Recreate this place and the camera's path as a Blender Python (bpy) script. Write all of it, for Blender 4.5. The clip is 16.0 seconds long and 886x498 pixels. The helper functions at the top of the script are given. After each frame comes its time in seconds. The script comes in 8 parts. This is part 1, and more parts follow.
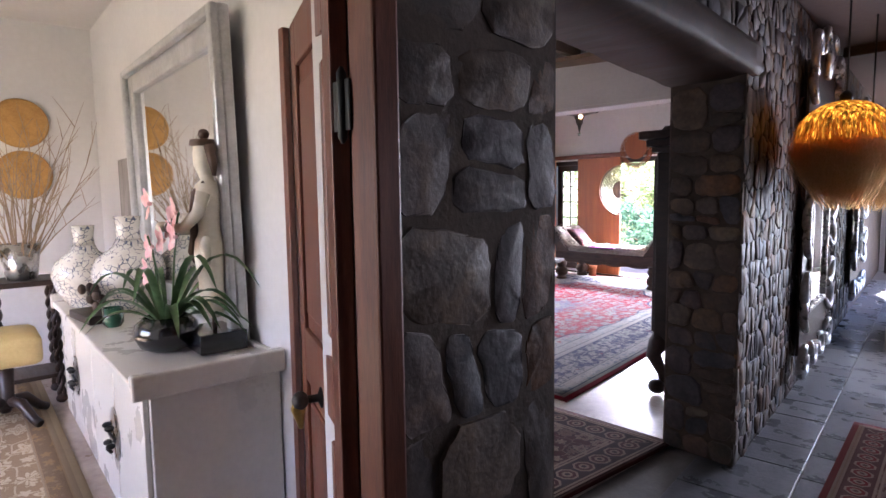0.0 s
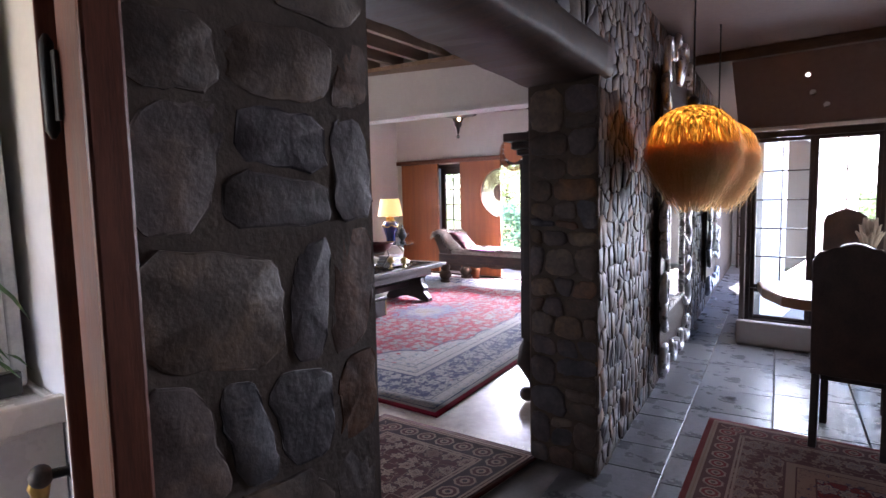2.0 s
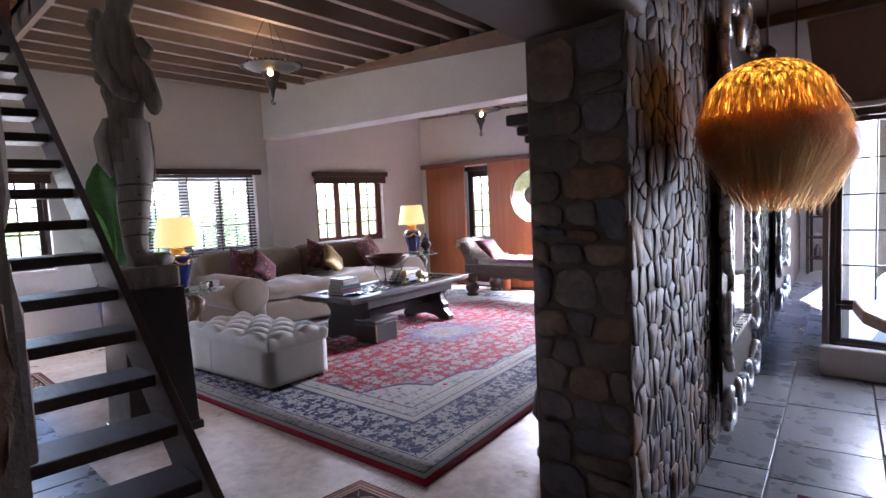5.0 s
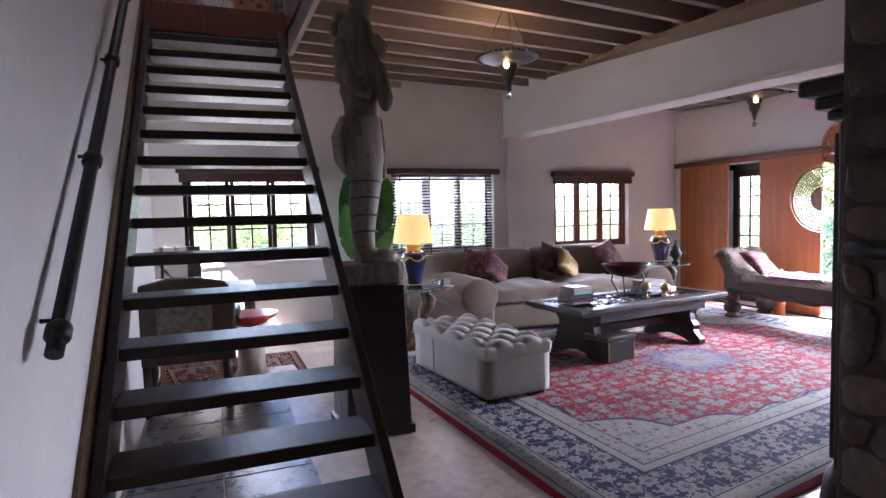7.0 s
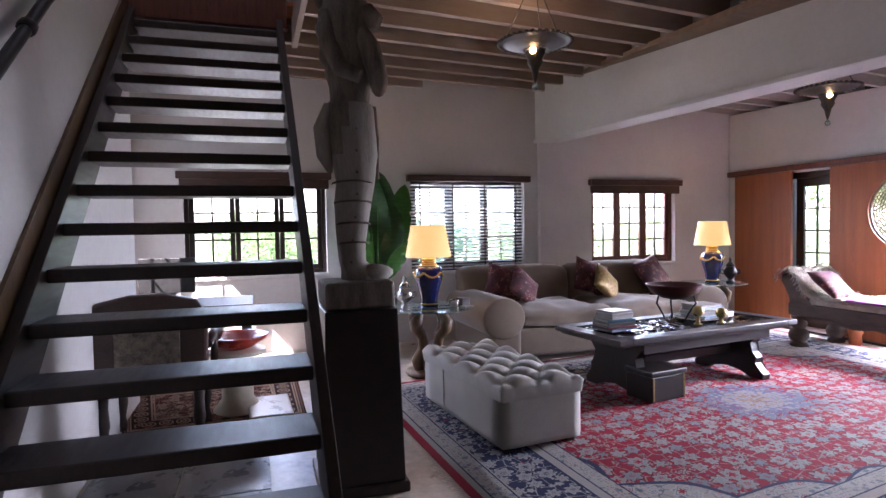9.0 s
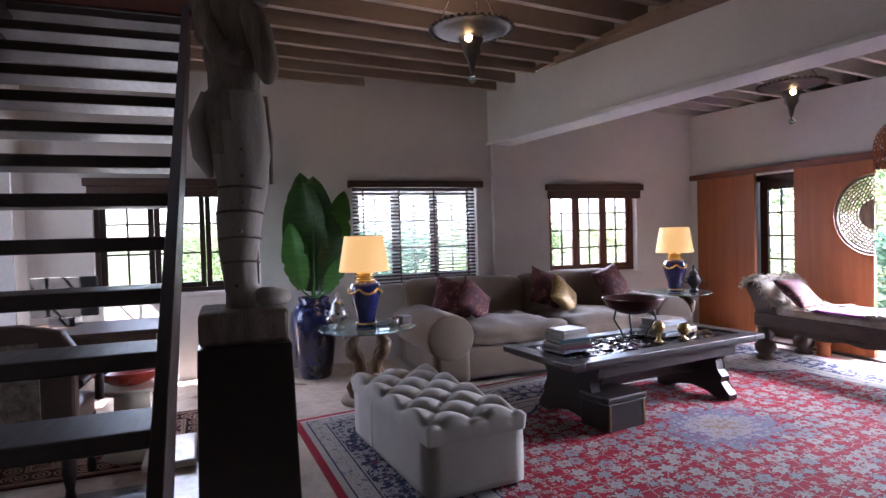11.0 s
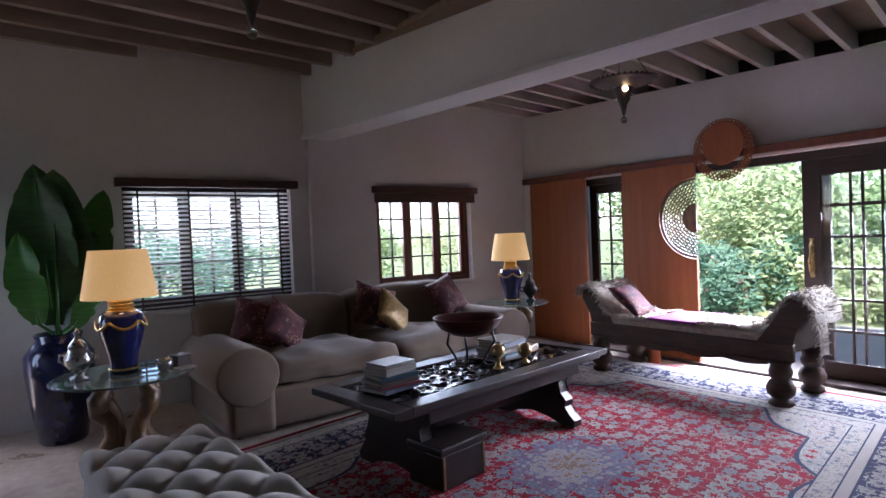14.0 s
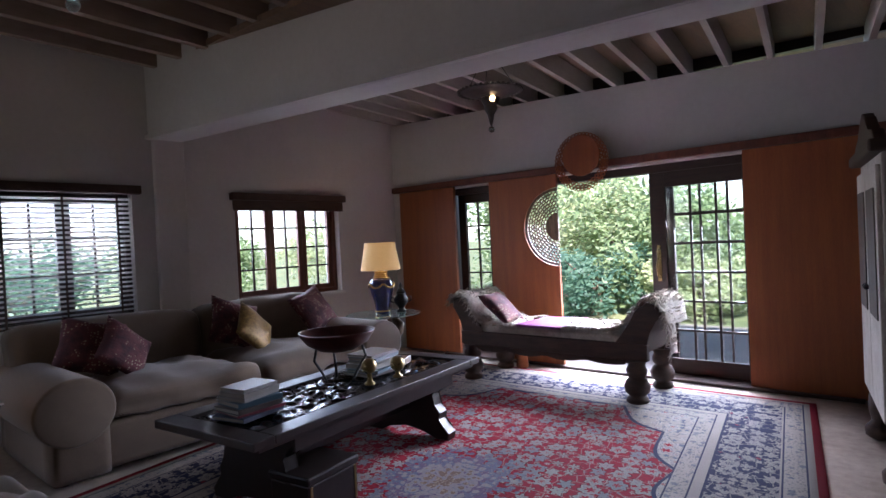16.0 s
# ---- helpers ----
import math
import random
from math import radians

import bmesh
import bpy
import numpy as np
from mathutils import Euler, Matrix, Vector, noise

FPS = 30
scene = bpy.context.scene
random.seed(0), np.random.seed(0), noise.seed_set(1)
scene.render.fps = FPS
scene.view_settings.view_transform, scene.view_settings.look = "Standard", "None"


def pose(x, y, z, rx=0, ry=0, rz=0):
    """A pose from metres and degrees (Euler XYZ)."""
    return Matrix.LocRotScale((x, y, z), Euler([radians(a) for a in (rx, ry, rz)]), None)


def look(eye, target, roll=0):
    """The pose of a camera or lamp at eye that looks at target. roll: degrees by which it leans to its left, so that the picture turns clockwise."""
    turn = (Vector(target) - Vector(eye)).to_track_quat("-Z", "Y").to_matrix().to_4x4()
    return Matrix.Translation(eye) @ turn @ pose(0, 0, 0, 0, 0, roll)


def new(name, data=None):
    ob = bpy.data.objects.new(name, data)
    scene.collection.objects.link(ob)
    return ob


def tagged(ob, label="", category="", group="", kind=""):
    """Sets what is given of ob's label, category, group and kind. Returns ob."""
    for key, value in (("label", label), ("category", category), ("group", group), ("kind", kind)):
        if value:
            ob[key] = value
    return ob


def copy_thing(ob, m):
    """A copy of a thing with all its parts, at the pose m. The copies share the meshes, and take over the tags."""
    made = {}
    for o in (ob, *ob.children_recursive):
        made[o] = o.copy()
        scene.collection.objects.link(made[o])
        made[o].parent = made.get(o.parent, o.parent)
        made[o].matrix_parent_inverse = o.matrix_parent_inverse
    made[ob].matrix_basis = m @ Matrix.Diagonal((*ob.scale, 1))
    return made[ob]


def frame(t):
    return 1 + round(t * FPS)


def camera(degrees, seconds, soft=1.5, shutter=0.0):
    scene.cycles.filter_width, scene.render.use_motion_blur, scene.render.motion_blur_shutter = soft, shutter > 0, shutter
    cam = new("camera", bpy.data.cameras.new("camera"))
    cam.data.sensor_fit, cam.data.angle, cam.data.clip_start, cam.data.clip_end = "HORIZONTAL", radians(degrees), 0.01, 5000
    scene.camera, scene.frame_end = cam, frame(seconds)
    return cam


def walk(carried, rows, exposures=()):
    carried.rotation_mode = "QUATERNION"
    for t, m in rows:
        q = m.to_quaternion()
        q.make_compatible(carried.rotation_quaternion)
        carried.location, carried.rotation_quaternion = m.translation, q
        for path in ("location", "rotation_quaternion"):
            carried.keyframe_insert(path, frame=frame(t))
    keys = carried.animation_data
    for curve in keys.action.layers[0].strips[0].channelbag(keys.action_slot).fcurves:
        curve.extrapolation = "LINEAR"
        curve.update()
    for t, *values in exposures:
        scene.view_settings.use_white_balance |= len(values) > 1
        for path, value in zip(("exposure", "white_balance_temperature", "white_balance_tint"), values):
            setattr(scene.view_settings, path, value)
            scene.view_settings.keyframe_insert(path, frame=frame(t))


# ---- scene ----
cam = camera(75.0, 16.0)
PATH = [
    (0, (0.463, 0.091, 1.506), (-1.068, 1.363, 1.317), -0.8),
    (0.5, (0.471, 0.149, 1.507), (-1.027, 1.461, 1.32), -0.9),
    (1, (0.433, 0.262, 1.512), (-1.01, 1.634, 1.322), -0.9),
    (1.5, (0.41, 0.372, 1.522), (-0.959, 1.817, 1.331), -1.0),
    (2, (0.42, 0.45, 1.518), (-0.857, 1.978, 1.331), -1.2),
    (2.5, (0.422, 0.599, 1.517), (-0.765, 2.198, 1.334), -1.4),
    (3, (0.419, 0.796, 1.521), (-0.7, 2.443, 1.343), -1.8),
    (3.2, (0.403, 0.869, 1.514), (-0.71, 2.522, 1.337), -1.9),
    (5.3, (0.043, 1.418, 1.486), (-1.431, 2.76, 1.331), -2.2),
    (5.5, (0.032, 1.46, 1.491), (-1.495, 2.744, 1.339), -1.8),
    (6, (-0.069, 1.583, 1.467), (-1.704, 2.727, 1.326), -2.0),
    (6.5, (-0.182, 1.665, 1.473), (-1.938, 2.614, 1.341), -1.8),
    (7, (-0.282, 1.744, 1.47), (-2.137, 2.481, 1.347), -1.4),
    (7.5, (-0.394, 1.879, 1.472), (-2.29, 2.505, 1.354), -1.3),
    (8, (-0.521, 2.041, 1.466), (-2.433, 2.618, 1.359), -1.2),
    (8.5, (-0.659, 2.132, 1.457), (-2.571, 2.709, 1.358), -1.2),
    (8.7, (-0.764, 2.155, 1.433), (-2.672, 2.747, 1.347), -1.0),
    (10.8, (-1.267, 2.592, 1.471), (-3.145, 3.278, 1.418), -1.7),
    (11, (-1.321, 2.65, 1.463), (-3.191, 3.356, 1.41), -1.6),
    (11.5, (-1.481, 2.777, 1.47), (-3.326, 3.547, 1.416), -1.6),
    (12, (-1.591, 2.876, 1.471), (-3.402, 3.722, 1.419), -1.7),
    (12.5, (-1.714, 2.991, 1.459), (-3.488, 3.913, 1.409), -1.9),
    (13, (-1.838, 3.111, 1.46), (-3.575, 4.101, 1.414), -2.0),
    (13.5, (-1.943, 3.2, 1.454), (-3.634, 4.267, 1.408), -2.2),
    (14, (-2.074, 3.281, 1.465), (-3.686, 4.465, 1.419), -2.4),
    (14.5, (-2.181, 3.325, 1.457), (-3.698, 4.628, 1.415), -2.5),
    (15, (-2.229, 3.353, 1.448), (-3.668, 4.742, 1.413), -2.6),
    (15.5, (-2.232, 3.38, 1.448), (-3.603, 4.836, 1.417), -2.8),
    (16, (-2.22, 3.402, 1.446), (-3.525, 4.917, 1.418), -2.8),
]
walk(cam, [(t, look(eye, target, roll)) for t, eye, target, roll in PATH],
     [(0, 3.85, 6000, 30), (1.5, 3.95, 6000, 29), (3, 3.95, 5950, 28), (5.5, 3.85, 5900, 29), (8, 3.65, 5900, 30), (11, 3.3, 5900, 29), (12.5, 2.85, 5850, 27), (14, 2.45, 5800, 26), (16, 2.15, 5800, 26)])

# ---- light ----
world = bpy.data.worlds.new("sky")
scene.world = world
world.use_nodes = True
_nt = world.node_tree
_sky = _nt.nodes.new("ShaderNodeTexSky")
_sky.sky_type, _sky.sun_disc = "NISHITA", False
_sky.sun_elevation, _sky.sun_rotation = radians(47), radians(150)
_nt.links.new(_sky.outputs[0], _nt.nodes["Background"].inputs[0])
_nt.nodes["Background"].inputs[1].default_value = 0.15
_sun = new("sun", bpy.data.lights.new("sun", "SUN"))
_sun.data.energy, _sun.data.angle, _sun.data.color = 5.0, radians(0.6), (1.0, 0.95, 0.87)
_sun.matrix_world = look((3.5, -6, 7.5), (0, 0, 0))


def area_light(name, eye, target, w, h, watts, colour=(0.9, 0.95, 1.0), spread=180):
    ob = new(name, bpy.data.lights.new(name, "AREA"))
    ob.data.shape, ob.data.size, ob.data.size_y = "RECTANGLE", w, h
    ob.data.energy, ob.data.color, ob.data.spread = watts, colour, radians(spread)
    ob.matrix_world = look(eye, target)
    return ob


def bulb(name, at, watts, colour=(1.0, 0.72, 0.4), size=0.03):
    ob = new(name, bpy.data.lights.new(name, "POINT"))
    ob.data.energy, ob.data.color, ob.data.shadow_soft_size = watts, colour, size
    ob.location = at
    return ob


# daylight at the openings, falling in from the sky above; the last two lamps are added
area_light("daylight_window_a", (-8.45, 2.1, 1.8), (-6.7, 3.7, 0.0), 0.7, 0.9, 6, spread=110)
area_light("daylight_window_b", (-8.35, 4.85, 1.8), (-5.5, 4.85, 0.1), 1.5, 0.9, 9, spread=130)
area_light("daylight_window_c", (-8.35, 7.35, 1.75), (-5.5, 7.35, 0.1), 1.3, 0.9, 9, spread=130)
area_light("daylight_garden_door", (-4.9, 9.5, 1.15), (-4.9, 8.2, 0.05), 3.0, 1.3, 70, spread=100)
area_light("daylight_dining_window", (0.9, 7.05, 1.5), (1.1, 4, 0.2), 3.2, 1.5, 22, spread=130)
area_light("daylight_side_window", (-7.1, 0.6, 1.8), (-7.0, 3, 0.6), 0.9, 1.4, 0.9)
# added lamp at an assumed window out of view, lights the bedroom
area_light("unseen_bedroom_daylight", (-2.7, -2.95, 1.6), (-3.0, 1.0, 0.8), 2.5, 1.5, 1.2, (1.0, 0.95, 0.88))
# fill lamp added inside the closed landing to brighten the cabinet
area_light("landing_fill_light", (-5.2, 1.9, 5.3), (-7.2, 1.9, 3.5), 1.2, 0.8, 1.0)

# ---- materials ----


def node_mat(name, rough=0.6, metal=0.0):
    m = bpy.data.materials.new(name)
    m.use_nodes = True
    nt = m.node_tree
    b = nt.nodes["Principled BSDF"]
    b.inputs["Roughness"].default_value, b.inputs["Metallic"].default_value = rough, metal
    return m, nt, b


def coords(nt, kind="Object"):
    return nt.nodes.new("ShaderNodeTexCoord").outputs[kind]


def noise_tex(nt, vec, scale, detail=6, rough=0.55, stretch=None):
    if stretch:
        mp = nt.nodes.new("ShaderNodeMapping")
        mp.inputs["Scale"].default_value = stretch
        nt.links.new(vec, mp.inputs[0])
        vec = mp.outputs[0]
    n = nt.nodes.new("ShaderNodeTexNoise")
    n.inputs["Scale"].default_value, n.inputs["Detail"].default_value, n.inputs["Roughness"].default_value = scale, detail, rough
    nt.links.new(vec, n.inputs["Vector"])
    return n.outputs[0]


def ramp(nt, fac, stops):
    r = nt.nodes.new("ShaderNodeValToRGB")
    while len(r.color_ramp.elements) < len(stops):
        r.color_ramp.elements.new(0.5)
    for e, (p, c) in zip(r.color_ramp.elements, stops):
        e.position, e.color = p, (*c, 1)
    nt.links.new(fac, r.inputs[0])
    return r.outputs[0]


def mixc(nt, fac, a, b, mode="MIX"):
    n = nt.nodes.new("ShaderNodeMix")
    n.data_type, n.blend_type = "RGBA", mode
    for sock, v in ((n.inputs[0], fac), (n.inputs[6], a), (n.inputs[7], b)):
        if isinstance(v, (int, float)):
            sock.default_value = v
        elif isinstance(v, tuple):
            sock.default_value = (*v, 1)
        else:
            nt.links.new(v, sock)
    return n.outputs[2]


def calc(nt, op, a, b=0.0, c=0.0):
    n = nt.nodes.new("ShaderNodeMath")
    n.operation = op
    for sock, v in zip(n.inputs, (a, b, c)):
        if isinstance(v, (int, float)):
            sock.default_value = v
        else:
            nt.links.new(v, sock)
    return n.outputs[0]


def bump(nt, b, height, strength, dist=0.01):
    n = nt.nodes.new("ShaderNodeBump")
    n.inputs["Strength"].default_value, n.inputs["Distance"].default_value = strength, dist
    nt.links.new(height, n.inputs["Height"])
    nt.links.new(n.outputs[0], b.inputs["Normal"])


def surface(name, c1, c2, scale=4.0, fine=60.0, rough=0.6, metal=0.0, relief=0.25, dist=0.004, stretch=None, vary=0.0, rough_var=0.15, sheen=0.0, coat=0.0):
    """A mottled surface: broad stains, fine grain, uneven gloss and relief."""
    m, nt, b = node_mat(name, rough, metal)
    v = coords(nt)
    big, small = noise_tex(nt, v, scale, 5, 0.6, stretch), noise_tex(nt, v, fine, 4, 0.6, stretch)
    both = calc(nt, "ADD", calc(nt, "MULTIPLY", big, 0.65), calc(nt, "MULTIPLY", small, 0.35))
    col = ramp(nt, both, [(0.32, c1), (0.68, c2)])
    if vary:
        oi = nt.nodes.new("ShaderNodeObjectInfo")
        hsv = nt.nodes.new("ShaderNodeHueSaturation")
        nt.links.new(col, hsv.inputs["Color"])
        nt.links.new(calc(nt, "MULTIPLY_ADD", oi.outputs["Random"], vary * 2, 1 - vary), hsv.inputs["Value"])
        col = hsv.outputs[0]
    nt.links.new(col, b.inputs["Base Color"])
    nt.links.new(calc(nt, "MULTIPLY_ADD", big, rough_var * 2, rough - rough_var), b.inputs["Roughness"])
    if relief:
        bump(nt, b, both, relief, dist)
    if sheen:
        b.inputs["Sheen Weight"].default_value = sheen
    if coat:
        b.inputs["Coat Weight"].default_value, b.inputs["Coat Roughness"].default_value = coat, 0.15
    return m


boards = surface("brown_ceiling_boards", (0.14, 0.086, 0.052), (0.26, 0.17, 0.105), 2.5, 30, 0.6, relief=0.3, stretch=(6, 0.6, 1))
plaster = surface("white_plaster", (0.56, 0.54, 0.52), (0.65, 0.63, 0.61), 1.3, 25, 0.85, relief=0.25, dist=0.006)
ceiling_paint = surface("painted_boards", (0.24, 0.18, 0.14), (0.35, 0.28, 0.23), 2.0, 30, 0.7, relief=0.2, stretch=(1, 0.15, 1))
joist_paint = surface("painted_joists", (0.36, 0.32, 0.28), (0.50, 0.46, 0.41), 2.0, 30, 0.7, relief=0.2, stretch=(1, 0.15, 1))
# ceiling brown with the dimness of the backlit room put into it
dining_shade = surface("shaded_ceiling_tone", (0.085, 0.052, 0.04), (0.125, 0.083, 0.064), 1.2, 20, 0.8)
# dark taupe puts the dining walls' backlit shade into the colour
shaded_wall = surface("shaded_wall_tone", (0.13, 0.105, 0.09), (0.19, 0.155, 0.135), 1.5, 25, 0.8)
dark_wood = surface("dark_stained_wood", (0.012, 0.007, 0.005), (0.044, 0.022, 0.014), 6, 40, 0.45, relief=0.3, stretch=(1, 6, 6))
red_wood = surface("mahogany", (0.075, 0.02, 0.011), (0.19, 0.06, 0.03), 5, 40, 0.42, relief=0.25, stretch=(6, 6, 0.6))
teak = surface("orange_teak", (0.22, 0.058, 0.014), (0.34, 0.105, 0.026), 2.2, 45, 0.62, relief=0.15, stretch=(7, 7, 0.5))
old_wood = surface("weathered_dark_wood", (0.024, 0.013, 0.008), (0.09, 0.05, 0.03), 5, 45, 0.6, relief=0.5, stretch=(1, 5, 5))
black_iron = surface("black_iron", (0.01, 0.01, 0.01), (0.03, 0.028, 0.026), 15, 90, 0.45, 0.4)
mortar = surface("brown_mortar", (0.06, 0.044, 0.033), (0.115, 0.086, 0.065), 8, 60, 0.95, relief=0.6, dist=0.01)
concrete = surface("polished_screed", (0.27, 0.195, 0.145), (0.64, 0.57, 0.49), 2.6, 14, 0.34, relief=0.1, rough_var=0.2)
slate = surface("slate_tile", (0.08, 0.085, 0.092), (0.19, 0.195, 0.2), 5, 35, 0.3, relief=0.6, dist=0.008, vary=0.35, rough_var=0.18)
grout = surface("tile_grout", (0.16, 0.15, 0.14), (0.24, 0.23, 0.21), 10, 60, 0.9)


def stone_material():
    m, nt, b = node_mat("field_stone", 0.8)
    v = coords(nt)
    oi = nt.nodes.new("ShaderNodeObjectInfo")
    isl = nt.nodes.new("ShaderNodeNewGeometry")
    pick = calc(nt, "FRACT", calc(nt, "ADD", oi.outputs["Random"], isl.outputs["Random Per Island"]))
    base = ramp(nt, pick, [(0.0, (0.075, 0.055, 0.042)), (0.18, (0.14, 0.095, 0.062)), (0.34, (0.062, 0.060, 0.068)), (0.48, (0.15, 0.105, 0.072)), (0.6, (0.10, 0.075, 0.072)), (0.7, (0.075, 0.078, 0.09)), (0.8, (0.155, 0.072, 0.03)), (0.9, (0.13, 0.10, 0.078)), (1.0, (0.18, 0.14, 0.10))])
    n1, n2 = noise_tex(nt, v, 7, 6, 0.6), noise_tex(nt, v, 45, 5, 0.65)
    blotch = ramp(nt, n1, [(0.3, (0.5, 0.5, 0.54)), (0.55, (1.0, 0.97, 0.95)), (0.72, (1.6, 1.4, 1.15))])
    col = mixc(nt, 1.0, base, blotch, "MULTIPLY")
    col = mixc(nt, 0.8, col, ramp(nt, n2, [(0.3, (0.6, 0.6, 0.6)), (0.7, (1.2, 1.2, 1.2))]), "MULTIPLY")
    nt.links.new(col, b.inputs["Base Color"])
    nt.links.new(calc(nt, "MULTIPLY_ADD", n1, 0.5, 0.38), b.inputs["Roughness"])
    bump(nt, b, calc(nt, "ADD", calc(nt, "MULTIPLY", n1, 1.0), calc(nt, "MULTIPLY", n2, 0.12)), 0.5, 0.02)
    return m


stone = stone_material()


def glass_material():
    m, nt, b = node_mat("window_glass", 0.05)
    out = nt.nodes["Material Output"]
    tr, gl, mx = (nt.nodes.new("ShaderNodeBsdf" + k) if k != "Mix" else nt.nodes.new("ShaderNodeMixShader") for k in ("Transparent", "Glossy", "Mix"))
    tr.inputs[0].default_value = (0.93, 0.96, 0.95, 1)
    gl.inputs["Roughness"].default_value = 0.02
    fr = nt.nodes.new("ShaderNodeFresnel")
    fr.inputs[0].default_value = 1.45
    nt.links.new(fr.outputs[0], mx.inputs[0])
    nt.links.new(tr.outputs[0], mx.inputs[1])
    nt.links.new(gl.outputs[0], mx.inputs[2])
    nt.links.new(mx.outputs[0], out.inputs[0])
    return m


glass = glass_material()

# ---- mesh tools ----


def box(bm, x0, x1, y0, y1, z0, z1, bevel=0.0):
    r = bmesh.ops.create_cube(bm, size=1.0)
    vs = r["verts"]
    for v in vs:
        v.co = Vector((x0 + (v.co.x + 0.5) * (x1 - x0), y0 + (v.co.y + 0.5) * (y1 - y0), z0 + (v.co.z + 0.5) * (z1 - z0)))
    if bevel:
        es = list({e for v in vs for e in v.link_edges})
        bmesh.ops.bevel(bm, geom=es, offset=bevel, segments=2, affect="EDGES", profile=0.5)
    return vs


def lathe(bm, profile, seg=24, centre=(0, 0), cap=True):
    """Turns (radius, z) pairs about the upright axis."""
    rings = []
    for r, z in profile:
        rings.append([bm.verts.new((centre[0] + r * math.cos(2 * math.pi * k / seg), centre[1] + r * math.sin(2 * math.pi * k / seg), z)) for k in range(seg)])
    for a, b in zip(rings, rings[1:]):
        for k in range(seg):
            f = bm.faces.new((a[k], a[(k + 1) % seg], b[(k + 1) % seg], b[k]))
            f.smooth = True
    if cap:
        bm.faces.new(rings[0][::-1])
        bm.faces.new(rings[-1])


def tube(bm, pts, radius, seg=8):
    """A round bar along points; radius is one number or one for each point."""
    pts = [Vector(p) for p in pts]
    rad = radius if isinstance(radius, (list, tuple)) else [radius] * len(pts)
    rings = []
    side = None
    for i, p in enumerate(pts):
        d = (pts[min(i + 1, len(pts) - 1)] - pts[max(i - 1, 0)]).normalized()
        if side is None:
            side = d.orthogonal().normalized()
        side = (side - d * side.dot(d)).normalized()
        up = d.cross(side)
        rings.append([bm.verts.new(p + rad[i] * (side * math.cos(2 * math.pi * k / seg) + up * math.sin(2 * math.pi * k / seg))) for k in range(seg)])
    for a, b in zip(rings, rings[1:]):
        for k in range(seg):
            f = bm.faces.new((a[k], a[(k + 1) % seg], b[(k + 1) % seg], b[k]))
            f.smooth = True
    bm.faces.new(rings[0][::-1])
    bm.faces.new(rings[-1])


def slab(bm, outline, thick, axis="z", base=0.0, bevel=0.0):
    """Extrudes a flat outline of (u, v) by thick along an axis."""
    def co(u, v, w):
        return {"z": (u, v, w), "y": (u, w, v), "x": (w, u, v)}[axis]
    a = [bm.verts.new(co(u, v, base)) for u, v in outline]
    b = [bm.verts.new(co(u, v, base + thick)) for u, v in outline]
    n = len(a)
    fs = [bm.faces.new(a[::-1]), bm.faces.new(b)] + [bm.faces.new((a[k], a[(k + 1) % n], b[(k + 1) % n], b[k])) for k in range(n)]
    if bevel:
        es = list({e for f in fs[:2] for e in f.edges})
        bmesh.ops.bevel(bm, geom=es, offset=bevel, segments=2, affect="EDGES", profile=0.5)
    return fs


def ball(bm, at, rx, ry, rz, seg=16):
    r = bmesh.ops.create_uvsphere(bm, u_segments=seg, v_segments=max(6, seg // 2), radius=1.0)
    for v in r["verts"]:
        v.co = Vector((at[0] + v.co.x * rx, at[1] + v.co.y * ry, at[2] + v.co.z * rz))
    for f in {f for v in r["verts"] for f in v.link_faces}:
        f.smooth = True
    return r["verts"]


def mesh_of(name, bm, material):
    bmesh.ops.recalc_face_normals(bm, faces=bm.faces)
    me = bpy.data.meshes.new(name)
    bm.to_mesh(me)
    bm.free()
    for mm in (material if isinstance(material, (list, tuple)) else [material]):
        me.materials.append(mm)
    return me


def part(name, bm, material, parent, label="", at=None):
    ob = new(name, mesh_of(name, bm, material))
    ob.parent = parent
    if at is not None:
        ob.matrix_basis = at
    if label:
        ob["label"] = label
    return ob


def thing(name, label, category, m=None, group=""):
    ob = new(name)
    ob.empty_display_size = 0.1
    if m is not None:
        ob.matrix_basis = m
    return tagged(ob, label, category, group)


def structure(name, bm, material, label, category):
    return tagged(new(name, mesh_of(name, bm, material)), label, category, kind="structure")


def one_mesh(name, bm, material, label, category, m=None, group=""):
    ob = new(name, mesh_of(name, bm, material))
    if m is not None:
        ob.matrix_basis = m
    return tagged(ob, label, category, group)


def sub_box(name, parent, material, dims, bevel=0.0, label="", at=None):
    bm = bmesh.new()
    box(bm, *dims, bevel)
    return part(name, bm, material, parent, label, at)


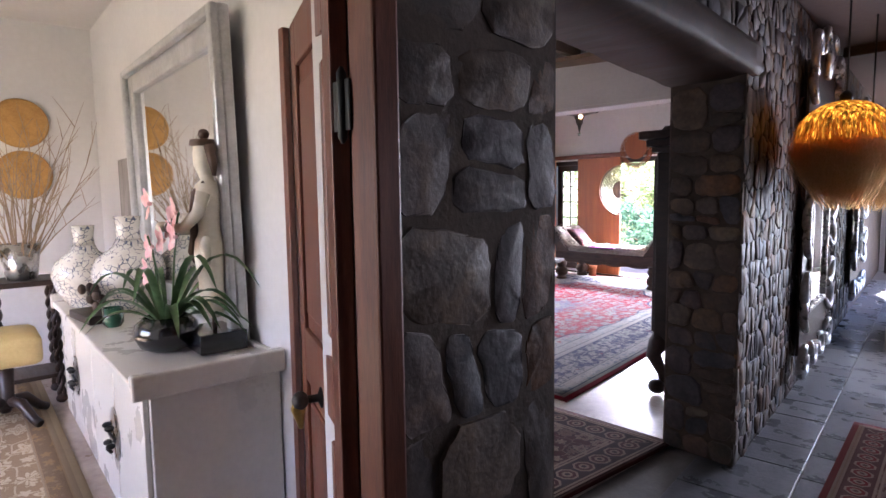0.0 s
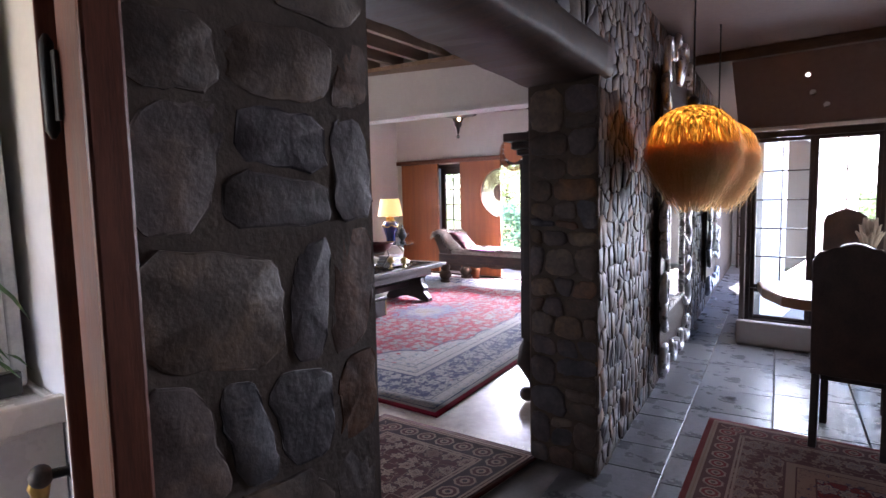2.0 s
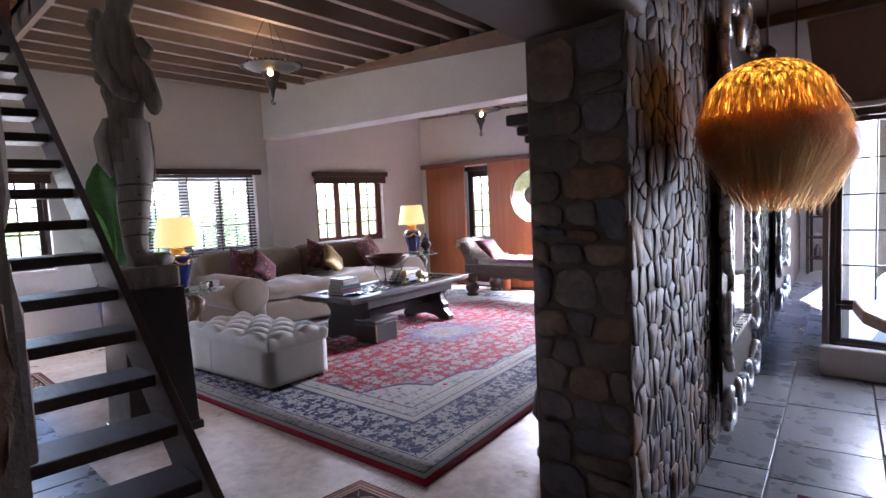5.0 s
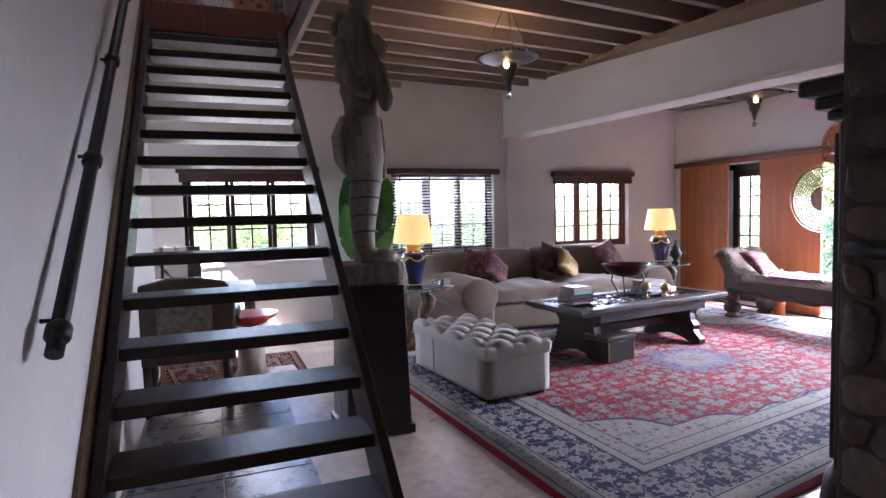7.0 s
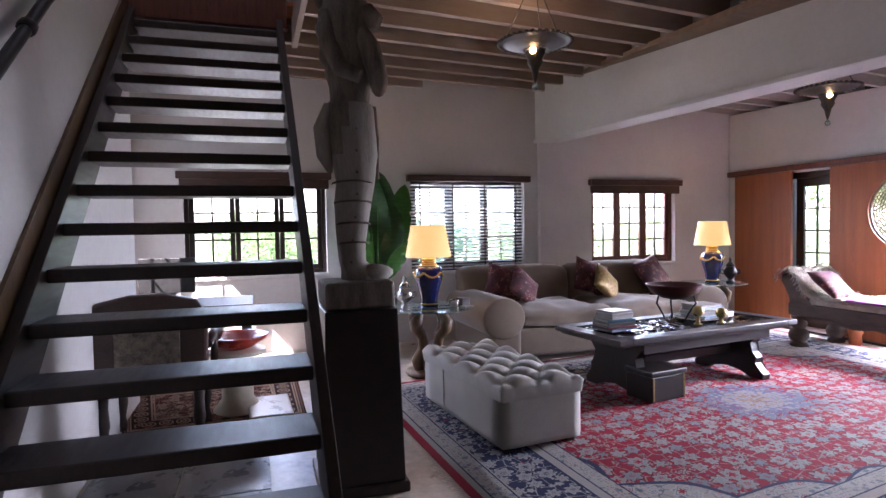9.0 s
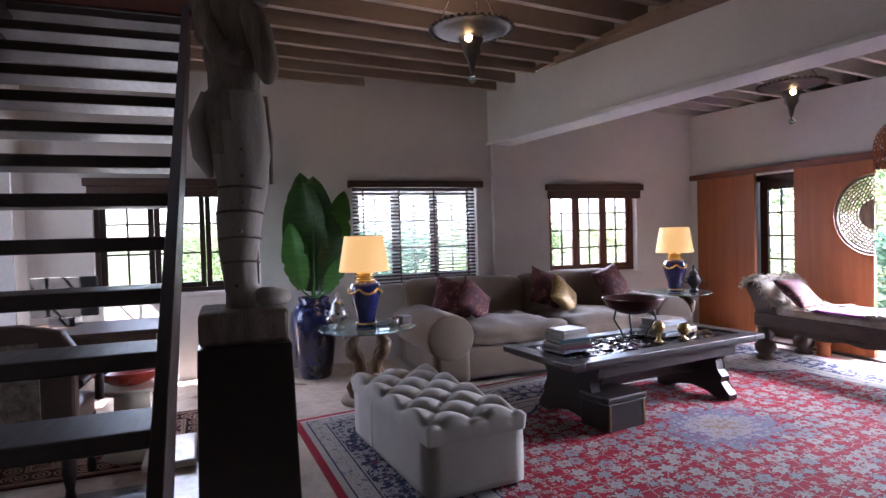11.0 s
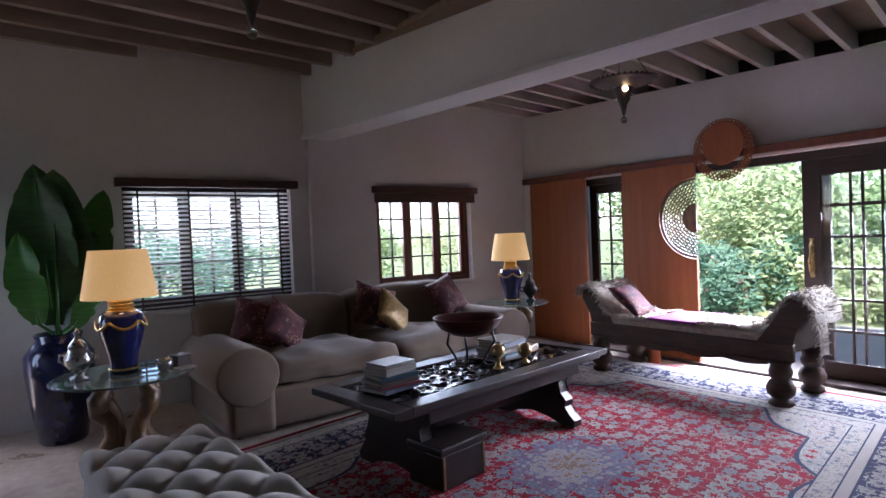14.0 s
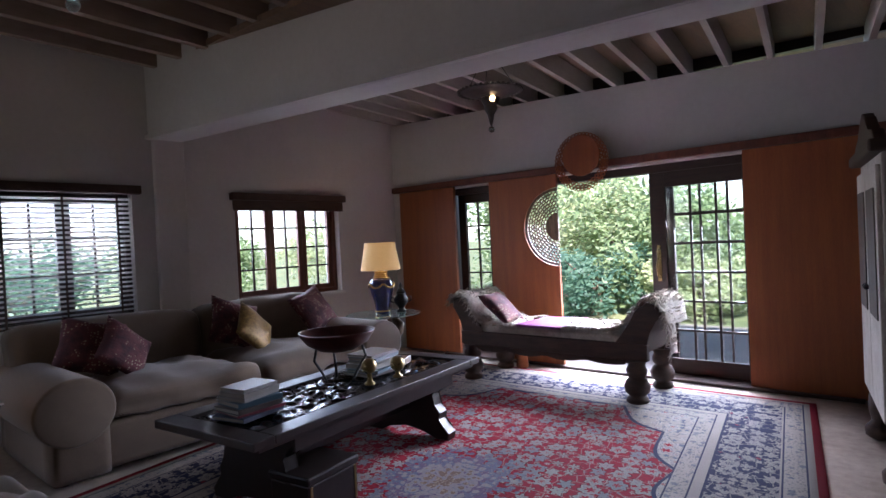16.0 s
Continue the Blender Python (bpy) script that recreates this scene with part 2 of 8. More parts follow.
def holed_wall(bm, axis, w0, w1, u0, u1, z0, z1, holes):
    """A wall slab between w0 and w1 across, u0 and u1 along, with rectangular holes (ua, ub, za, zb)."""
    us = sorted({u0, u1, *[h[0] for h in holes], *[h[1] for h in holes]})
    zs = sorted({z0, z1, *[h[2] for h in holes], *[h[3] for h in holes]})
    def solid(i, j):
        if not (0 <= i < len(us) - 1 and 0 <= j < len(zs) - 1):
            return False
        um, zm = (us[i] + us[i + 1]) / 2, (zs[j] + zs[j + 1]) / 2
        return not any(h[0] < um < h[1] and h[2] < zm < h[3] for h in holes)
    def P(u, w, z):
        return bm.verts.new((w, u, z) if axis == "x" else (u, w, z))
    def quad(*c):
        bm.faces.new([P(*q) for q in c])
    for i in range(len(us) - 1):
        for j in range(len(zs) - 1):
            if not solid(i, j):
                continue
            a, b, c, d = us[i], us[i + 1], zs[j], zs[j + 1]
            for w in (w0, w1):
                quad((a, w, c), (b, w, c), (b, w, d), (a, w, d))
            if not solid(i - 1, j):
                quad((a, w0, c), (a, w1, c), (a, w1, d), (a, w0, d))
            if not solid(i + 1, j):
                quad((b, w0, c), (b, w1, c), (b, w1, d), (b, w0, d))
            if not solid(i, j - 1):
                quad((a, w0, c), (b, w0, c), (b, w1, c), (a, w1, c))
            if not solid(i, j + 1):
                quad((a, w0, d), (b, w0, d), (b, w1, d), (a, w1, d))
    bmesh.ops.remove_doubles(bm, verts=bm.verts, dist=0.0005)


# ---- setting ----
XA, YB, TOP = -7.95, 9.06, 3.2          # sofa wall, garden wall, underside of the joists
WIN1, WIN2, WIN3 = (1.42, 3.0, 0.92, 2.06), (4.05, 5.62, 0.88, 2.05), (6.66, 8.07, 0.89, 2.02)
DOORWAY = (-7.05, -2.7, 0.0, 2.1)
XP, XF, XR, Y1, Y2, LINT, SKEW = -0.66, -0.86, -1.26, 1.465, 3.22, 2.04, 0.17    # pier, stone wall, doorway; the wall runs askew


def wall_x(y, back=False):
    """Where the skew stone wall's face (or its back) stands at a given y."""
    return (XR if back else XF) - SKEW * max(0.0, y - Y2)



bm = bmesh.new()
holed_wall(bm, "x", XA - 0.3, XA, 0.86, 9.36, 0, 3.6, [WIN1, WIN2, WIN3])
box(bm, XA, XA + 0.06, 5.82, 6.12, 0, 2.56, 0.015)
structure("wall_west", bm, plaster, "white plastered wall with three small-paned windows", "wall")
bm = bmesh.new()
holed_wall(bm, "y", YB, YB + 0.3, XA, -2.1, 0, 2.98, [DOORWAY])
for v in bm.verts:
    if v.co.z > 2.9:
        v.co.z = 3.06 - 0.04 * (v.co.x - XA)
structure("wall_north", bm, plaster, "white plastered wall above wide garden doors", "wall")
bm = bmesh.new()
holed_wall(bm, "y", 1.08, 1.22, -6.3, -0.95, 0, 5.4, [])
structure("wall_stair", bm, plaster, "white plastered wall beside the staircase", "wall")
bm = bmesh.new()
holed_wall(bm, "y", 0.72, 0.86, XA - 0.3, -6.15, 0, 5.4, [(-7.6, -6.6, 0.7, 2.3)])
box(bm, -6.3, -6.16, 0.86, 1.08, 0, 5.4)
structure("wall_study", bm, plaster, "white plastered wall with a tall side window", "wall")
# beam across the room, a little askew like the joists


def beam_y(x):
    return 5.80 + 0.12 * (x - XA)


def eaves_z(x):
    return 3.06 - 0.04 * (x - XA)


def skew_bar(bm, xa, ya, xb, yb, half, z0, z1):
    slab(bm, [(xa - half, ya), (xa + half, ya), (xb + half, yb), (xb - half, yb)], z1 - z0, "z", z0, 0.004)


bm = bmesh.new()
slab(bm, [(XA, beam_y(XA)), (-1.5, beam_y(-1.5)), (-1.5, beam_y(-1.5) + 0.3), (XA, beam_y(XA) + 0.3)], 0.88, "z", 2.55, 0.008)
slab(bm, [(XA + 0.01, beam_y(XA) - 0.034), (-1.55, beam_y(-1.55) - 0.034), (-1.55, beam_y(-1.55) - 0.003), (XA + 0.01, beam_y(XA) - 0.003)], 0.04, "z", 2.55, 0.004)
structure("beam", bm, plaster, "deep white painted beam across the room", "beam")
# ceilings, with their joists
bm = bmesh.new()
HOLE = (-6.55, -2.4, 1.22, 2.56)
box(bm, XA - 0.3, -1.0, HOLE[3], 6.6, 3.36, 3.42)
box(bm, XA - 0.3, HOLE[0], 0.7, HOLE[3], 3.36, 3.42)
box(bm, HOLE[1], -1.0, 0.9, HOLE[3], 3.36, 3.42)
structure("ceiling_boards", bm, boards, "brown plank ceiling above the joists", "ceiling")
bm = bmesh.new()
for k in range(-2, 15):
    x = -7.19 + 0.4 * k
    xa = x + 0.11 * (4.3 - HOLE[3])
    y0 = HOLE[3] if HOLE[0] < xa < HOLE[1] else 0.87
    y1 = beam_y(x - 0.17) + 0.01
    skew_bar(bm, x + 0.11 * (4.3 - y0), y0, x - 0.11 * (y1 - 4.3), y1, 0.033, TOP, 3.362)
box(bm, HOLE[0] - 0.05, HOLE[1], HOLE[3], HOLE[3] + 0.05, 3.16, 3.9, 0.005)
structure("ceiling", bm, ceiling_paint, "pale painted exposed ceiling joists", "ceiling")
bm = bmesh.new()
for v in box(bm, XA - 0.3, -1.0, 5.9, 9.9, 0.2, 0.25):
    v.co.z += eaves_z(v.co.x)
structure("ceiling_garden_boards", bm, boards, "brown plank ceiling above the garden bay", "ceiling")
bm = bmesh.new()
for k in range(-9, 10):
    x = -4.69 + 0.352 * k
    y0 = beam_y(x) + 0.29
    skew_bar(bm, x + 0.148 * (9.06 - y0), y0, x - 0.148 * 0.4, 9.46, 0.025, eaves_z(x) + 0.004, eaves_z(x) + 0.21)
structure("ceiling_garden_bay", bm, joist_paint, "pale joists running out over the garden wall", "ceiling")
bm = bmesh.new()
box(bm, XA - 0.3, -1.0, 9.36, 9.42, 2.98, 3.3)
structure("eaves_board", bm, dark_wood, "dark board closing the eaves above the garden wall", "board")
# floors
bm = bmesh.new()
slab(bm, [(XA - 0.3, 0.72), (-1.24, 0.72), (-1.24, Y2), (wall_x(9.4, True) + 0.1, 9.4), (XA - 0.3, 9.4)], 0.1, "z", -0.1)
structure("floor", bm, concrete, "pale mottled polished screed floor", "floor")
bm = bmesh.new()
slab(bm, [(-1.24, -3.0), (4.2, -3.0), (4.2, 13.0), (wall_x(13.0) - 0.2, 13.0), (wall_x(9.4, True) + 0.1, 9.4), (-1.24, Y2)], 0.088, "z", -0.1)
floor_dining = structure("floor_dining", bm, grout, "dark slate tile floor with pale joints", "floor")
bm = bmesh.new()
box(bm, -5.75, -1.22, -3.0, 0.72, -0.1, -0.002)
box(bm, -5.75, -1.22, 0.72, 1.08, -0.05, 0.002)
structure("floor_bedroom", bm, concrete, "pale floor of the adjoining room", "floor")
# dining room shell
# wall against the windows, coloured dark to look backlit
bm = bmesh.new()
holed_wall(bm, "y", 6.66, 6.9, -0.96, 4.2, 0, 2.75, [(-0.92, 0.16, 0.2, 2.05), (0.24, 1.32, 0.2, 2.05), (1.42, 2.5, 0.2, 2.05)])
structure("wall_dining_north", bm, shaded_wall, "wall with tall paned windows, its backlit shade put into the colour", "wall")
bm = bmesh.new()
holed_wall(bm, "x", 4.0, 4.2, -3.0, 6.9, 0, 3.0, [])
structure("wall_dining_east", bm, shaded_wall, "plain plastered wall of the dining room", "wall")
# the opening is assumed, cut out of view for the bedroom light
bm = bmesh.new()
holed_wall(bm, "y", -3.2, -3.0, -5.75, 4.2, 0, 3.1, [(-4.0, -1.4, 0.7, 2.3)])
structure("wall_south", bm, plaster, "plain plastered wall with an added, unseen window opening", "wall")
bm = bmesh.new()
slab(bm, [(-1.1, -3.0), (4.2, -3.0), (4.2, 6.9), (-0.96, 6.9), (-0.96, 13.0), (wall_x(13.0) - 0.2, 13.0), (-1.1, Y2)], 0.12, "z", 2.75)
structure("ceiling_dining", bm, dining_shade, "low dining room ceiling, coloured dark to look dim", "ceiling")
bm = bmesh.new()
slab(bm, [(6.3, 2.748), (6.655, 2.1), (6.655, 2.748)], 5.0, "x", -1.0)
structure("soffit_dining", bm, dining_shade, "sloping soffit above the dining windows, coloured dark to look dim", "soffit")
bm = bmesh.new()
box(bm, -1.3, 4.0, 6.2, 6.298, 2.66, 2.748, 0.01)
structure("beam_dining", bm, old_wood, "dark reddish beam below the dining ceiling", "beam")
bm = bmesh.new()
holed_wall(bm, "y", 13.0, 13.15, -3.2, -0.5, 0, 2.9, [])
# the hole is added to let sun and sky into the passage
holed_wall(bm, "x", -0.96, -0.82, 6.9, 13.0, 0, 2.75, [(8.2, 11.6, 0.4, 2.2)])
structure("wall_passage", bm, plaster, "taupe walls of the passage beyond the dining room", "wall")
bm = bmesh.new()
holed_wall(bm, "x", -5.75, -5.6, -3.0, 1.08, 0, 3.1, [])
structure("wall_bedroom_west", bm, plaster, "white plastered wall hung with baskets", "wall")
bm = bmesh.new()
box(bm, -5.75, -0.95, -3.0, 1.08, 3.0, 3.1)
structure("ceiling_bedroom", bm, plaster, "white ceiling of the adjoining room", "ceiling")
bm = bmesh.new()
holed_wall(bm, "x", -1.0, -0.86, -3.0, 0.86, 0, 3.1, [(-0.35, 0.855, 0.0, 2.12)])
structure("wall_bedroom_east", bm, plaster, "wall with a mahogany door frame", "wall")
# stair head room
bm = bmesh.new()
holed_wall(bm, "x", -8.25, -8.1, 0.86, 2.7, 3.42, 5.4, [])
holed_wall(bm, "y", 2.62, 2.74, -8.25, -2.0, 3.42, 5.4, [])
holed_wall(bm, "x", -2.2, -2.06, 1.22, 2.62, 3.42, 5.4, [])
box(bm, -8.25, -2.0, 0.86, 2.74, 5.4, 5.5)
structure("wall_landing", bm, plaster, "white plastered walls of the upper landing", "wall")

# ---- further materials ----
linen = surface("sofa_linen", (0.11, 0.078, 0.052), (0.18, 0.132, 0.09), 3, 220, 0.9, relief=0.5, dist=0.002, sheen=0.3)
velvet = surface("grey_green_velvet", (0.25, 0.235, 0.195), (0.36, 0.34, 0.29), 3, 150, 0.8, relief=0.3, dist=0.002, sheen=0.25)


def beaded_cloth():
    """Wine-coloured weave with rows of small pale and dark beads."""
    m, nt, b = node_mat("wine_beaded_cloth", 0.75)
    v = coords(nt)
    vo = nt.nodes.new("ShaderNodeTexVoronoi")
    vo.inputs["Scale"].default_value = 42
    vo.inputs["Randomness"].default_value = 0.5
    nt.links.new(v, vo.inputs["Vector"])
    n = noise_tex(nt, v, 9, 4)
    base = ramp(nt, n, [(0.35, (0.035, 0.009, 0.014)), (0.6, (0.13, 0.028, 0.032)), (0.75, (0.10, 0.05, 0.04))])
    bead = calc(nt, "MULTIPLY", calc(nt, "LESS_THAN", vo.outputs["Distance"], 0.3), calc(nt, "GREATER_THAN", n, 0.5))
    nt.links.new(mixc(nt, bead, base, (0.34, 0.25, 0.17)), b.inputs["Base Color"])
    bump(nt, b, vo.outputs["Distance"], 0.6, 0.004)
    return m


kilim = beaded_cloth()
gold_cloth = surface("gold_sequin_cloth", (0.10, 0.055, 0.02), (0.42, 0.28, 0.09), 35, 160, 0.45, 0.35, relief=0.8, dist=0.004)
black_lacquer = surface("black_carved_wood", (0.006, 0.004, 0.004), (0.026, 0.014, 0.010), 8, 60, 0.42, relief=0.3, coat=0.12)
cobalt = surface("cobalt_glaze", (0.004, 0.007, 0.05), (0.012, 0.02, 0.12), 5, 30, 0.12, relief=0.05, coat=0.6)
navy_clay = surface("navy_glazed_pot", (0.004, 0.006, 0.03), (0.012, 0.018, 0.075), 4, 20, 0.1, relief=0.05, coat=0.7)
gold = surface("gilt", (0.35, 0.22, 0.06), (0.55, 0.38, 0.13), 20, 80, 0.35, 0.9, relief=0.3)
brass = surface("old_brass", (0.32, 0.23, 0.09), (0.50, 0.38, 0.17), 15, 70, 0.3, 0.95, relief=0.1)
silver = surface("tarnished_silver", (0.28, 0.27, 0.25), (0.55, 0.54, 0.52), 18, 80, 0.28, 0.95, relief=0.25)
pewter = surface("dark_pewter", (0.03, 0.026, 0.022), (0.11, 0.095, 0.08), 18, 80, 0.55, 0.5, relief=0.25)
root_wood = surface("polished_root_wood", (0.05, 0.028, 0.014), (0.22, 0.13, 0.06), 6, 40, 0.35, relief=0.4, stretch=(5, 5, 1))
grey_wood = surface("weathered_statue_wood", (0.10, 0.082, 0.062), (0.31, 0.27, 0.215), 5, 45, 0.85, relief=0.7, dist=0.008, stretch=(4, 4, 0.8))
cream_paint = surface("cream_paint", (0.60, 0.54, 0.42), (0.74, 0.68, 0.56), 5, 40, 0.5, relief=0.15)
white_lacquer = surface("white_lacquer", (0.60, 0.56, 0.49), (0.72, 0.68, 0.60), 3, 40, 0.3, relief=0.08, coat=0.3)
black_glaze = surface("black_glaze", (0.006, 0.006, 0.007), (0.016, 0.016, 0.017), 6, 50, 0.16, relief=0.06, rough_var=0.05, coat=0.6)
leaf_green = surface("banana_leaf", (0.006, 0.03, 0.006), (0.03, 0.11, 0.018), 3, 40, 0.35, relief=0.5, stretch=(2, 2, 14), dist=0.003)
# lighter copy of the leaf, sunlight put into its green; also on stalks
leaf_sunlit = surface("sunlit_leaf", (0.03, 0.13, 0.02), (0.07, 0.24, 0.045), 3, 40, 0.35, relief=0.4, stretch=(2, 2, 14), dist=0.003)
grass_leaf = surface("orchid_leaf", (0.02, 0.06, 0.018), (0.10, 0.19, 0.07), 12, 60, 0.4, relief=0.2)
pink_petal = surface("pink_petal", (0.62, 0.24, 0.24), (0.80, 0.56, 0.52), 18, 60, 0.6, relief=0.1)
wicker = surface("wicker", (0.34, 0.17, 0.04), (0.55, 0.31, 0.09), 9, 60, 0.65, relief=0.6)
twig_bark = surface("dry_twig", (0.22, 0.15, 0.09), (0.42, 0.31, 0.2), 12, 60, 0.8)
leather = surface("dark_leather", (0.028, 0.015, 0.011), (0.085, 0.046, 0.033), 7, 90, 0.42, relief=0.35, dist=0.003)
tan_leather = surface("yellow_leather", (0.50, 0.36, 0.13), (0.66, 0.50, 0.22), 4, 60, 0.45, relief=0.2)
fleece = surface("cream_fleece", (0.30, 0.25, 0.19), (0.62, 0.56, 0.47), 14, 130, 0.95, relief=1.0, dist=0.012, sheen=0.4)
purple_wool = surface("purple_wool", (0.14, 0.02, 0.13), (0.28, 0.06, 0.24), 12, 90, 0.9, relief=0.5)
paper = surface("book_paper", (0.26, 0.235, 0.20), (0.36, 0.33, 0.285), 5, 90, 0.8, relief=0.2)
red_lacquer = surface("red_lacquer", (0.40, 0.03, 0.015), (0.55, 0.06, 0.03), 6, 40, 0.25, relief=0.1)
whitewood = surface("scraped_white_wood", (0.42, 0.37, 0.30), (0.66, 0.62, 0.55), 5, 45, 0.7, relief=0.4)
silver_frame = surface("silver_leaf", (0.36, 0.36, 0.35), (0.60, 0.60, 0.585), 6, 50, 0.36, 0.55, relief=0.4)
blind_wood = surface("brown_blind", (0.03, 0.014, 0.01), (0.085, 0.045, 0.03), 8, 60, 0.6, relief=0.4, stretch=(1, 1, 12))


def cloth_glow(name, colour, emit, strength):
    m, nt, b = node_mat(name, 0.9)
    n = noise_tex(nt, coords(nt), 120, 3)
    nt.links.new(ramp(nt, n, [(0.3, tuple(c * 0.85 for c in colour)), (0.7, colour)]), b.inputs["Base Color"])
    b.inputs["Emission Color"].default_value = (*emit, 1)
    b.inputs["Emission Strength"].default_value = strength
    return m


shade_cloth = cloth_glow("lit_lamp_shade", (0.50, 0.38, 0.20), (1.0, 0.60, 0.20), 0.085)
bulb_glass = cloth_glow("lit_bulb", (0.9, 0.8, 0.6), (1.0, 0.66, 0.28), 3.0)
spot_glass = cloth_glow("lit_downlight", (0.9, 0.9, 0.85), (1.0, 0.9, 0.75), 1.5)


def lit_raffia_material():
    m, nt, b = node_mat("lit_raffia", 0.6)
    n = noise_tex(nt, coords(nt), 60, 3, 0.6, (1, 1, 0.12))
    nt.links.new(ramp(nt, n, [(0.35, (0.16, 0.06, 0.01)), (0.65, (0.5, 0.26, 0.05))]), b.inputs["Base Color"])
    b.inputs["Emission Color"].default_value = (1.0, 0.40, 0.03, 1)
    nt.links.new(calc(nt, "MULTIPLY", calc(nt, "POWER", calc(nt, "MULTIPLY", n, 1.6), 7.0), 0.2), b.inputs["Emission Strength"])
    return m


raffia_lit = lit_raffia_material()


def raffia_material():
    """Dry golden grass that lets the lamp inside shine through."""
    m, nt, b = node_mat("raffia_fringe", 0.8)
    col = ramp(nt, noise_tex(nt, coords(nt), 25, 4, 0.6, (6, 6, 0.6)), [(0.3, (0.66, 0.40, 0.17)), (0.7, (0.92, 0.66, 0.34))])
    nt.links.new(col, b.inputs["Base Color"])
    tr, mx = nt.nodes.new("ShaderNodeBsdfTranslucent"), nt.nodes.new("ShaderNodeMixShader")
    nt.links.new(col, tr.inputs[0])
    mx.inputs[0].default_value = 0.75
    nt.links.new(b.outputs[0], mx.inputs[1])
    nt.links.new(tr.outputs[0], mx.inputs[2])
    nt.links.new(mx.outputs[0], nt.nodes["Material Output"].inputs[0])
    return m


raffia = raffia_material()


def mirror_material():
    m, nt, b = node_mat("mirror_glass", 0.03, 1.0)
    nt.links.new(ramp(nt, noise_tex(nt, coords(nt), 3, 4), [(0.3, (0.80, 0.82, 0.82)), (0.7, (0.88, 0.89, 0.89))]), b.inputs["Base Color"])
    return m


mirror_glass = mirror_material()


def rug_material(name, field, field2, motif, border, border2, guard, centre, cell=9.0, size=(4.0, 5.5), medallion=True, squares=0.0):
    """A knotted carpet: guard bands, a flowered border, a field of florets and a central medallion, all from the carpet's own UV."""
    m, nt, b = node_mat(name, 0.92)
    uv = coords(nt, "UV")
    sep = nt.nodes.new("ShaderNodeSeparateXYZ")
    nt.links.new(uv, sep.inputs[0])
    u, v = sep.outputs[0], sep.outputs[1]
    du = calc(nt, "MULTIPLY", calc(nt, "MINIMUM", u, calc(nt, "SUBTRACT", 1.0, u)), size[0])
    dv = calc(nt, "MULTIPLY", calc(nt, "MINIMUM", v, calc(nt, "SUBTRACT", 1.0, v)), size[1])
    edge = calc(nt, "MINIMUM", du, dv)
    mp = nt.nodes.new("ShaderNodeMapping")
    mp.inputs["Scale"].default_value = (size[0], size[1], 1)
    nt.links.new(uv, mp.inputs[0])
    wob = nt.nodes.new("ShaderNodeVectorMath")
    wob.operation = "ADD"
    nz = nt.nodes.new("ShaderNodeTexNoise")
    nz.inputs["Scale"].default_value = 5.0
    nt.links.new(mp.outputs[0], nz.inputs["Vector"])
    sc = nt.nodes.new("ShaderNodeVectorMath")
    sc.operation = "SCALE"
    sc.inputs["Scale"].default_value = 0.06
    nt.links.new(nz.outputs["Color"], sc.inputs[0])
    nt.links.new(mp.outputs[0], wob.inputs[0])
    nt.links.new(sc.outputs[0], wob.inputs[1])

    def voro(scale, feature="F1"):
        n = nt.nodes.new("ShaderNodeTexVoronoi")
        n.feature = feature
        n.inputs["Scale"].default_value = scale
        n.inputs["Randomness"].default_value = 0.55
        nt.links.new(wob.outputs[0], n.inputs["Vector"])
        return n

    def rosette(n, scale, petals, r0):
        """Distance from a cell's own wavy-edged flower: below 0 inside it."""
        d = nt.nodes.new("ShaderNodeVectorMath")
        d.operation = "SUBTRACT"
        nt.links.new(wob.outputs[0], d.inputs[0])
        nt.links.new(n.outputs["Position"], d.inputs[1])
        sp = nt.nodes.new("ShaderNodeSeparateXYZ")
        nt.links.new(d.outputs[0], sp.inputs[0])
        sc_ = nt.nodes.new("ShaderNodeSeparateColor")
        nt.links.new(n.outputs["Color"], sc_.inputs[0])
        ang_ = calc(nt, "ARCTAN2", sp.outputs[1], sp.outputs[0])
        wavy = calc(nt, "MULTIPLY", calc(nt, "COSINE", calc(nt, "ADD", calc(nt, "MULTIPLY", ang_, petals), calc(nt, "MULTIPLY", sc_.outputs[1], 6.0))), 0.075)
        size_ = calc(nt, "MULTIPLY_ADD", sc_.outputs[0], 0.22, r0)
        return calc(nt, "SUBTRACT", n.outputs["Distance"], calc(nt, "ADD", size_, wavy)), sc_.outputs[2]

    v1, v2, v3 = voro(cell), voro(cell * 2.3), voro(cell * 5.5)
    ve = voro(cell * 1.3, "DISTANCE_TO_EDGE")
    f1, c1 = rosette(v1, cell, 6.0, 0.27)
    f2, c2 = rosette(v2, cell * 2.3, 5.0, 0.18)
    vine = calc(nt, "LESS_THAN", ve.outputs["Distance"], 0.028)
    flower = calc(nt, "LESS_THAN", f1, 0.0)
    halo = calc(nt, "LESS_THAN", f1, 0.05)
    ringf = calc(nt, "LESS_THAN", calc(nt, "ABSOLUTE", calc(nt, "ADD", f1, 0.14)), 0.028)
    heart = calc(nt, "LESS_THAN", f1, -0.27)
    bud = calc(nt, "LESS_THAN", f2, 0.0)
    budheart = calc(nt, "LESS_THAN", f2, -0.16)
    dots = calc(nt, "LESS_THAN", v3.outputs["Distance"], 0.3)
    pick = mixc(nt, calc(nt, "LESS_THAN", c1, 0.3), motif, mixc(nt, 0.5, motif, centre))
    col = mixc(nt, calc(nt, "MULTIPLY", dots, 0.5), field, field2)
    col = mixc(nt, calc(nt, "MULTIPLY", vine, 0.75), col, motif)
    col = mixc(nt, bud, col, mixc(nt, calc(nt, "LESS_THAN", c2, 0.4), motif, centre))
    col = mixc(nt, budheart, col, field)
    col = mixc(nt, halo, col, field2)
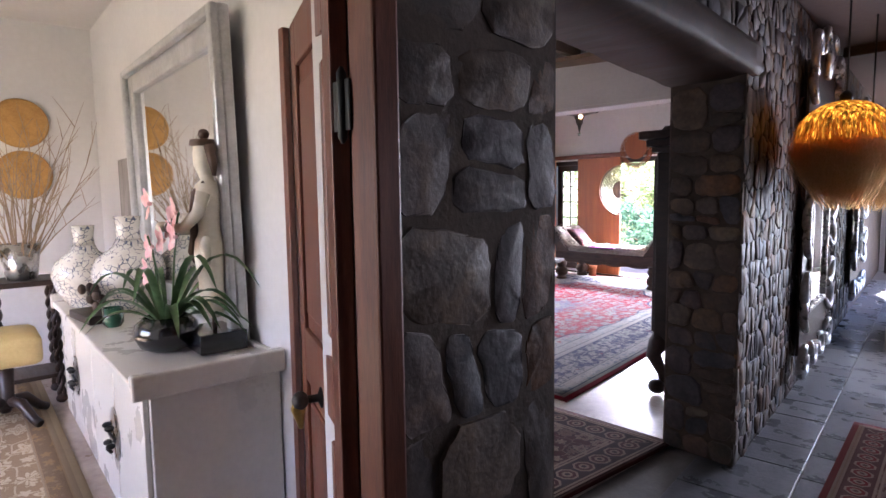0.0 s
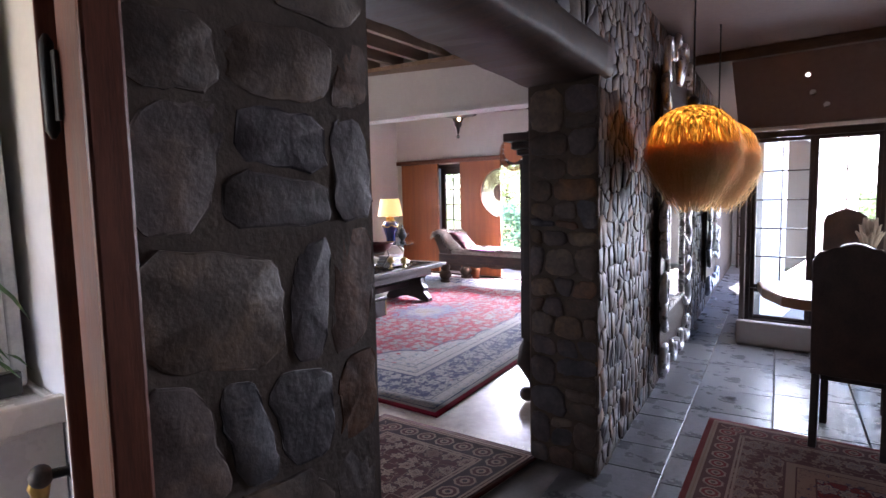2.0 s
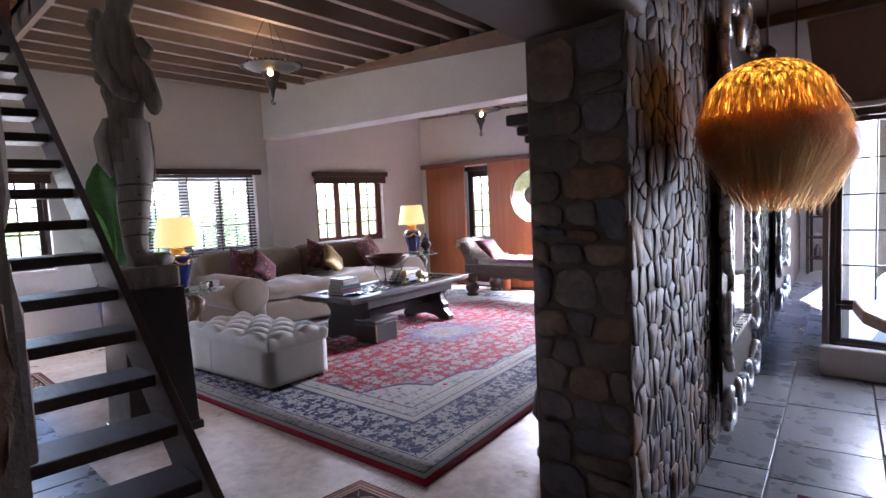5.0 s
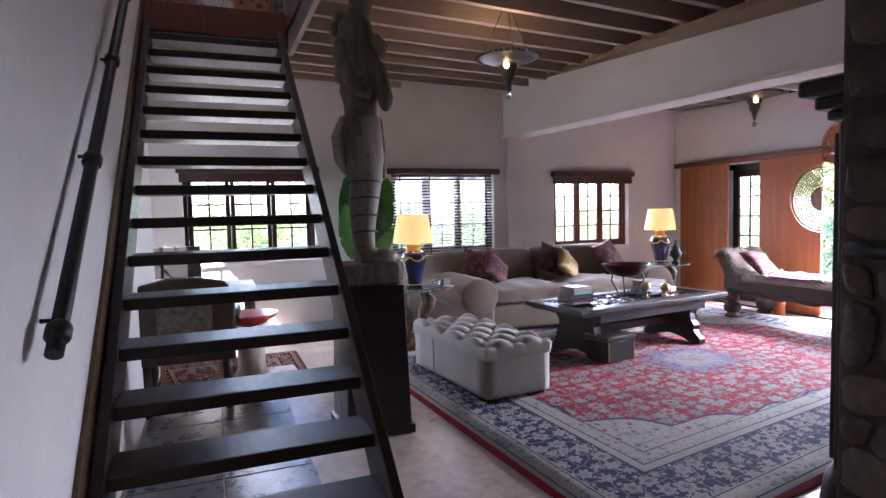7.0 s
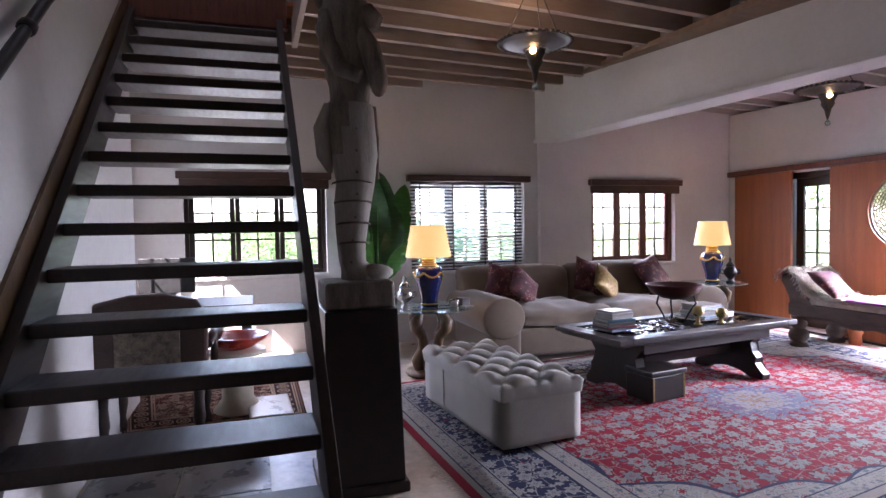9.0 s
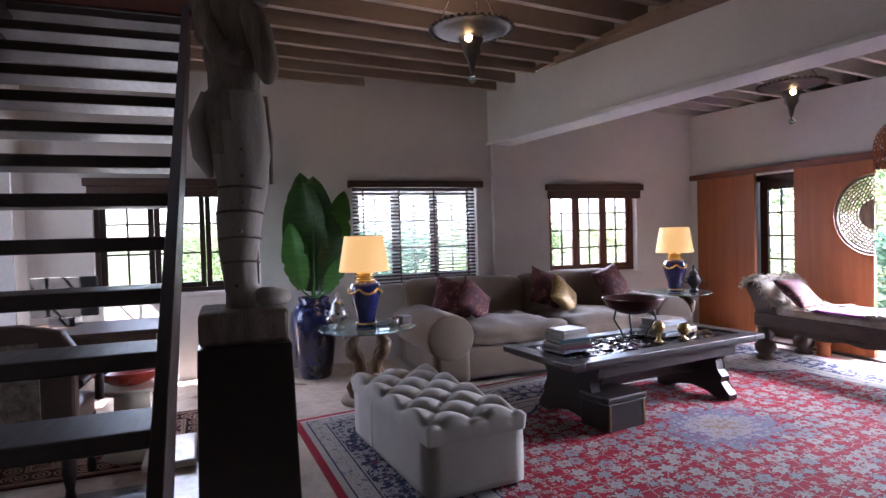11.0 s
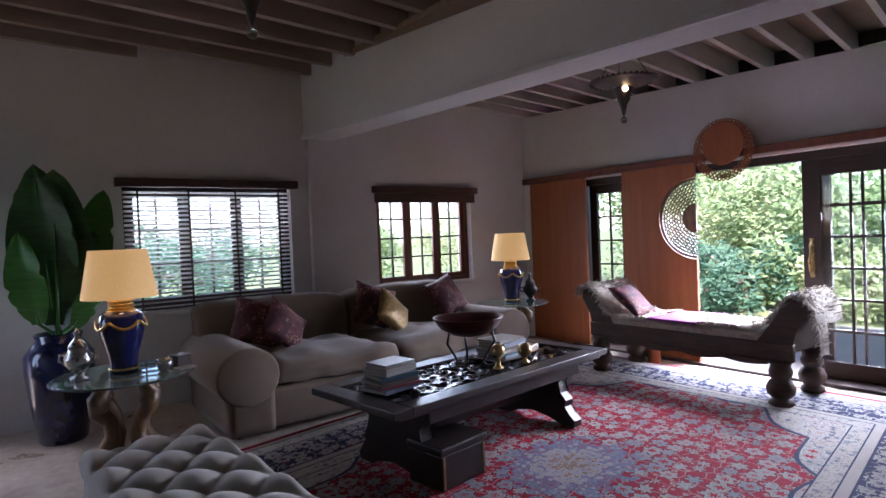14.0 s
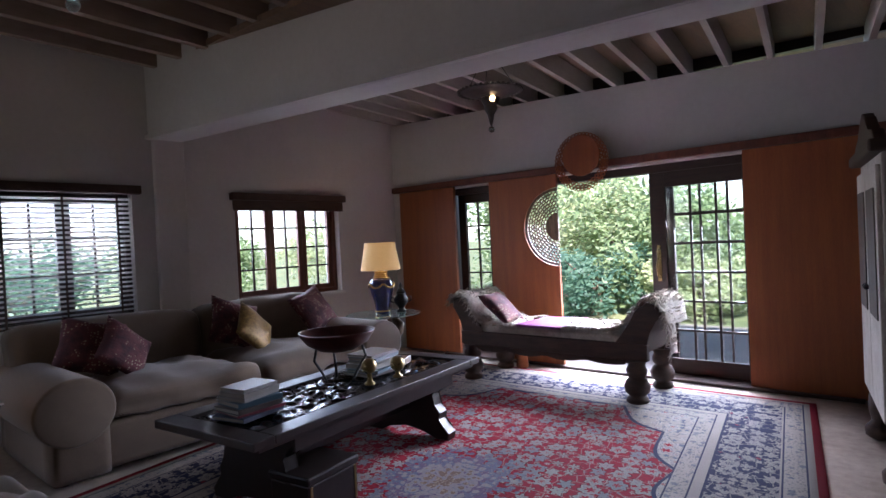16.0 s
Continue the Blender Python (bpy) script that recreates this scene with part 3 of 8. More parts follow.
    col = mixc(nt, flower, col, pick)
    col = mixc(nt, calc(nt, "MULTIPLY", ringf, 0.75), col, centre)
    col = mixc(nt, heart, col, field)
    bone = mixc(nt, 0.35, guard, motif)
    if medallion:
        cx = calc(nt, "MULTIPLY", calc(nt, "SUBTRACT", u, 0.5), size[0] * 1.15)
        cy = calc(nt, "MULTIPLY", calc(nt, "SUBTRACT", v, 0.5), size[1] * 0.95)
        r = calc(nt, "SQRT", calc(nt, "ADD", calc(nt, "MULTIPLY", cx, cx), calc(nt, "MULTIPLY", cy, cy)))
        ang = calc(nt, "ARCTAN2", cy, cx)
        lobe = calc(nt, "MULTIPLY", calc(nt, "ABSOLUTE", calc(nt, "COSINE", calc(nt, "MULTIPLY", ang, 8.0))), 0.07)
        rr = calc(nt, "ADD", calc(nt, "ADD", r, lobe), calc(nt, "MULTIPLY", calc(nt, "SUBTRACT", v2.outputs["Distance"], 0.4), 0.42))
        blue = mixc(nt, bud, (0.10, 0.115, 0.19), centre)
        blue = mixc(nt, calc(nt, "MULTIPLY", dots, 0.55), blue, motif)
        col = mixc(nt, calc(nt, "MULTIPLY", calc(nt, "LESS_THAN", rr, 0.52), 0.8), col, blue)
        pale = mixc(nt, calc(nt, "MULTIPLY", dots, 0.7), motif, centre)
        col = mixc(nt, calc(nt, "MULTIPLY", calc(nt, "LESS_THAN", rr, 0.34), 0.7), col, pale)
        tanc = mixc(nt, dots, (0.17, 0.105, 0.07), (0.34, 0.27, 0.20))
        col = mixc(nt, calc(nt, "MULTIPLY", calc(nt, "LESS_THAN", rr, 0.2), 0.85), col, tanc)
        # bone-coloured scalloped corners
        oval = calc(nt, "ADD", calc(nt, "POWER", calc(nt, "ABSOLUTE", calc(nt, "MULTIPLY", cx, 2 / size[0])), 2.4), calc(nt, "POWER", calc(nt, "ABSOLUTE", calc(nt, "MULTIPLY", cy, 2 / size[1])), 2.4))
        oval = calc(nt, "ADD", oval, calc(nt, "MULTIPLY", calc(nt, "ABSOLUTE", calc(nt, "COSINE", calc(nt, "MULTIPLY", ang, 9.0))), 0.09))
        tan = mixc(nt, bud, bone, centre)
        tan = mixc(nt, calc(nt, "MULTIPLY", vine, 0.6), tan, border)
        tan = mixc(nt, flower, tan, mixc(nt, 0.6, bone, (0.45, 0.42, 0.38)))
        tan = mixc(nt, ringf, tan, centre)
        tan = mixc(nt, heart, tan, field)
        col = mixc(nt, calc(nt, "GREATER_THAN", oval, 0.47), col, border)
        col = mixc(nt, calc(nt, "GREATER_THAN", oval, 0.49), col, tan)
    bcol = mixc(nt, calc(nt, "MULTIPLY", vine, 0.85), border, border2)
    bcol = mixc(nt, bud, bcol, mixc(nt, calc(nt, "LESS_THAN", c2, 0.25), border2, field))
    bcol = mixc(nt, halo, bcol, border)
    bcol = mixc(nt, flower, bcol, border2)
    bcol = mixc(nt, calc(nt, "MULTIPLY", ringf, 0.7), bcol, centre)
    bcol = mixc(nt, heart, bcol, border)
    gcol = mixc(nt, calc(nt, "MULTIPLY", bud, 0.8), guard, centre)
    gcol = mixc(nt, calc(nt, "MULTIPLY", dots, 0.45), gcol, border)
    s = size[0] / 4.0
    for lim, c in ((0.80, border), (0.79, gcol), (0.68, border), (0.67, bone), (0.61, border), (0.595, bcol), (0.235, bone), (0.225, border), (0.215, gcol), (0.10, border), (0.09, bone), (0.05, field)):
        col = mixc(nt, calc(nt, "LESS_THAN", edge, lim * s), col, c)
    if squares:
        # a row of outlined squares along each side
        along = calc(nt, "ADD", calc(nt, "MULTIPLY", calc(nt, "LESS_THAN", du, dv), calc(nt, "MULTIPLY", v, size[1])), calc(nt, "MULTIPLY", calc(nt, "GREATER_THAN", du, dv), calc(nt, "MULTIPLY", u, size[0])))
        ca = calc(nt, "ABSOLUTE", calc(nt, "SUBTRACT", calc(nt, "FRACT", calc(nt, "DIVIDE", along, squares)), 0.5))
        ce = calc(nt, "ABSOLUTE", calc(nt, "DIVIDE", calc(nt, "SUBTRACT", edge, squares * 1.1), squares))
        r8 = calc(nt, "MAXIMUM", calc(nt, "MAXIMUM", ca, ce), calc(nt, "MULTIPLY", calc(nt, "ADD", ca, ce), 0.72))
        band = calc(nt, "LESS_THAN", ce, 0.62)
        col = mixc(nt, band, col, border)
        col = mixc(nt, calc(nt, "LESS_THAN", r8, 0.42), col, motif)
        col = mixc(nt, calc(nt, "LESS_THAN", r8, 0.33), col, field)
        col = mixc(nt, calc(nt, "LESS_THAN", r8, 0.2), col, motif)
        col = mixc(nt, calc(nt, "LESS_THAN", r8, 0.1), col, border)
        for lim in (0.62, 0.78):
            col = mixc(nt, calc(nt, "LESS_THAN", calc(nt, "ABSOLUTE", calc(nt, "SUBTRACT", ce, lim)), 0.05), col, motif)
    wear = ramp(nt, noise_tex(nt, mp.outputs[0], 1.1, 5), [(0.3, (0.78, 0.78, 0.78)), (0.7, (1.12, 1.1, 1.08))])
    col = mixc(nt, 1.0, col, wear, "MULTIPLY")
    grain = noise_tex(nt, mp.outputs[0], 260, 3)
    col = mixc(nt, 0.5, col, ramp(nt, grain, [(0.3, (0.6, 0.6, 0.6)), (0.7, (1.3, 1.3, 1.3))]), "MULTIPLY")
    nt.links.new(col, b.inputs["Base Color"])
    b.inputs["Specular IOR Level"].default_value = 0.12
    bump(nt, b, grain, 0.5, 0.004)
    return m


persian = rug_material("persian_rug", (0.25, 0.010, 0.026), (0.085, 0.008, 0.018), (0.29, 0.26, 0.245), (0.028, 0.034, 0.078), (0.32, 0.30, 0.28), (0.35, 0.325, 0.295), (0.12, 0.14, 0.19), 7.5)
dark_rug = rug_material("brown_rug", (0.065, 0.010, 0.008), (0.018, 0.008, 0.008), (0.34, 0.23, 0.165), (0.03, 0.010, 0.009), (0.36, 0.24, 0.17), (0.07, 0.014, 0.011), (0.10, 0.025, 0.02), 9.0, (1.2, 1.55), False, 0.14)
dining_rug_mat = rug_material("faded_rug", (0.17, 0.022, 0.018), (0.025, 0.02, 0.045), (0.30, 0.20, 0.15), (0.10, 0.04, 0.032), (0.26, 0.17, 0.12), (0.26, 0.15, 0.10), (0.05, 0.04, 0.075), 8.0, (3.0, 1.7), False, 0.12)
bed_carpet = rug_material("beige_carpet", (0.42, 0.34, 0.23), (0.20, 0.15, 0.09), (0.55, 0.47, 0.34), (0.3, 0.22, 0.14), (0.5, 0.42, 0.3), (0.2, 0.14, 0.09), (0.3, 0.2, 0.1), 5.0, (3.0, 3.0), False)


def rug(name, corners, material, label, thick=0.012, fringe=False):
    """A carpet over four corners, with a soft edge; UV runs across and along it."""
    bm = bmesh.new()
    uvl = bm.loops.layers.uv.new("UVMap")
    a, b, c, d = [Vector((*p, 0)) for p in corners]
    n = 24
    grid, idx = {}, {}
    for i in range(n + 1):
        for j in range(n + 1):
            u, v = i / n, j / n
            p = (a * (1 - u) + b * u) * (1 - v) + (d * (1 - u) + c * u) * v
            z = thick + 0.0025 * noise.noise(p * 1.3)
            grid[i, j] = bm.verts.new((p.x, p.y, z))
    for i in range(n):
        for j in range(n):
            f = bm.faces.new((grid[i, j], grid[i + 1, j], grid[i + 1, j + 1], grid[i, j + 1]))
            f.smooth = True
            for lp, (du, dv) in zip(f.loops, ((0, 0), (1, 0), (1, 1), (0, 1))):
                lp[uvl].uv = ((i + du) / n, (j + dv) / n)
    rim = [grid[i, 0] for i in range(n + 1)] + [grid[n, j] for j in range(1, n + 1)] + [grid[i, n] for i in range(n - 1, -1, -1)] + [grid[0, j] for j in range(n - 1, 0, -1)]
    low = [bm.verts.new((v.co.x, v.co.y, 0.001)) for v in rim]
    for k in range(len(rim)):
        f = bm.faces.new((rim[k], low[k], low[(k + 1) % len(rim)], rim[(k + 1) % len(rim)]))
        for lp in f.loops:
            lp[uvl].uv = (0.0, 0.0)
    root = thing(name, label, "rug")
    part("carpet", bm, material, root)
    if fringe:
        for e0, e1 in fringe:
            bm = bmesh.new()
            p0, p1 = Vector((*e0, 0.004)), Vector((*e1, 0.004))
            d = (p1 - p0)
            out = Vector((d.y, -d.x, 0)).normalized()
            m = int(d.length / 0.02)
            for k in range(m):
                q = p0 + d * (k / m)
                w = d.normalized() * 0.006
                o = out * random.uniform(0.04, 0.07) + w * random.uniform(-1, 1)
                bm.faces.new([bm.verts.new(x) for x in (q, q + w, q + w + o, q + o)])
            part("fringe", bm, cream_paint, root, "pale knotted fringe")
    return root


# ---- windows ----


def paned_leaf(root, axis, w, u0, u1, z0, z1, cols, rows, stile=0.045, wood=None, bar=0.012, bar_mat=None, pane=True):
    """One glazed leaf: stiles, rails, glazing bars and panes, in the plane w across the given axis."""
    wood = wood or dark_wood
    bar_mat = bar_mat or dark_wood
    def B(name, ua, ub, za, zb, dw, mat, bev=0.003):
        dims = (w - dw, w + dw, ua, ub, za, zb) if axis == "x" else (ua, ub, w - dw, w + dw, za, zb)
        return sub_box(name, leaf, mat, dims, bev)
    bm = bmesh.new()
    for ua, ub, za, zb in ((u0, u0 + stile, z0, z1), (u1 - stile, u1, z0, z1), (u0 + stile, u1 - stile, z0, z0 + stile), (u0 + stile, u1 - stile, z1 - stile, z1)):
        box(bm, *((w - 0.022, w + 0.022, ua, ub, za, zb) if axis == "x" else (ua, ub, w - 0.022, w + 0.022, za, zb)), 0.004)
    leaf = part("casement", bm, wood, root)
    iu, iv = (u1 - u0 - 2 * stile) / cols, (z1 - z0 - 2 * stile) / rows
    for k in range(1, cols):
        c = u0 + stile + k * iu
        B("glazing_bar", c - bar / 2, c + bar / 2, z0 + stile, z1 - stile, 0.011, bar_mat, 0)
    for k in range(1, rows):
        c = z0 + stile + k * iv
        B("glazing_bar", u0 + stile, u1 - stile, c - bar / 2, c + bar / 2, 0.009, bar_mat, 0)
    if pane:
        p = B("pane", u0 + stile, u1 - stile, z0 + stile, z1 - stile, 0.002, glass, 0)
        p.visible_shadow = False
    return leaf


slat_white = surface("white_slat_paint", (0.74, 0.73, 0.71), (0.82, 0.815, 0.80), 6, 60, 0.45, relief=0.05)


def small_window(name, span, rows, label, blind):
    y0, y1, z0, z1 = span
    root = tagged(new(name), label, "window", kind="structure")
    w = XA - 0.13
    bm = bmesh.new()
    f = 0.045
    for ya, yb, za, zb in ((y0, y0 + f, z0, z1), (y1 - f, y1, z0, z1), (y0 + f, y1 - f, z0, z0 + f), (y0 + f, y1 - f, z1 - f, z1)):
        box(bm, w - 0.05, w + 0.05, ya, yb, za, zb, 0.005)
    part("window_frame", bm, red_wood if rows == 5 else dark_wood, root)
    sub_box("window_sill", root, plaster, (XA - 0.08, XA + 0.03, y0 - 0.04, y1 + 0.04, z0 - 0.05, z0 - 0.003), 0.01, "white plastered sill")
    s = (y1 - y0 - 2 * f) / 3
    for k in range(3):
        paned_leaf(root, "x", w, y0 + f + k * s + 0.002, y0 + f + (k + 1) * s - 0.002, z0 + f, z1 - f, 2, rows - 1, 0.055, red_wood if rows == 5 else dark_wood, 0.02)
    sub_box("pelmet", root, blind_wood, (XA + 0.004, XA + 0.09, y0 - 0.06, y1 + 0.06, z1 - 0.03, z1 + 0.05), 0.006, "dark wooden blind pelmet")
    if blind == "slats":
        n = 26
        step = (z1 - 0.04 - z0 - 0.02) / n
        me = None
        for k in range(n):
            z = z0 + 0.03 + k * step
            if me is None:
                bm = bmesh.new()
                vs = box(bm, -0.02, 0.02, y0 + 0.01, y1 - 0.01, -0.0015, 0.0015)
                for v in vs:
                    v.co.z += v.co.x * 0.42
                me = mesh_of("blind_slat", bm, slat_white)
            o = new("blind_slat", me)
            o.parent = root
            o.location = (XA - 0.035, 0, z)
        for c in (0.08, 0.36, 0.64, 0.92):
            y = y0 + c * (y1 - y0)
            sub_box("blind_tape", root, blind_wood, (XA - 0.012, XA - 0.010, y - 0.009, y + 0.009, z0 + 0.02, z1 - 0.03))
    else:
        bm = bmesh.new()
        for k in range(4):
            box(bm, XA + 0.012 + 0.012 * k, XA + 0.02 + 0.012 * k, y0 - 0.03, y1 + 0.03, z1 - 0.13 - 0.012 * (k % 2), z1 - 0.032, 0.003)
        part("roman_blind", bm, blind_wood, root, "raised brown woven blind")
    return root


small_window("window_1", WIN1, 4, "dark casement window with small panes and raised blind", "roman")
small_window("window_2", WIN2, 4, "dark casement window behind lowered wooden slat blind", "slats")
small_window("window_3", WIN3, 5, "reddish wooden casement window with raised brown blind", "roman")

root = tagged(new("window_4"), "tall paned side window beside the study", "window", kind="structure")
for k in range(2):
    paned_leaf(root, "y", 0.79, -7.6 + 0.5 * k, -7.1 + 0.5 * k, 0.7, 2.3, 2, 4, 0.05)


def tall_window(name, x0, x1, label):
    root = tagged(new(name), label, "window", kind="structure")
    bm = bmesh.new()
    for a, b, c, d in ((x0, x0 + 0.035, 0.2, 2.05), (x1 - 0.035, x1, 0.2, 2.05), (x0 + 0.035, x1 - 0.035, 0.2, 0.235), (x0 + 0.035, x1 - 0.035, 1.99, 2.05)):
        box(bm, a, b, 6.72, 6.82, c, d, 0.006)
    part("window_frame", bm, dark_wood, root)
    s = (x1 - x0 - 0.07) / 2
    for k in range(2):
        ua, ub = x0 + 0.035 + k * s, x0 + 0.035 + (k + 1) * s
        paned_leaf(root, "y", 6.77, ua, ub, 0.54, 1.99, 2, 5, 0.036)
        paned_leaf(root, "y", 6.77, ua, ub, 0.235, 0.535, 1, 1, 0.036)
    sub_box("window_sill", root, plaster, (x0 - 0.04, x1 + 0.04, 6.56, 6.655, 0.0, 0.235), 0.015, "low white plastered ledge")
    sub_box("window_head", root, plaster, (x0 - 0.04, x1 + 0.04, 6.635, 6.655, 2.05, 2.085), 0.004, "thin pale head moulding")
    return root


for k, (x0, x1) in enumerate(((-0.92, 0.16), (0.24, 1.32), (1.42, 2.5))):
    tall_window("window_%d" % (5 + k), x0, x1, "tall dark-framed window of small panes over a low ledge")

# ---- garden doors ----
TRACK = 2.12
root = tagged(new("door_1"), "fixed dark glazed door leaf with small panes", "door", kind="structure")
bm = bmesh.new()
box(bm, DOORWAY[0], DOORWAY[0] + 0.09, YB + 0.1, YB + 0.22, 0, 2.1, 0.006)
box(bm, DOORWAY[1] - 0.09, DOORWAY[1], YB + 0.1, YB + 0.22, 0, 2.1, 0.006)
box(bm, DOORWAY[0] + 0.09, DOORWAY[1] - 0.09, YB + 0.1, YB + 0.22, 2.02, 2.1, 0.006)
box(bm, -3.34, DOORWAY[1] - 0.092, YB + 0.11, YB + 0.15, 0.03, 2.018, 0.003)
part("door_frame", bm, dark_wood, root)
paned_leaf(root, "y", YB + 0.18, -6.93, -6.15, 0.03, 2.02, 3, 6, 0.11, bar=0.02)
root = tagged(new("door_2"), "dark glazed garden door standing half open with brass handle", "door", kind="structure")
paned_leaf(root, "y", YB + 0.13, -4.42, -3.42, 0.03, 2.02, 3, 6, 0.15, bar=0.02)
paned_leaf(root, "y", YB + 0.185, -4.34, -3.34, 0.03, 2.02, 3, 6, 0.13, bar=0.02)
bm = bmesh.new()
tube(bm, [(-4.345, YB + 0.105, 0.98), (-4.345, YB + 0.06, 1.0), (-4.35, YB + 0.045, 1.08), (-4.335, YB + 0.045, 1.16), (-4.345, YB + 0.06, 1.24), (-4.345, YB + 0.105, 1.26)], 0.011, 8)
box(bm, -4.365, -4.325, YB + 0.098, YB + 0.107, 0.94, 1.3, 0.003)
part("handle", bm, brass, root, "curved brass pull handle")
bm = bmesh.new()
box(bm, -7.9, -2.15, YB - 0.085, YB - 0.003, TRACK, TRACK + 0.075, 0.006)
structure("track", bm, red_wood, "long reddish wooden sliding track", "track")
bm = bmesh.new()
box(bm, DOORWAY[0], DOORWAY[1], YB - 0.12, YB + 0.32, 0.002, 0.03, 0.004)
structure("threshold", bm, dark_wood, "dark wooden door threshold", "threshold")


def arc(cx, cz, r, a0, a1, n):
    return [(cx + r * math.cos(a0 + (a1 - a0) * k / n), cz + r * math.sin(a0 + (a1 - a0) * k / n)) for k in range(n + 1)]


RING_Z, RING_R = 1.54, 0.43


def slide_panel(name, x0, x1, cut, label):
    """A sliding teak panel; cut is the side on which half a round opening is taken out, or 0."""
    root = thing(name, label, "sliding panel", pose(0, YB - 0.05, 0), "sliding panels")
    bm = bmesh.new()
    z0, z1 = 0.02, TRACK - 0.004
    if cut == 0:
        box(bm, x0, x1, -0.02, 0.02, z0, z1, 0.004)
    else:
        e = x1 if cut > 0 else x0
        o = x0 if cut > 0 else x1
        ring = arc(e, RING_Z, RING_R, -math.pi / 2, -math.pi * 1.5, 24) if cut > 0 else arc(e, RING_Z, RING_R, -math.pi / 2, math.pi / 2, 24)
        slab(bm, [(o, z0), (e, z0), *ring, (e, z1), (o, z1)], 0.04, "y", -0.02)
    part("panel", bm, teak, root)
    if cut:
        e = x1 if cut > 0 else x0
        s = -1 if cut > 0 else 1
        bm = bmesh.new()
        for r0, r1 in ((RING_R - 0.006, RING_R - 0.035), (0.155, 0.0)):
            outer = [(e + s * abs(r0) * math.sin(a), RING_Z + r0 * math.cos(a)) for a in np.linspace(0, math.pi, 25)]
            inner = [(e + s * abs(r1) * math.sin(a), RING_Z + r1 * math.cos(a)) for a in np.linspace(math.pi, 0, 25)] if r1 else []
            slab(bm, outer + inner, 0.02, "y", -0.01)
        random.seed(5)
        for ring in range(8):
            r = 0.17 + 0.031 * ring
            n = int(math.pi * r / 0.045)
            for k in range(n):
                a = (k + 0.5 + 0.5 * (ring % 2)) / (n + 0.5) * math.pi
                c = Vector((e + s * r * math.sin(a), 0, RING_Z + r * math.cos(a)))
                rad = 0.022
                pts = [(c.x + rad * math.cos(t), 0.0, c.z + rad * math.sin(t)) for t in np.linspace(0, 2 * math.pi, 9)]
                if all((q[0] - e) * s > -0.001 for q in pts):
                    tube(bm, pts, 0.0068, 4)
        part("fretwork", bm, root_wood, root, "pierced round fretwork half")
    return root


slide_panel("sliding_panel", -7.77, -6.82, 0, "plain orange-brown teak sliding panel against white wall")
slide_panel("sliding_panel", -6.27, -5.37, 1, "teak sliding panel with half a round fretwork opening")
slide_panel("sliding_panel", -3.52, -2.45, 0, "teak sliding panel beside the glazed garden door")

# round carved disc in front of the track
random.seed(7)
root = thing("carved_disc", "round pierced reddish-brown carved wooden wall disc", "wall ornament", pose(-5.03, YB - 0.13, 2.2))
bm = bmesh.new()
slab(bm, arc(0, 0.06, 0.21, 0, 2 * math.pi, 36)[:-1], 0.02, "y", -0.01, 0.003)
part("centre", bm, teak, root)
bm = bmesh.new()
for r, n, t in ((0.235, 30, 0.008), (0.262, 36, 0.008), (0.285, 44, 0.007)):
    for k in range(n):
        a = 2 * math.pi * (k + 0.5 * (n % 4) / 4) / n
        c = (r * math.cos(a), 0.0, r * math.sin(a))
        tube(bm, [(c[0] + 0.019 * math.cos(q), 0, c[2] + 0.019 * math.sin(q)) for q in np.linspace(0, 2 * math.pi, 7)], t, 4)
part("fretwork_rim", bm, teak, root, "lacy pierced rim")
bm = bmesh.new()
box(bm, -0.02, 0.02, 0.012, 0.04, -0.04, 0.04, 0.003)
part("hanger", bm, dark_wood, root)

# ---- stone wall ----


def cells(u0, u1, v0, v1, size, seed, wide=1.0):
    """Uneven stone outlines that fill a rectangle: each point keeps what lies nearer to it than to its neighbours."""
    rnd = random.Random(seed)
    nu, nv = max(1, round((u1 - u0) / (size * wide))), max(1, round((v1 - v0) / size))
    pts = []
    for j in range(-1, nv + 1):
        for i in range(-1, nu + 1):
            pts.append((u0 + (i + 0.5 + 0.5 * (j % 2) + rnd.uniform(-0.3, 0.3)) * (u1 - u0) / nu, v0 + (j + 0.5 + rnd.uniform(-0.33, 0.33)) * (v1 - v0) / nv))
    out = []
    for p in pts:
        poly = [(u0, v0), (u1, v0), (u1, v1), (u0, v1)]
        for q in pts:
            if q is p or abs(q[0] - p[0]) > 3 * size * wide or abs(q[1] - p[1]) > 3 * size:
                continue
            mx, my, dx, dy = (p[0] + q[0]) / 2, (p[1] + q[1]) / 2, q[0] - p[0], q[1] - p[1]
            res = []
            for a, b in zip(poly, poly[1:] + poly[:1]):
                sa, sb = (a[0] - mx) * dx + (a[1] - my) * dy, (b[0] - mx) * dx + (b[1] - my) * dy
                if sa <= 0:
                    res.append(a)
                if (sa < 0) != (sb < 0) and sa != sb:
                    t = sa / (sa - sb)
                    res.append((a[0] + t * (b[0] - a[0]), a[1] + t * (b[1] - a[1])))
            poly = res
            if len(poly) < 3:
                break
        if len(poly) >= 3:
            area = abs(sum(a[0] * b[1] - b[0] * a[1] for a, b in zip(poly, poly[1:] + poly[:1]))) / 2
            if area > 0.12 * size * size:
                out.append(poly)
    return out


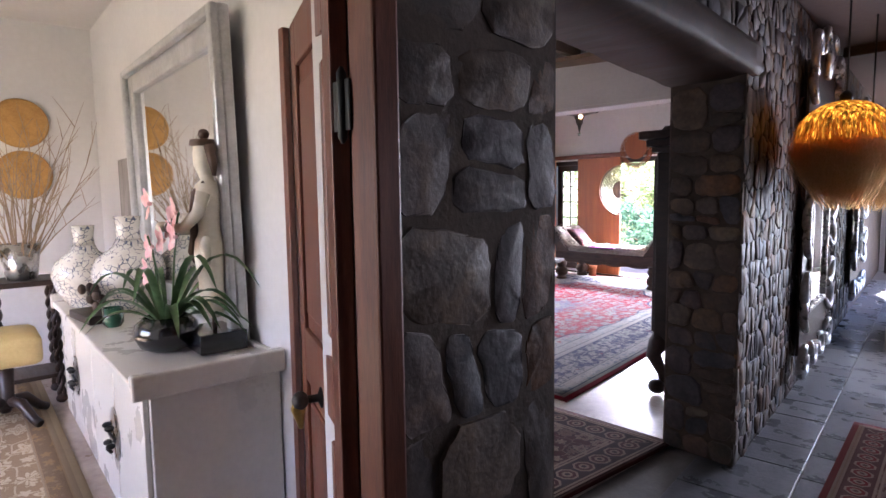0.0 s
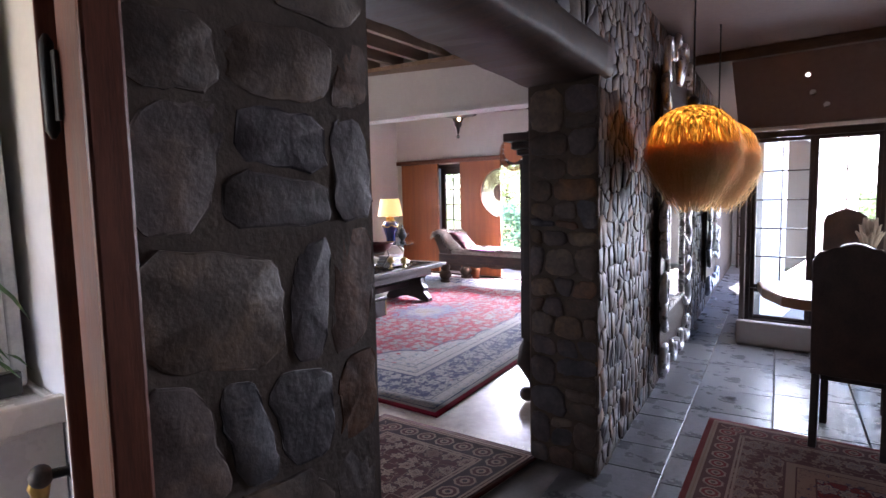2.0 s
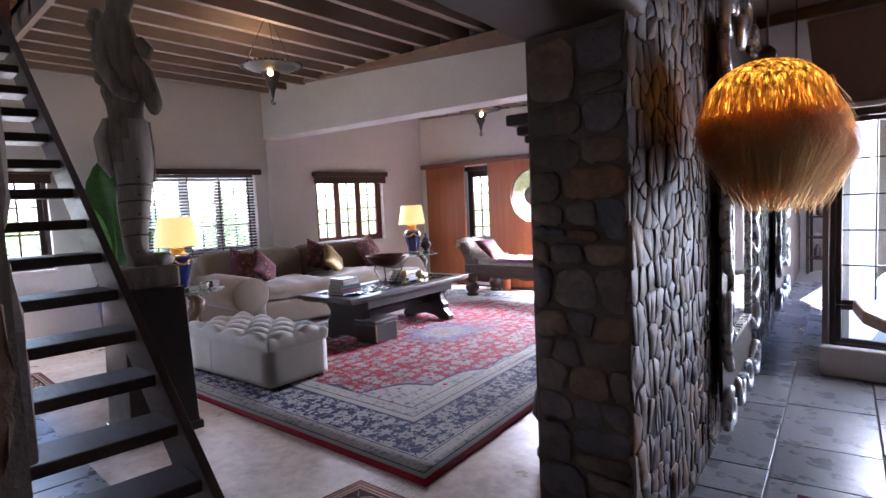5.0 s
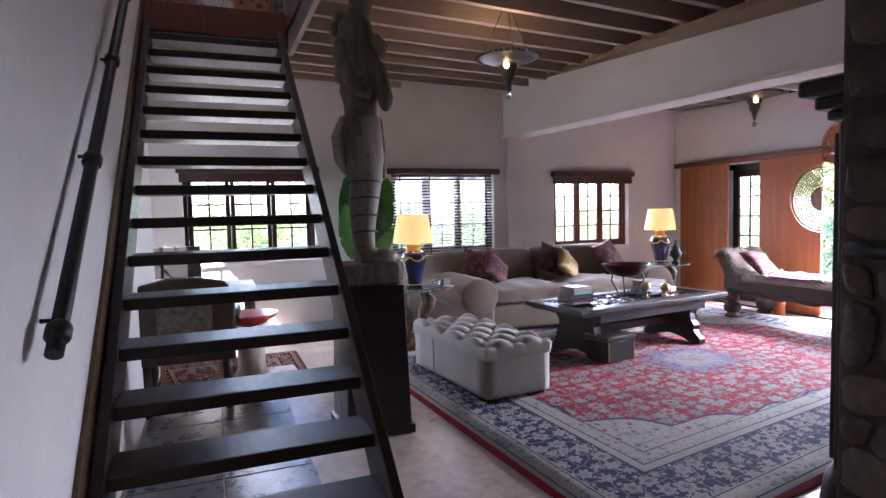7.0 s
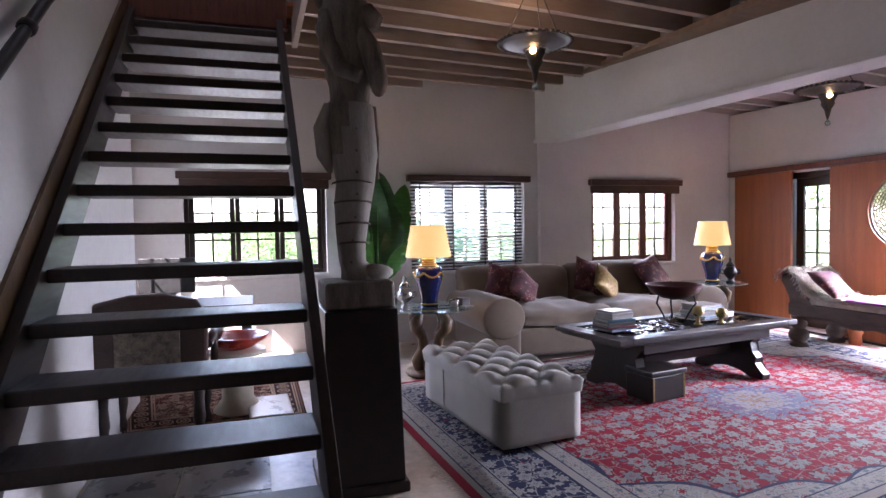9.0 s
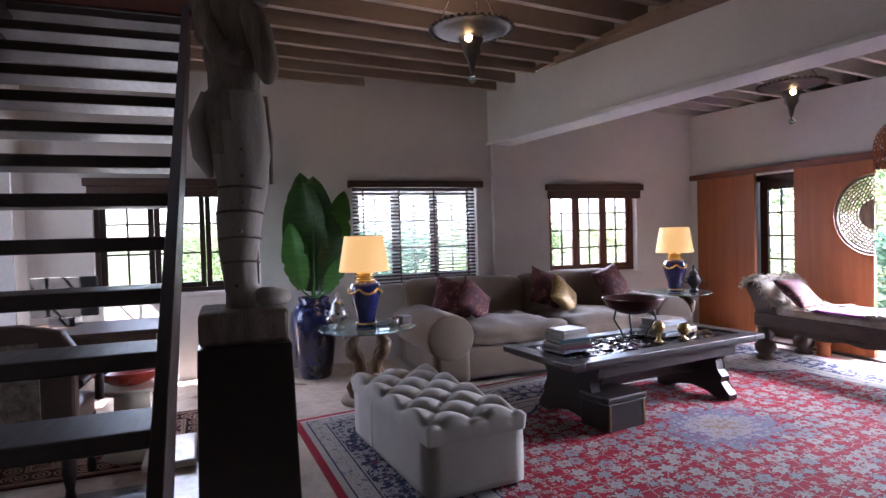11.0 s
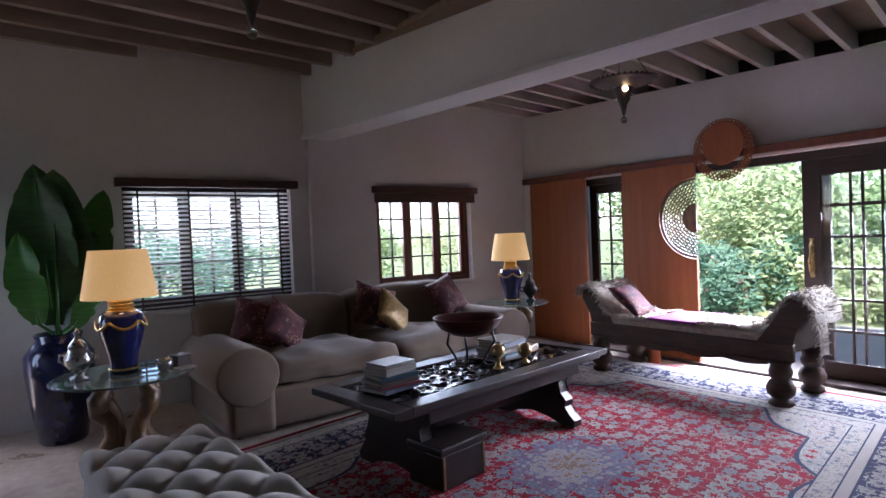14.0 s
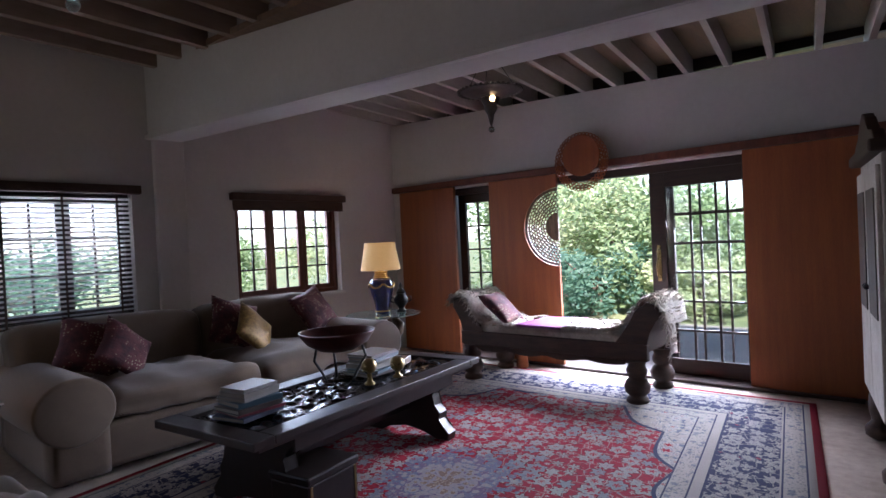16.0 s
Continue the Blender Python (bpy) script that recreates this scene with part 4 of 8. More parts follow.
def crazy(u0, u1, v0, v1, size, seed, wide=1.0):
    """Crazy walling: uneven cells, about half of them split again into slivers along a slanting line."""
    rnd = random.Random(seed + 50)
    out = []
    for poly in cells(u0, u1, v0, v1, size, seed, wide):
        if rnd.random() < 0.45:
            cx, cy = sum(p[0] for p in poly) / len(poly), sum(p[1] for p in poly) / len(poly)
            a = rnd.choice((0.2, 1.35, 1.7, 2.6)) + rnd.uniform(-0.25, 0.25)
            nx, ny = -math.sin(a), math.cos(a)
            off = rnd.uniform(-0.2, 0.2) * size
            for s in (1, -1):
                half = []
                for p, q in zip(poly, poly[1:] + poly[:1]):
                    sp = s * ((p[0] - cx) * nx + (p[1] - cy) * ny - off)
                    sq = s * ((q[0] - cx) * nx + (q[1] - cy) * ny - off)
                    if sp >= 0:
                        half.append(p)
                    if sp * sq < 0:
                        t = sp / (sp - sq)
                        half.append((p[0] + t * (q[0] - p[0]), p[1] + t * (q[1] - p[1])))
                if len(half) >= 3:
                    out.append(half)
        else:
            out.append(poly)
    return out


def courses(u0, u1, v0, v1, size, seed, wide=1.0):
    """Rough coursed rubble: uneven rows cut into blocks of mixed width, corners out of true, some split in two."""
    rnd = random.Random(seed)
    vs = [v0]
    while vs[-1] < v1 - size * 0.45:
        vs.append(min(v1, vs[-1] + size * rnd.uniform(0.6, 1.45)))
    vs[-1] = v1
    wave = [[(rnd.uniform(-0.13, 0.13) * size) if 0 < r < len(vs) - 1 else 0.0 for _ in range(9)] for r in range(len(vs))]
    def row(r, u):
        t = (u - u0) / (u1 - u0) * 7.999
        k = int(t)
        return vs[r] + wave[r][k] + (wave[r][k + 1] - wave[r][k]) * (t - k)
    out = []
    for r in range(len(vs) - 1):
        us = [u0]
        while us[-1] < u1 - size * wide * 0.5:
            us.append(min(u1, us[-1] + size * wide * rnd.uniform(0.55, 1.6)))
        us[-1] = u1
        lean = [0.0] + [rnd.uniform(-0.16, 0.16) * size for _ in us[1:-1]] + [0.0]
        for k in range(len(us) - 1):
            a, b, la, lb = us[k], us[k + 1], lean[k], lean[k + 1]
            quad = [(a - la, row(r, a)), (b - lb, row(r, b)), (b + lb, row(r + 1, b)), (a + la, row(r + 1, a))]
            if (vs[r + 1] - vs[r]) > size * 1.05 and rnd.random() < 0.4:
                t = rnd.uniform(0.35, 0.65)
                l = tuple(quad[0][i] + (quad[3][i] - quad[0][i]) * t for i in (0, 1))
                q = tuple(quad[1][i] + (quad[2][i] - quad[1][i]) * (t + rnd.uniform(-0.12, 0.12)) for i in (0, 1))
                out += [[quad[0], quad[1], q, l], [l, q, quad[2], quad[3]]]
            else:
                c = rnd.randrange(4)
                p, q, s = quad[c], quad[(c + 1) % 4], quad[c - 1]
                k1, k2 = rnd.uniform(0.1, 0.35), rnd.uniform(0.1, 0.35)
                cut = [(p[0] + (s[0] - p[0]) * k1, p[1] + (s[1] - p[1]) * k1), (p[0] + (q[0] - p[0]) * k2, p[1] + (q[1] - p[1]) * k2)]
                poly = []
                for i in range(4):
                    poly += cut if i == c else [quad[i]]
                out.append(poly)
    return out


def stone_block(bm, poly, put, rnd, gap, depth):
    """One split stone: chipped outline, short sloping rim and a nearly flat face of a few facets."""
    n = len(poly)
    cx, cy = sum(p[0] for p in poly) / n, sum(p[1] for p in poly) / n
    pts = []
    for a, b in zip(poly, poly[1:] + poly[:1]):
        L = math.hypot(b[0] - a[0], b[1] - a[1])
        if L < 0.015:
            continue
        for t in ((0.06, 0.36, 0.66, 0.94) if L > 0.09 else (0.15, 0.85)):
            pts.append((a[0] + t * (b[0] - a[0]) + rnd.uniform(-0.06, 0.06) * min(L, 0.1), a[1] + t * (b[1] - a[1]) + rnd.uniform(-0.06, 0.06) * min(L, 0.1)))
    if len(pts) < 4:
        return False
    d = depth * rnd.uniform(0.3, 1.2)
    tilt = (rnd.uniform(-0.04, 0.04), rnd.uniform(-0.04, 0.04))
    rings = []
    for k, (shrink, w) in enumerate(((gap * 0.45, -0.012), (gap * 0.6, d * 0.7), (gap * 0.95, d))):
        ring = []
        for x, y in pts:
            r = math.hypot(x - cx, y - cy) or 1e-6
            s = max(0.2, (r - shrink) / r)
            px, py = cx + (x - cx) * s, cy + (y - cy) * s
            ring.append(bm.verts.new(put(px, py, w + (tilt[0] * (px - cx) + tilt[1] * (py - cy) + rnd.uniform(-0.002, 0.002)) * (k > 0))))
        rings.append(ring)
    m = len(pts)
    for a, b in zip(rings, rings[1:]):
        for k in range(m):
            bm.faces.new((a[k], a[(k + 1) % m], b[(k + 1) % m], b[k]))
    c = bm.verts.new(put(cx + rnd.uniform(-0.02, 0.02), cy + rnd.uniform(-0.02, 0.02), d + rnd.uniform(-0.003, 0.006)))
    for k in range(m):
        bm.faces.new((rings[-1][k], rings[-1][(k + 1) % m], c)).smooth = True
    return True


def clad(wall, polys, put, seed, gap=0.012, depth=0.035, single=True):
    rnd = random.Random(seed)
    if single:
        for poly in polys:
            bm = bmesh.new()
            if stone_block(bm, poly, put, rnd, gap, depth):
                part("stone", bm, stone, wall)
            else:
                bm.free()
    else:
        bm = bmesh.new()
        for poly in polys:
            stone_block(bm, poly, put, rnd, gap, depth)
        ob = part("stonework", bm, stone, wall)
        ob["kind"] = "stuff"


bm = bmesh.new()
box(bm, -0.85, XP, 0.86, Y1, 0, 2.75)
wall_pier = structure("wall_pier", bm, mortar, "rough dark field-stone pier beside the doorway", "wall")
bm = bmesh.new()
slab(bm, [(XR, Y2), (XF, Y2), (wall_x(13.0), 13.0), (wall_x(13.0, True), 13.0)], 3.5, "z", 0.0)
wall_stone = structure("wall_stone", bm, mortar, "long dark field-stone wall with hung mirrors", "wall")
bm = bmesh.new()
box(bm, XR, XF, Y1 - 0.3, Y2 - 0.001, LINT + 0.24, 3.5)
wall_over = structure("wall_over_doorway", bm, mortar, "field-stone wall above the wide doorway", "wall")
# the lintel is a bowed timber that rises towards the pier
bm = bmesh.new()
rnd = random.Random(2)
rows = []
for k in range(25):
    y = Y1 - 0.1 + k * (Y2 + 0.19 - Y1) / 24
    t = min(1.0, max(0.0, (Y2 + 0.05 - y) / 1.7))
    z = 2.08 + 0.15 * math.sin(t * 1.45)
    j = lambda: rnd.uniform(-0.006, 0.006)
    rows.append([bm.verts.new(p) for p in ((XR - 0.02, y, z + j()), (XF - 0.1, y, z + 0.004 + j()), (XF + 0.025 + j(), y, z + 0.015), (XF + 0.04 + j(), y, z + 0.05), (XF + 0.04 + j(), y, z + 0.15), (XF + 0.02, y, z + 0.185 + j()), (XR - 0.02, y, z + 0.185))])
for a, b in zip(rows, rows[1:]):
    for k in range(7):
        bm.faces.new((a[k], a[(k + 1) % 7], b[(k + 1) % 7], b[k])).smooth = True
bm.faces.new(rows[0][::-1])
bm.faces.new(rows[-1])
structure("lintel", bm, old_wood, "heavy weathered dark timber lintel", "lintel")
bm = bmesh.new()
box(bm, XR - 0.02, XR - 0.004, 1.0, Y2, LINT + 0.24, 3.36)
slab(bm, [(XR - 0.004, Y2 + 0.02), (wall_x(9.06, True) - 0.004, 9.06), (wall_x(9.06, True) - 0.02, 9.06), (XR - 0.02, Y2 + 0.02)], 3.36, "z", 0.0)
structure("wall_east_lining", bm, stone, "stone face of the wall behind the armoire", "wall")


def rounded(polys, times=1, k=0.2):
    """Field stones with their corners worn round."""
    out = []
    for poly in polys:
        for _ in range(times):
            cut = []
            for p, q in zip(poly, poly[1:] + poly[:1]):
                cut += [(p[0] + (q[0] - p[0]) * k, p[1] + (q[1] - p[1]) * k), (q[0] + (p[0] - q[0]) * k, q[1] + (p[1] - q[1]) * k)]
            poly = cut
        out.append(poly)
    return out


clad(wall_pier, rounded(courses(0.865, Y1, 0.0, 2.74, 0.26, 11, 0.82), 1, 0.2), lambda u, v, w: (XP + w, u, v), 3, 0.016, 0.005)
clad(wall_pier, courses(-0.85, XP, 0.0, 2.05, 0.19, 12), lambda u, v, w: (u, Y1 + w, v), 4, 0.02, 0.012)
clad(wall_stone, rounded(courses(XR, XF, 0.0, 2.07, 0.14, 13, 1.05)), lambda u, v, w: (u, Y2 - w, v), 5, 0.014, 0.014)
clad(wall_stone, crazy(Y2, 4.55, 0.0, 2.74, 0.135, 14, 0.72), lambda u, v, w: (wall_x(u) + w, u, v), 6, 0.005, 0.009)
clad(wall_stone, crazy(4.55, 8.6, 0.0, 2.74, 0.135, 15, 0.8), lambda u, v, w: (wall_x(u) + w, u, v), 7, 0.005, 0.009, False)
clad(wall_over, crazy(Y1, Y2, LINT + 0.24, 2.74, 0.135, 16, 0.8), lambda u, v, w: (XF + w, u, v), 8, 0.007, 0.011)

# slate tiles
rnd = random.Random(4)
tile_meshes = []
for w, h in ((0.5, 0.5), (0.5, 0.34), (0.5, 0.72)):
    bm = bmesh.new()
    box(bm, 0.004, w - 0.004, 0.004, h - 0.004, -0.018, 0.0, 0.004)
    tile_meshes.append(((w, h), mesh_of("tile", bm, slate)))
TURN = math.degrees(math.atan(SKEW))
lay = pose(XF, Y2, 0, 0, 0, TURN)          # the tiles run along the stone wall
u = -0.2
while u < 4.3:
    v = -4.2 + rnd.uniform(-0.3, 0)
    while v < 8.2:
        (w, h), me = rnd.choice(tile_meshes)
        at = lay @ pose(u, v, rnd.uniform(-0.0015, 0.0015))
        c = at @ Vector((w / 2, h / 2, 0))
        if wall_x(c.y) - 0.2 < c.x < 3.9 and c.y > -0.8 and (c.y < 6.75 or c.x < -0.9) and c.x - 0.28 > (-1.24 if c.y < Y2 else -9):
            o = new("tile", me)
            o.parent = floor_dining
            o.matrix_basis = at
        v += h
    u += 0.5

# ---- living room ----
rug("persian_rug", [(-6.0, 3.1), (-2.08, 3.34), (-3.0, 8.75), (-6.95, 8.7)], persian, "large red, blue and cream floral persian rug", fringe=[((-6.0, 3.1), (-2.08, 3.34))])
rug("doorway_rug", [(-2.42, 1.7), (-1.26, 1.7), (-1.22, 3.26), (-2.4, 3.16)], dark_rug, "dark brown tribal rug in the stone doorway", fringe=[((-1.22, 3.26), (-2.4, 3.16))])


def pad(bm, x0, x1, y0, y1, z0, z1, puff=0.0, n=10, soft=0.3):
    """A stuffed block: rounded box with a crowned top."""
    sx, sy, sz = (x1 - x0) / 2, (y1 - y0) / 2, (z1 - z0) / 2
    c = Vector(((x0 + x1) / 2, (y0 + y1) / 2, (z0 + z1) / 2))
    r = bmesh.ops.create_cube(bm, size=2.0)
    bmesh.ops.subdivide_edges(bm, edges=list(bm.edges), cuts=n, use_grid_fill=True)
    vs = list(bm.verts)
    rad = soft * min(sx, sy, sz)
    for v in vs:
        p = Vector((v.co.x * sx, v.co.y * sy, v.co.z * sz))
        q = Vector((max(-sx + rad, min(sx - rad, p.x)), max(-sy + rad, min(sy - rad, p.y)), max(-sz + rad, min(sz - rad, p.z))))
        d = p - q
        if d.length > 1e-6:
            p = q + d.normalized() * rad
        crown = max(0.0, 1 - v.co.x ** 2) * max(0.0, 1 - v.co.y ** 2)
        if v.co.z > 0.99:
            p.z += puff * crown
        v.co = c + p
    for f in {f for v in vs for f in v.link_faces}:
        f.smooth = True
    return vs


def wrinkle(vs, amount, scale, seed=0.0):
    for v in vs:
        k = noise.noise(v.co * scale + Vector((seed, seed, seed)))
        v.co += v.normal * amount * k if v.normal.length else Vector((0, 0, amount * k))


def pillow(name, size, thick, material, label, m):
    bm = bmesh.new()
    n = 12
    top, bot = {}, {}
    for i in range(n + 1):
        for j in range(n + 1):
            u, v = 2 * i / n - 1, 2 * j / n - 1
            pinch = 1 - 0.10 * (1 - abs(u)) * abs(v) ** 3 - 0.10 * (1 - abs(v)) * abs(u) ** 3
            h = thick / 2 * (max(0, 1 - abs(u) ** 2.4) * max(0, 1 - abs(v) ** 2.4)) ** 0.55
            x, y = u * size / 2 * pinch, v * size / 2 * pinch
            h += 0.012 * noise.noise(Vector((x * 7, y * 7, thick * 50))) * (h > 0.01)
            top[i, j] = bm.verts.new((x, y, h))
            bot[i, j] = top[i, j] if i in (0, n) or j in (0, n) else bm.verts.new((x, y, -h))
    for i in range(n):
        for j in range(n):
            bm.faces.new((top[i, j], top[i + 1, j], top[i + 1, j + 1], top[i, j + 1])).smooth = True
            bm.faces.new((bot[i, j], bot[i, j + 1], bot[i + 1, j + 1], bot[i + 1, j])).smooth = True
    return one_mesh(name, bm, material, label, "cushion", m, "scatter cushions")


# sofa along the window wall; its front faces +x
SX, SY0, SY1 = -7.6, 4.36, 7.44
root = thing("sofa", "large beige linen sofa with rolled arms", "sofa", pose(SX, 0, 0))
bm = bmesh.new()
vs = pad(bm, 0.1, 1.2, SY0 + 0.1, SY1 - 0.1, 0.05, 0.36, 0, 6, 0.15)
part("body", bm, linen, root)
for k, y in enumerate((SY0, SY1)):
    s = 1 if k == 0 else -1
    bm = bmesh.new()
    ya, yb = sorted((y + s * 0.09, y + s * 0.43))
    pad(bm, 0.06, 1.27, ya, yb, 0.05, 0.55, 0, 6, 0.12)
    roll = [(y + s * 0.23 + 0.235 * math.cos(a), 0.49 + 0.215 * math.sin(a)) for a in np.linspace(0, 2 * math.pi, 32, endpoint=False)]
    fs = slab(bm, roll, 1.26, "x", 0.04, 0.02)
    for f in bm.faces:
        f.smooth = True
    part("arm", bm, linen, root)
mid = (SY0 + SY1) / 2
for y0, y1 in ((SY0 + 0.42, mid - 0.005), (mid + 0.005, SY1 - 0.42)):
    bm = bmesh.new()
    vs = pad(bm, 0.28, 1.27, y0, y1, 0.35, 0.53, 0.06, 12, 0.75)
    bm.normal_update()
    wrinkle(vs, 0.045, 4.0, y0)
    wrinkle(vs, 0.022, 12.0, y0 + 3)
    part("seat_cushion", bm, linen, root, "creased feather seat cushion")
    bm = bmesh.new()
    vs = pad(bm, 0.05, 0.38, y0 - (0.3 if y0 < mid else 0), y1 + (0.3 if y0 > mid else 0), 0.36, 0.95, 0.02, 12, 0.6)
    bm.normal_update()
    for v in vs:
        v.co.x -= (v.co.z - 0.5) * 0.12
    wrinkle(vs, 0.02, 4.0, y0 + 8)
    part("back_cushion", bm, linen, root)
for x in (0.2, 1.1):
    for y in (SY0 + 0.2, SY1 - 0.2):
        bm = bmesh.new()
        lathe(bm, [(0.025, 0.0), (0.035, 0.052)], 10, (x, y))
        part("foot", bm, dark_wood, root)
pillow("cushion", 0.44, 0.16, kilim, "wine-red beaded square cushion leaning on the sofa", pose(SX + 0.52, 4.93, 0.78, 60, 15, 75))
pillow("cushion", 0.42, 0.15, kilim, "wine-red beaded square cushion leaning on the sofa", pose(SX + 0.66, 5.12, 0.74, 55, 40, 95))
pillow("cushion", 0.46, 0.16, kilim, "wine-red beaded square cushion leaning on the sofa", pose(SX + 0.48, 6.12, 0.79, 62, 20, 85))
pillow("cushion", 0.42, 0.15, gold_cloth, "gold sequinned square cushion on the sofa", pose(SX + 0.66, 6.22, 0.73, 52, 42, 92))
pillow("cushion", 0.46, 0.16, kilim, "wine-red beaded square cushion leaning on the sofa", pose(SX + 0.5, 7.0, 0.8, 60, -15, 105))

# tufted ottoman
root = thing("ottoman", "long grey-green velvet ottoman with deep buttoned top", "ottoman", pose(-4.82, 3.84, 0.012, 0, 0, 5.6))
OL, OW, OH = 1.3, 0.6, 0.42
bm = bmesh.new()
pad(bm, -OL / 2, OL / 2, -OW / 2, OW / 2, 0.03, OH, 0, 8, 0.12)
part("base", bm, velvet, root)
bm = bmesh.new()
NX, NY = 96, 46
g = {}
for i in range(NX + 1):
    for j in range(NY + 1):
        x, y = (i / NX - 0.5) * (OL + 0.02), (j / NY - 0.5) * (OW + 0.02)
        p, q = x / 0.33 + y / 0.27 + 0.25, x / 0.33 - y / 0.27 + 0.25
        h = 0.06 * (abs(math.sin(math.pi * p)) * abs(math.sin(math.pi * q))) ** 0.42
        e = min(OL / 2 + 0.01 - abs(x), OW / 2 + 0.01 - abs(y))
        edge = min(1.0, max(0.0, e / 0.05))
        soft = edge * (2 - edge)
        h = h * soft + 0.03 * (1 - soft) - 0.03 * (1 - edge) ** 2.5
        g[i, j] = bm.verts.new((x, y, OH - 0.005 + max(h, -0.06)))
for i in range(NX):
    for j in range(NY):
        bm.faces.new((g[i, j], g[i + 1, j], g[i + 1, j + 1], g[i, j + 1])).smooth = True
rim = [g[i, 0] for i in range(NX + 1)] + [g[NX, j] for j in range(1, NY + 1)] + [g[i, NY] for i in range(NX - 1, -1, -1)] + [g[0, j] for j in range(NY - 1, 0, -1)]
low = [bm.verts.new((v.co.x * 0.985, v.co.y * 0.97, OH - 0.085)) for v in rim]
for k in range(len(rim)):
    bm.faces.new((rim[k], low[k], low[(k + 1) % len(rim)], rim[(k + 1) % len(rim)])).smooth = True
part("tufted_top", bm, velvet, root, "diamond-tufted velvet top")
for sx, sy in ((-1, -1), (1, -1), (-1, 1), (1, 1)):
    sub_box("foot", root, dark_wood, (sx * 0.58 - 0.03, sx * 0.58 + 0.03, sy * 0.24 - 0.03, sy * 0.24 + 0.03, 0.0, 0.035), 0.004)
for x in (-0.25,):
    sub_box("seam", root, velvet, (x - 0.003, x + 0.003, -OW / 2 - 0.004, -OW / 2 + 0.002, 0.03, OH - 0.07))

# coffee table
root = thing("coffee_table", "long low black carved coffee table on scrolled trestles", "coffee table", pose(-5.22, 5.82, 0.012, 0, 0, 7))
TL, TW, TH = 2.1, 0.84, 0.53
bm = bmesh.new()
for x0, x1, y0, y1 in ((-TW / 2, TW / 2, -TL / 2, -TL / 2 + 0.13), (-TW / 2, TW / 2, TL / 2 - 0.13, TL / 2), (-TW / 2, -TW / 2 + 0.13, -TL / 2 + 0.13, TL / 2 - 0.13), (TW / 2 - 0.13, TW / 2, -TL / 2 + 0.13, TL / 2 - 0.13)):
    box(bm, x0, x1, y0, y1, TH - 0.045, TH, 0.006)
part("top_frame", bm, black_lacquer, root)
bm = bmesh.new()
random.seed(21)
NX, NY = 34, 100
g = {}
for i in range(NX + 1):
    for j in range(NY + 1):
        x, y = (i / NX - 0.5) * (TW - 0.26), (j / NY - 0.5) * (TL - 0.26)
        p = Vector((x * 9, y * 9, 0.0))
        h = 0.010 * math.sin(10 * noise.noise(p * 0.9) + x * 30) + 0.006 * noise.noise(p * 2.6)
        g[i, j] = bm.verts.new((x, y, TH - 0.018 + h))
for i in range(NX):
    for j in range(NY):
        bm.faces.new((g[i, j], g[i + 1, j], g[i + 1, j + 1], g[i, j + 1])).smooth = True
part("carved_panel", bm, black_glaze, root, "deeply carved relief panel in the table top")
sub_box("underside", root, black_lacquer, (-TW / 2 + 0.03, TW / 2 - 0.03, -TL / 2 + 0.05, TL / 2 - 0.05, TH - 0.07, TH - 0.047), 0.004)
for y in (-TL / 2 + 0.36, TL / 2 - 0.36):
    bm = bmesh.new()
    half = [(0.37, 0.0), (0.38, 0.05), (0.33, 0.09), (0.29, 0.14), (0.31, 0.19), (0.26, 0.24), (0.24, 0.32), (0.29, 0.37), (0.34, 0.41), (0.36, 0.46)]
    out = half + [(-a, b) for a, b in half[::-1]] + [(-0.24, 0.0), (-0.16, 0.05), (0.0, 0.075), (0.16, 0.05), (0.24, 0.0)]
    slab(bm, out, 0.1, "y", y - 0.05, 0.008)
    part("trestle", bm, black_lacquer, root)
sub_box("stretcher", root, black_lacquer, (-0.05, 0.05, -TL / 2 + 0.42, TL / 2 - 0.42, 0.2, 0.28), 0.008)
for x in (-TW / 2 + 0.06, TW / 2 - 0.08):
    sub_box("apron", root, black_lacquer, (x, x + 0.02, -TL / 2 + 0.3, TL / 2 - 0.3, TH - 0.15, TH - 0.072), 0.004)

CT = Matrix.Translation((-5.22, 5.82, 0.012)) @ pose(0, 0, 0, 0, 0, 7)
book_cols = [(0.03, 0.04, 0.08), (0.25, 0.23, 0.2), (0.04, 0.10, 0.14), (0.22, 0.03, 0.05), (0.10, 0.13, 0.17), (0.28, 0.26, 0.24), (0.07, 0.05, 0.04)]
book_mats = [surface("book_cover_" + n, tuple(v * 0.85 for v in c), c, 6, 60, 0.45, relief=0.1) for n, c in zip(("navy", "cream", "teal", "red", "slate", "ivory", "brown"), book_cols)]


def book(m, w, l, h, cover, label):
    root = thing("book", label, "book", m, "stacked books")
    bm = bmesh.new()
    box(bm, -w / 2, w / 2, -l / 2, l / 2, 0, 0.004, 0.001)
    box(bm, -w / 2, w / 2, -l / 2, l / 2, h - 0.004, h, 0.001)
    box(bm, -w / 2, -w / 2 + 0.004, -l / 2, l / 2, 0.004, h - 0.004)
    part("cover", bm, cover, root)
    sub_box("page_block", root, paper, (-w / 2 + 0.004, w / 2 - 0.006, -l / 2 + 0.005, l / 2 - 0.005, 0.004, h - 0.004))


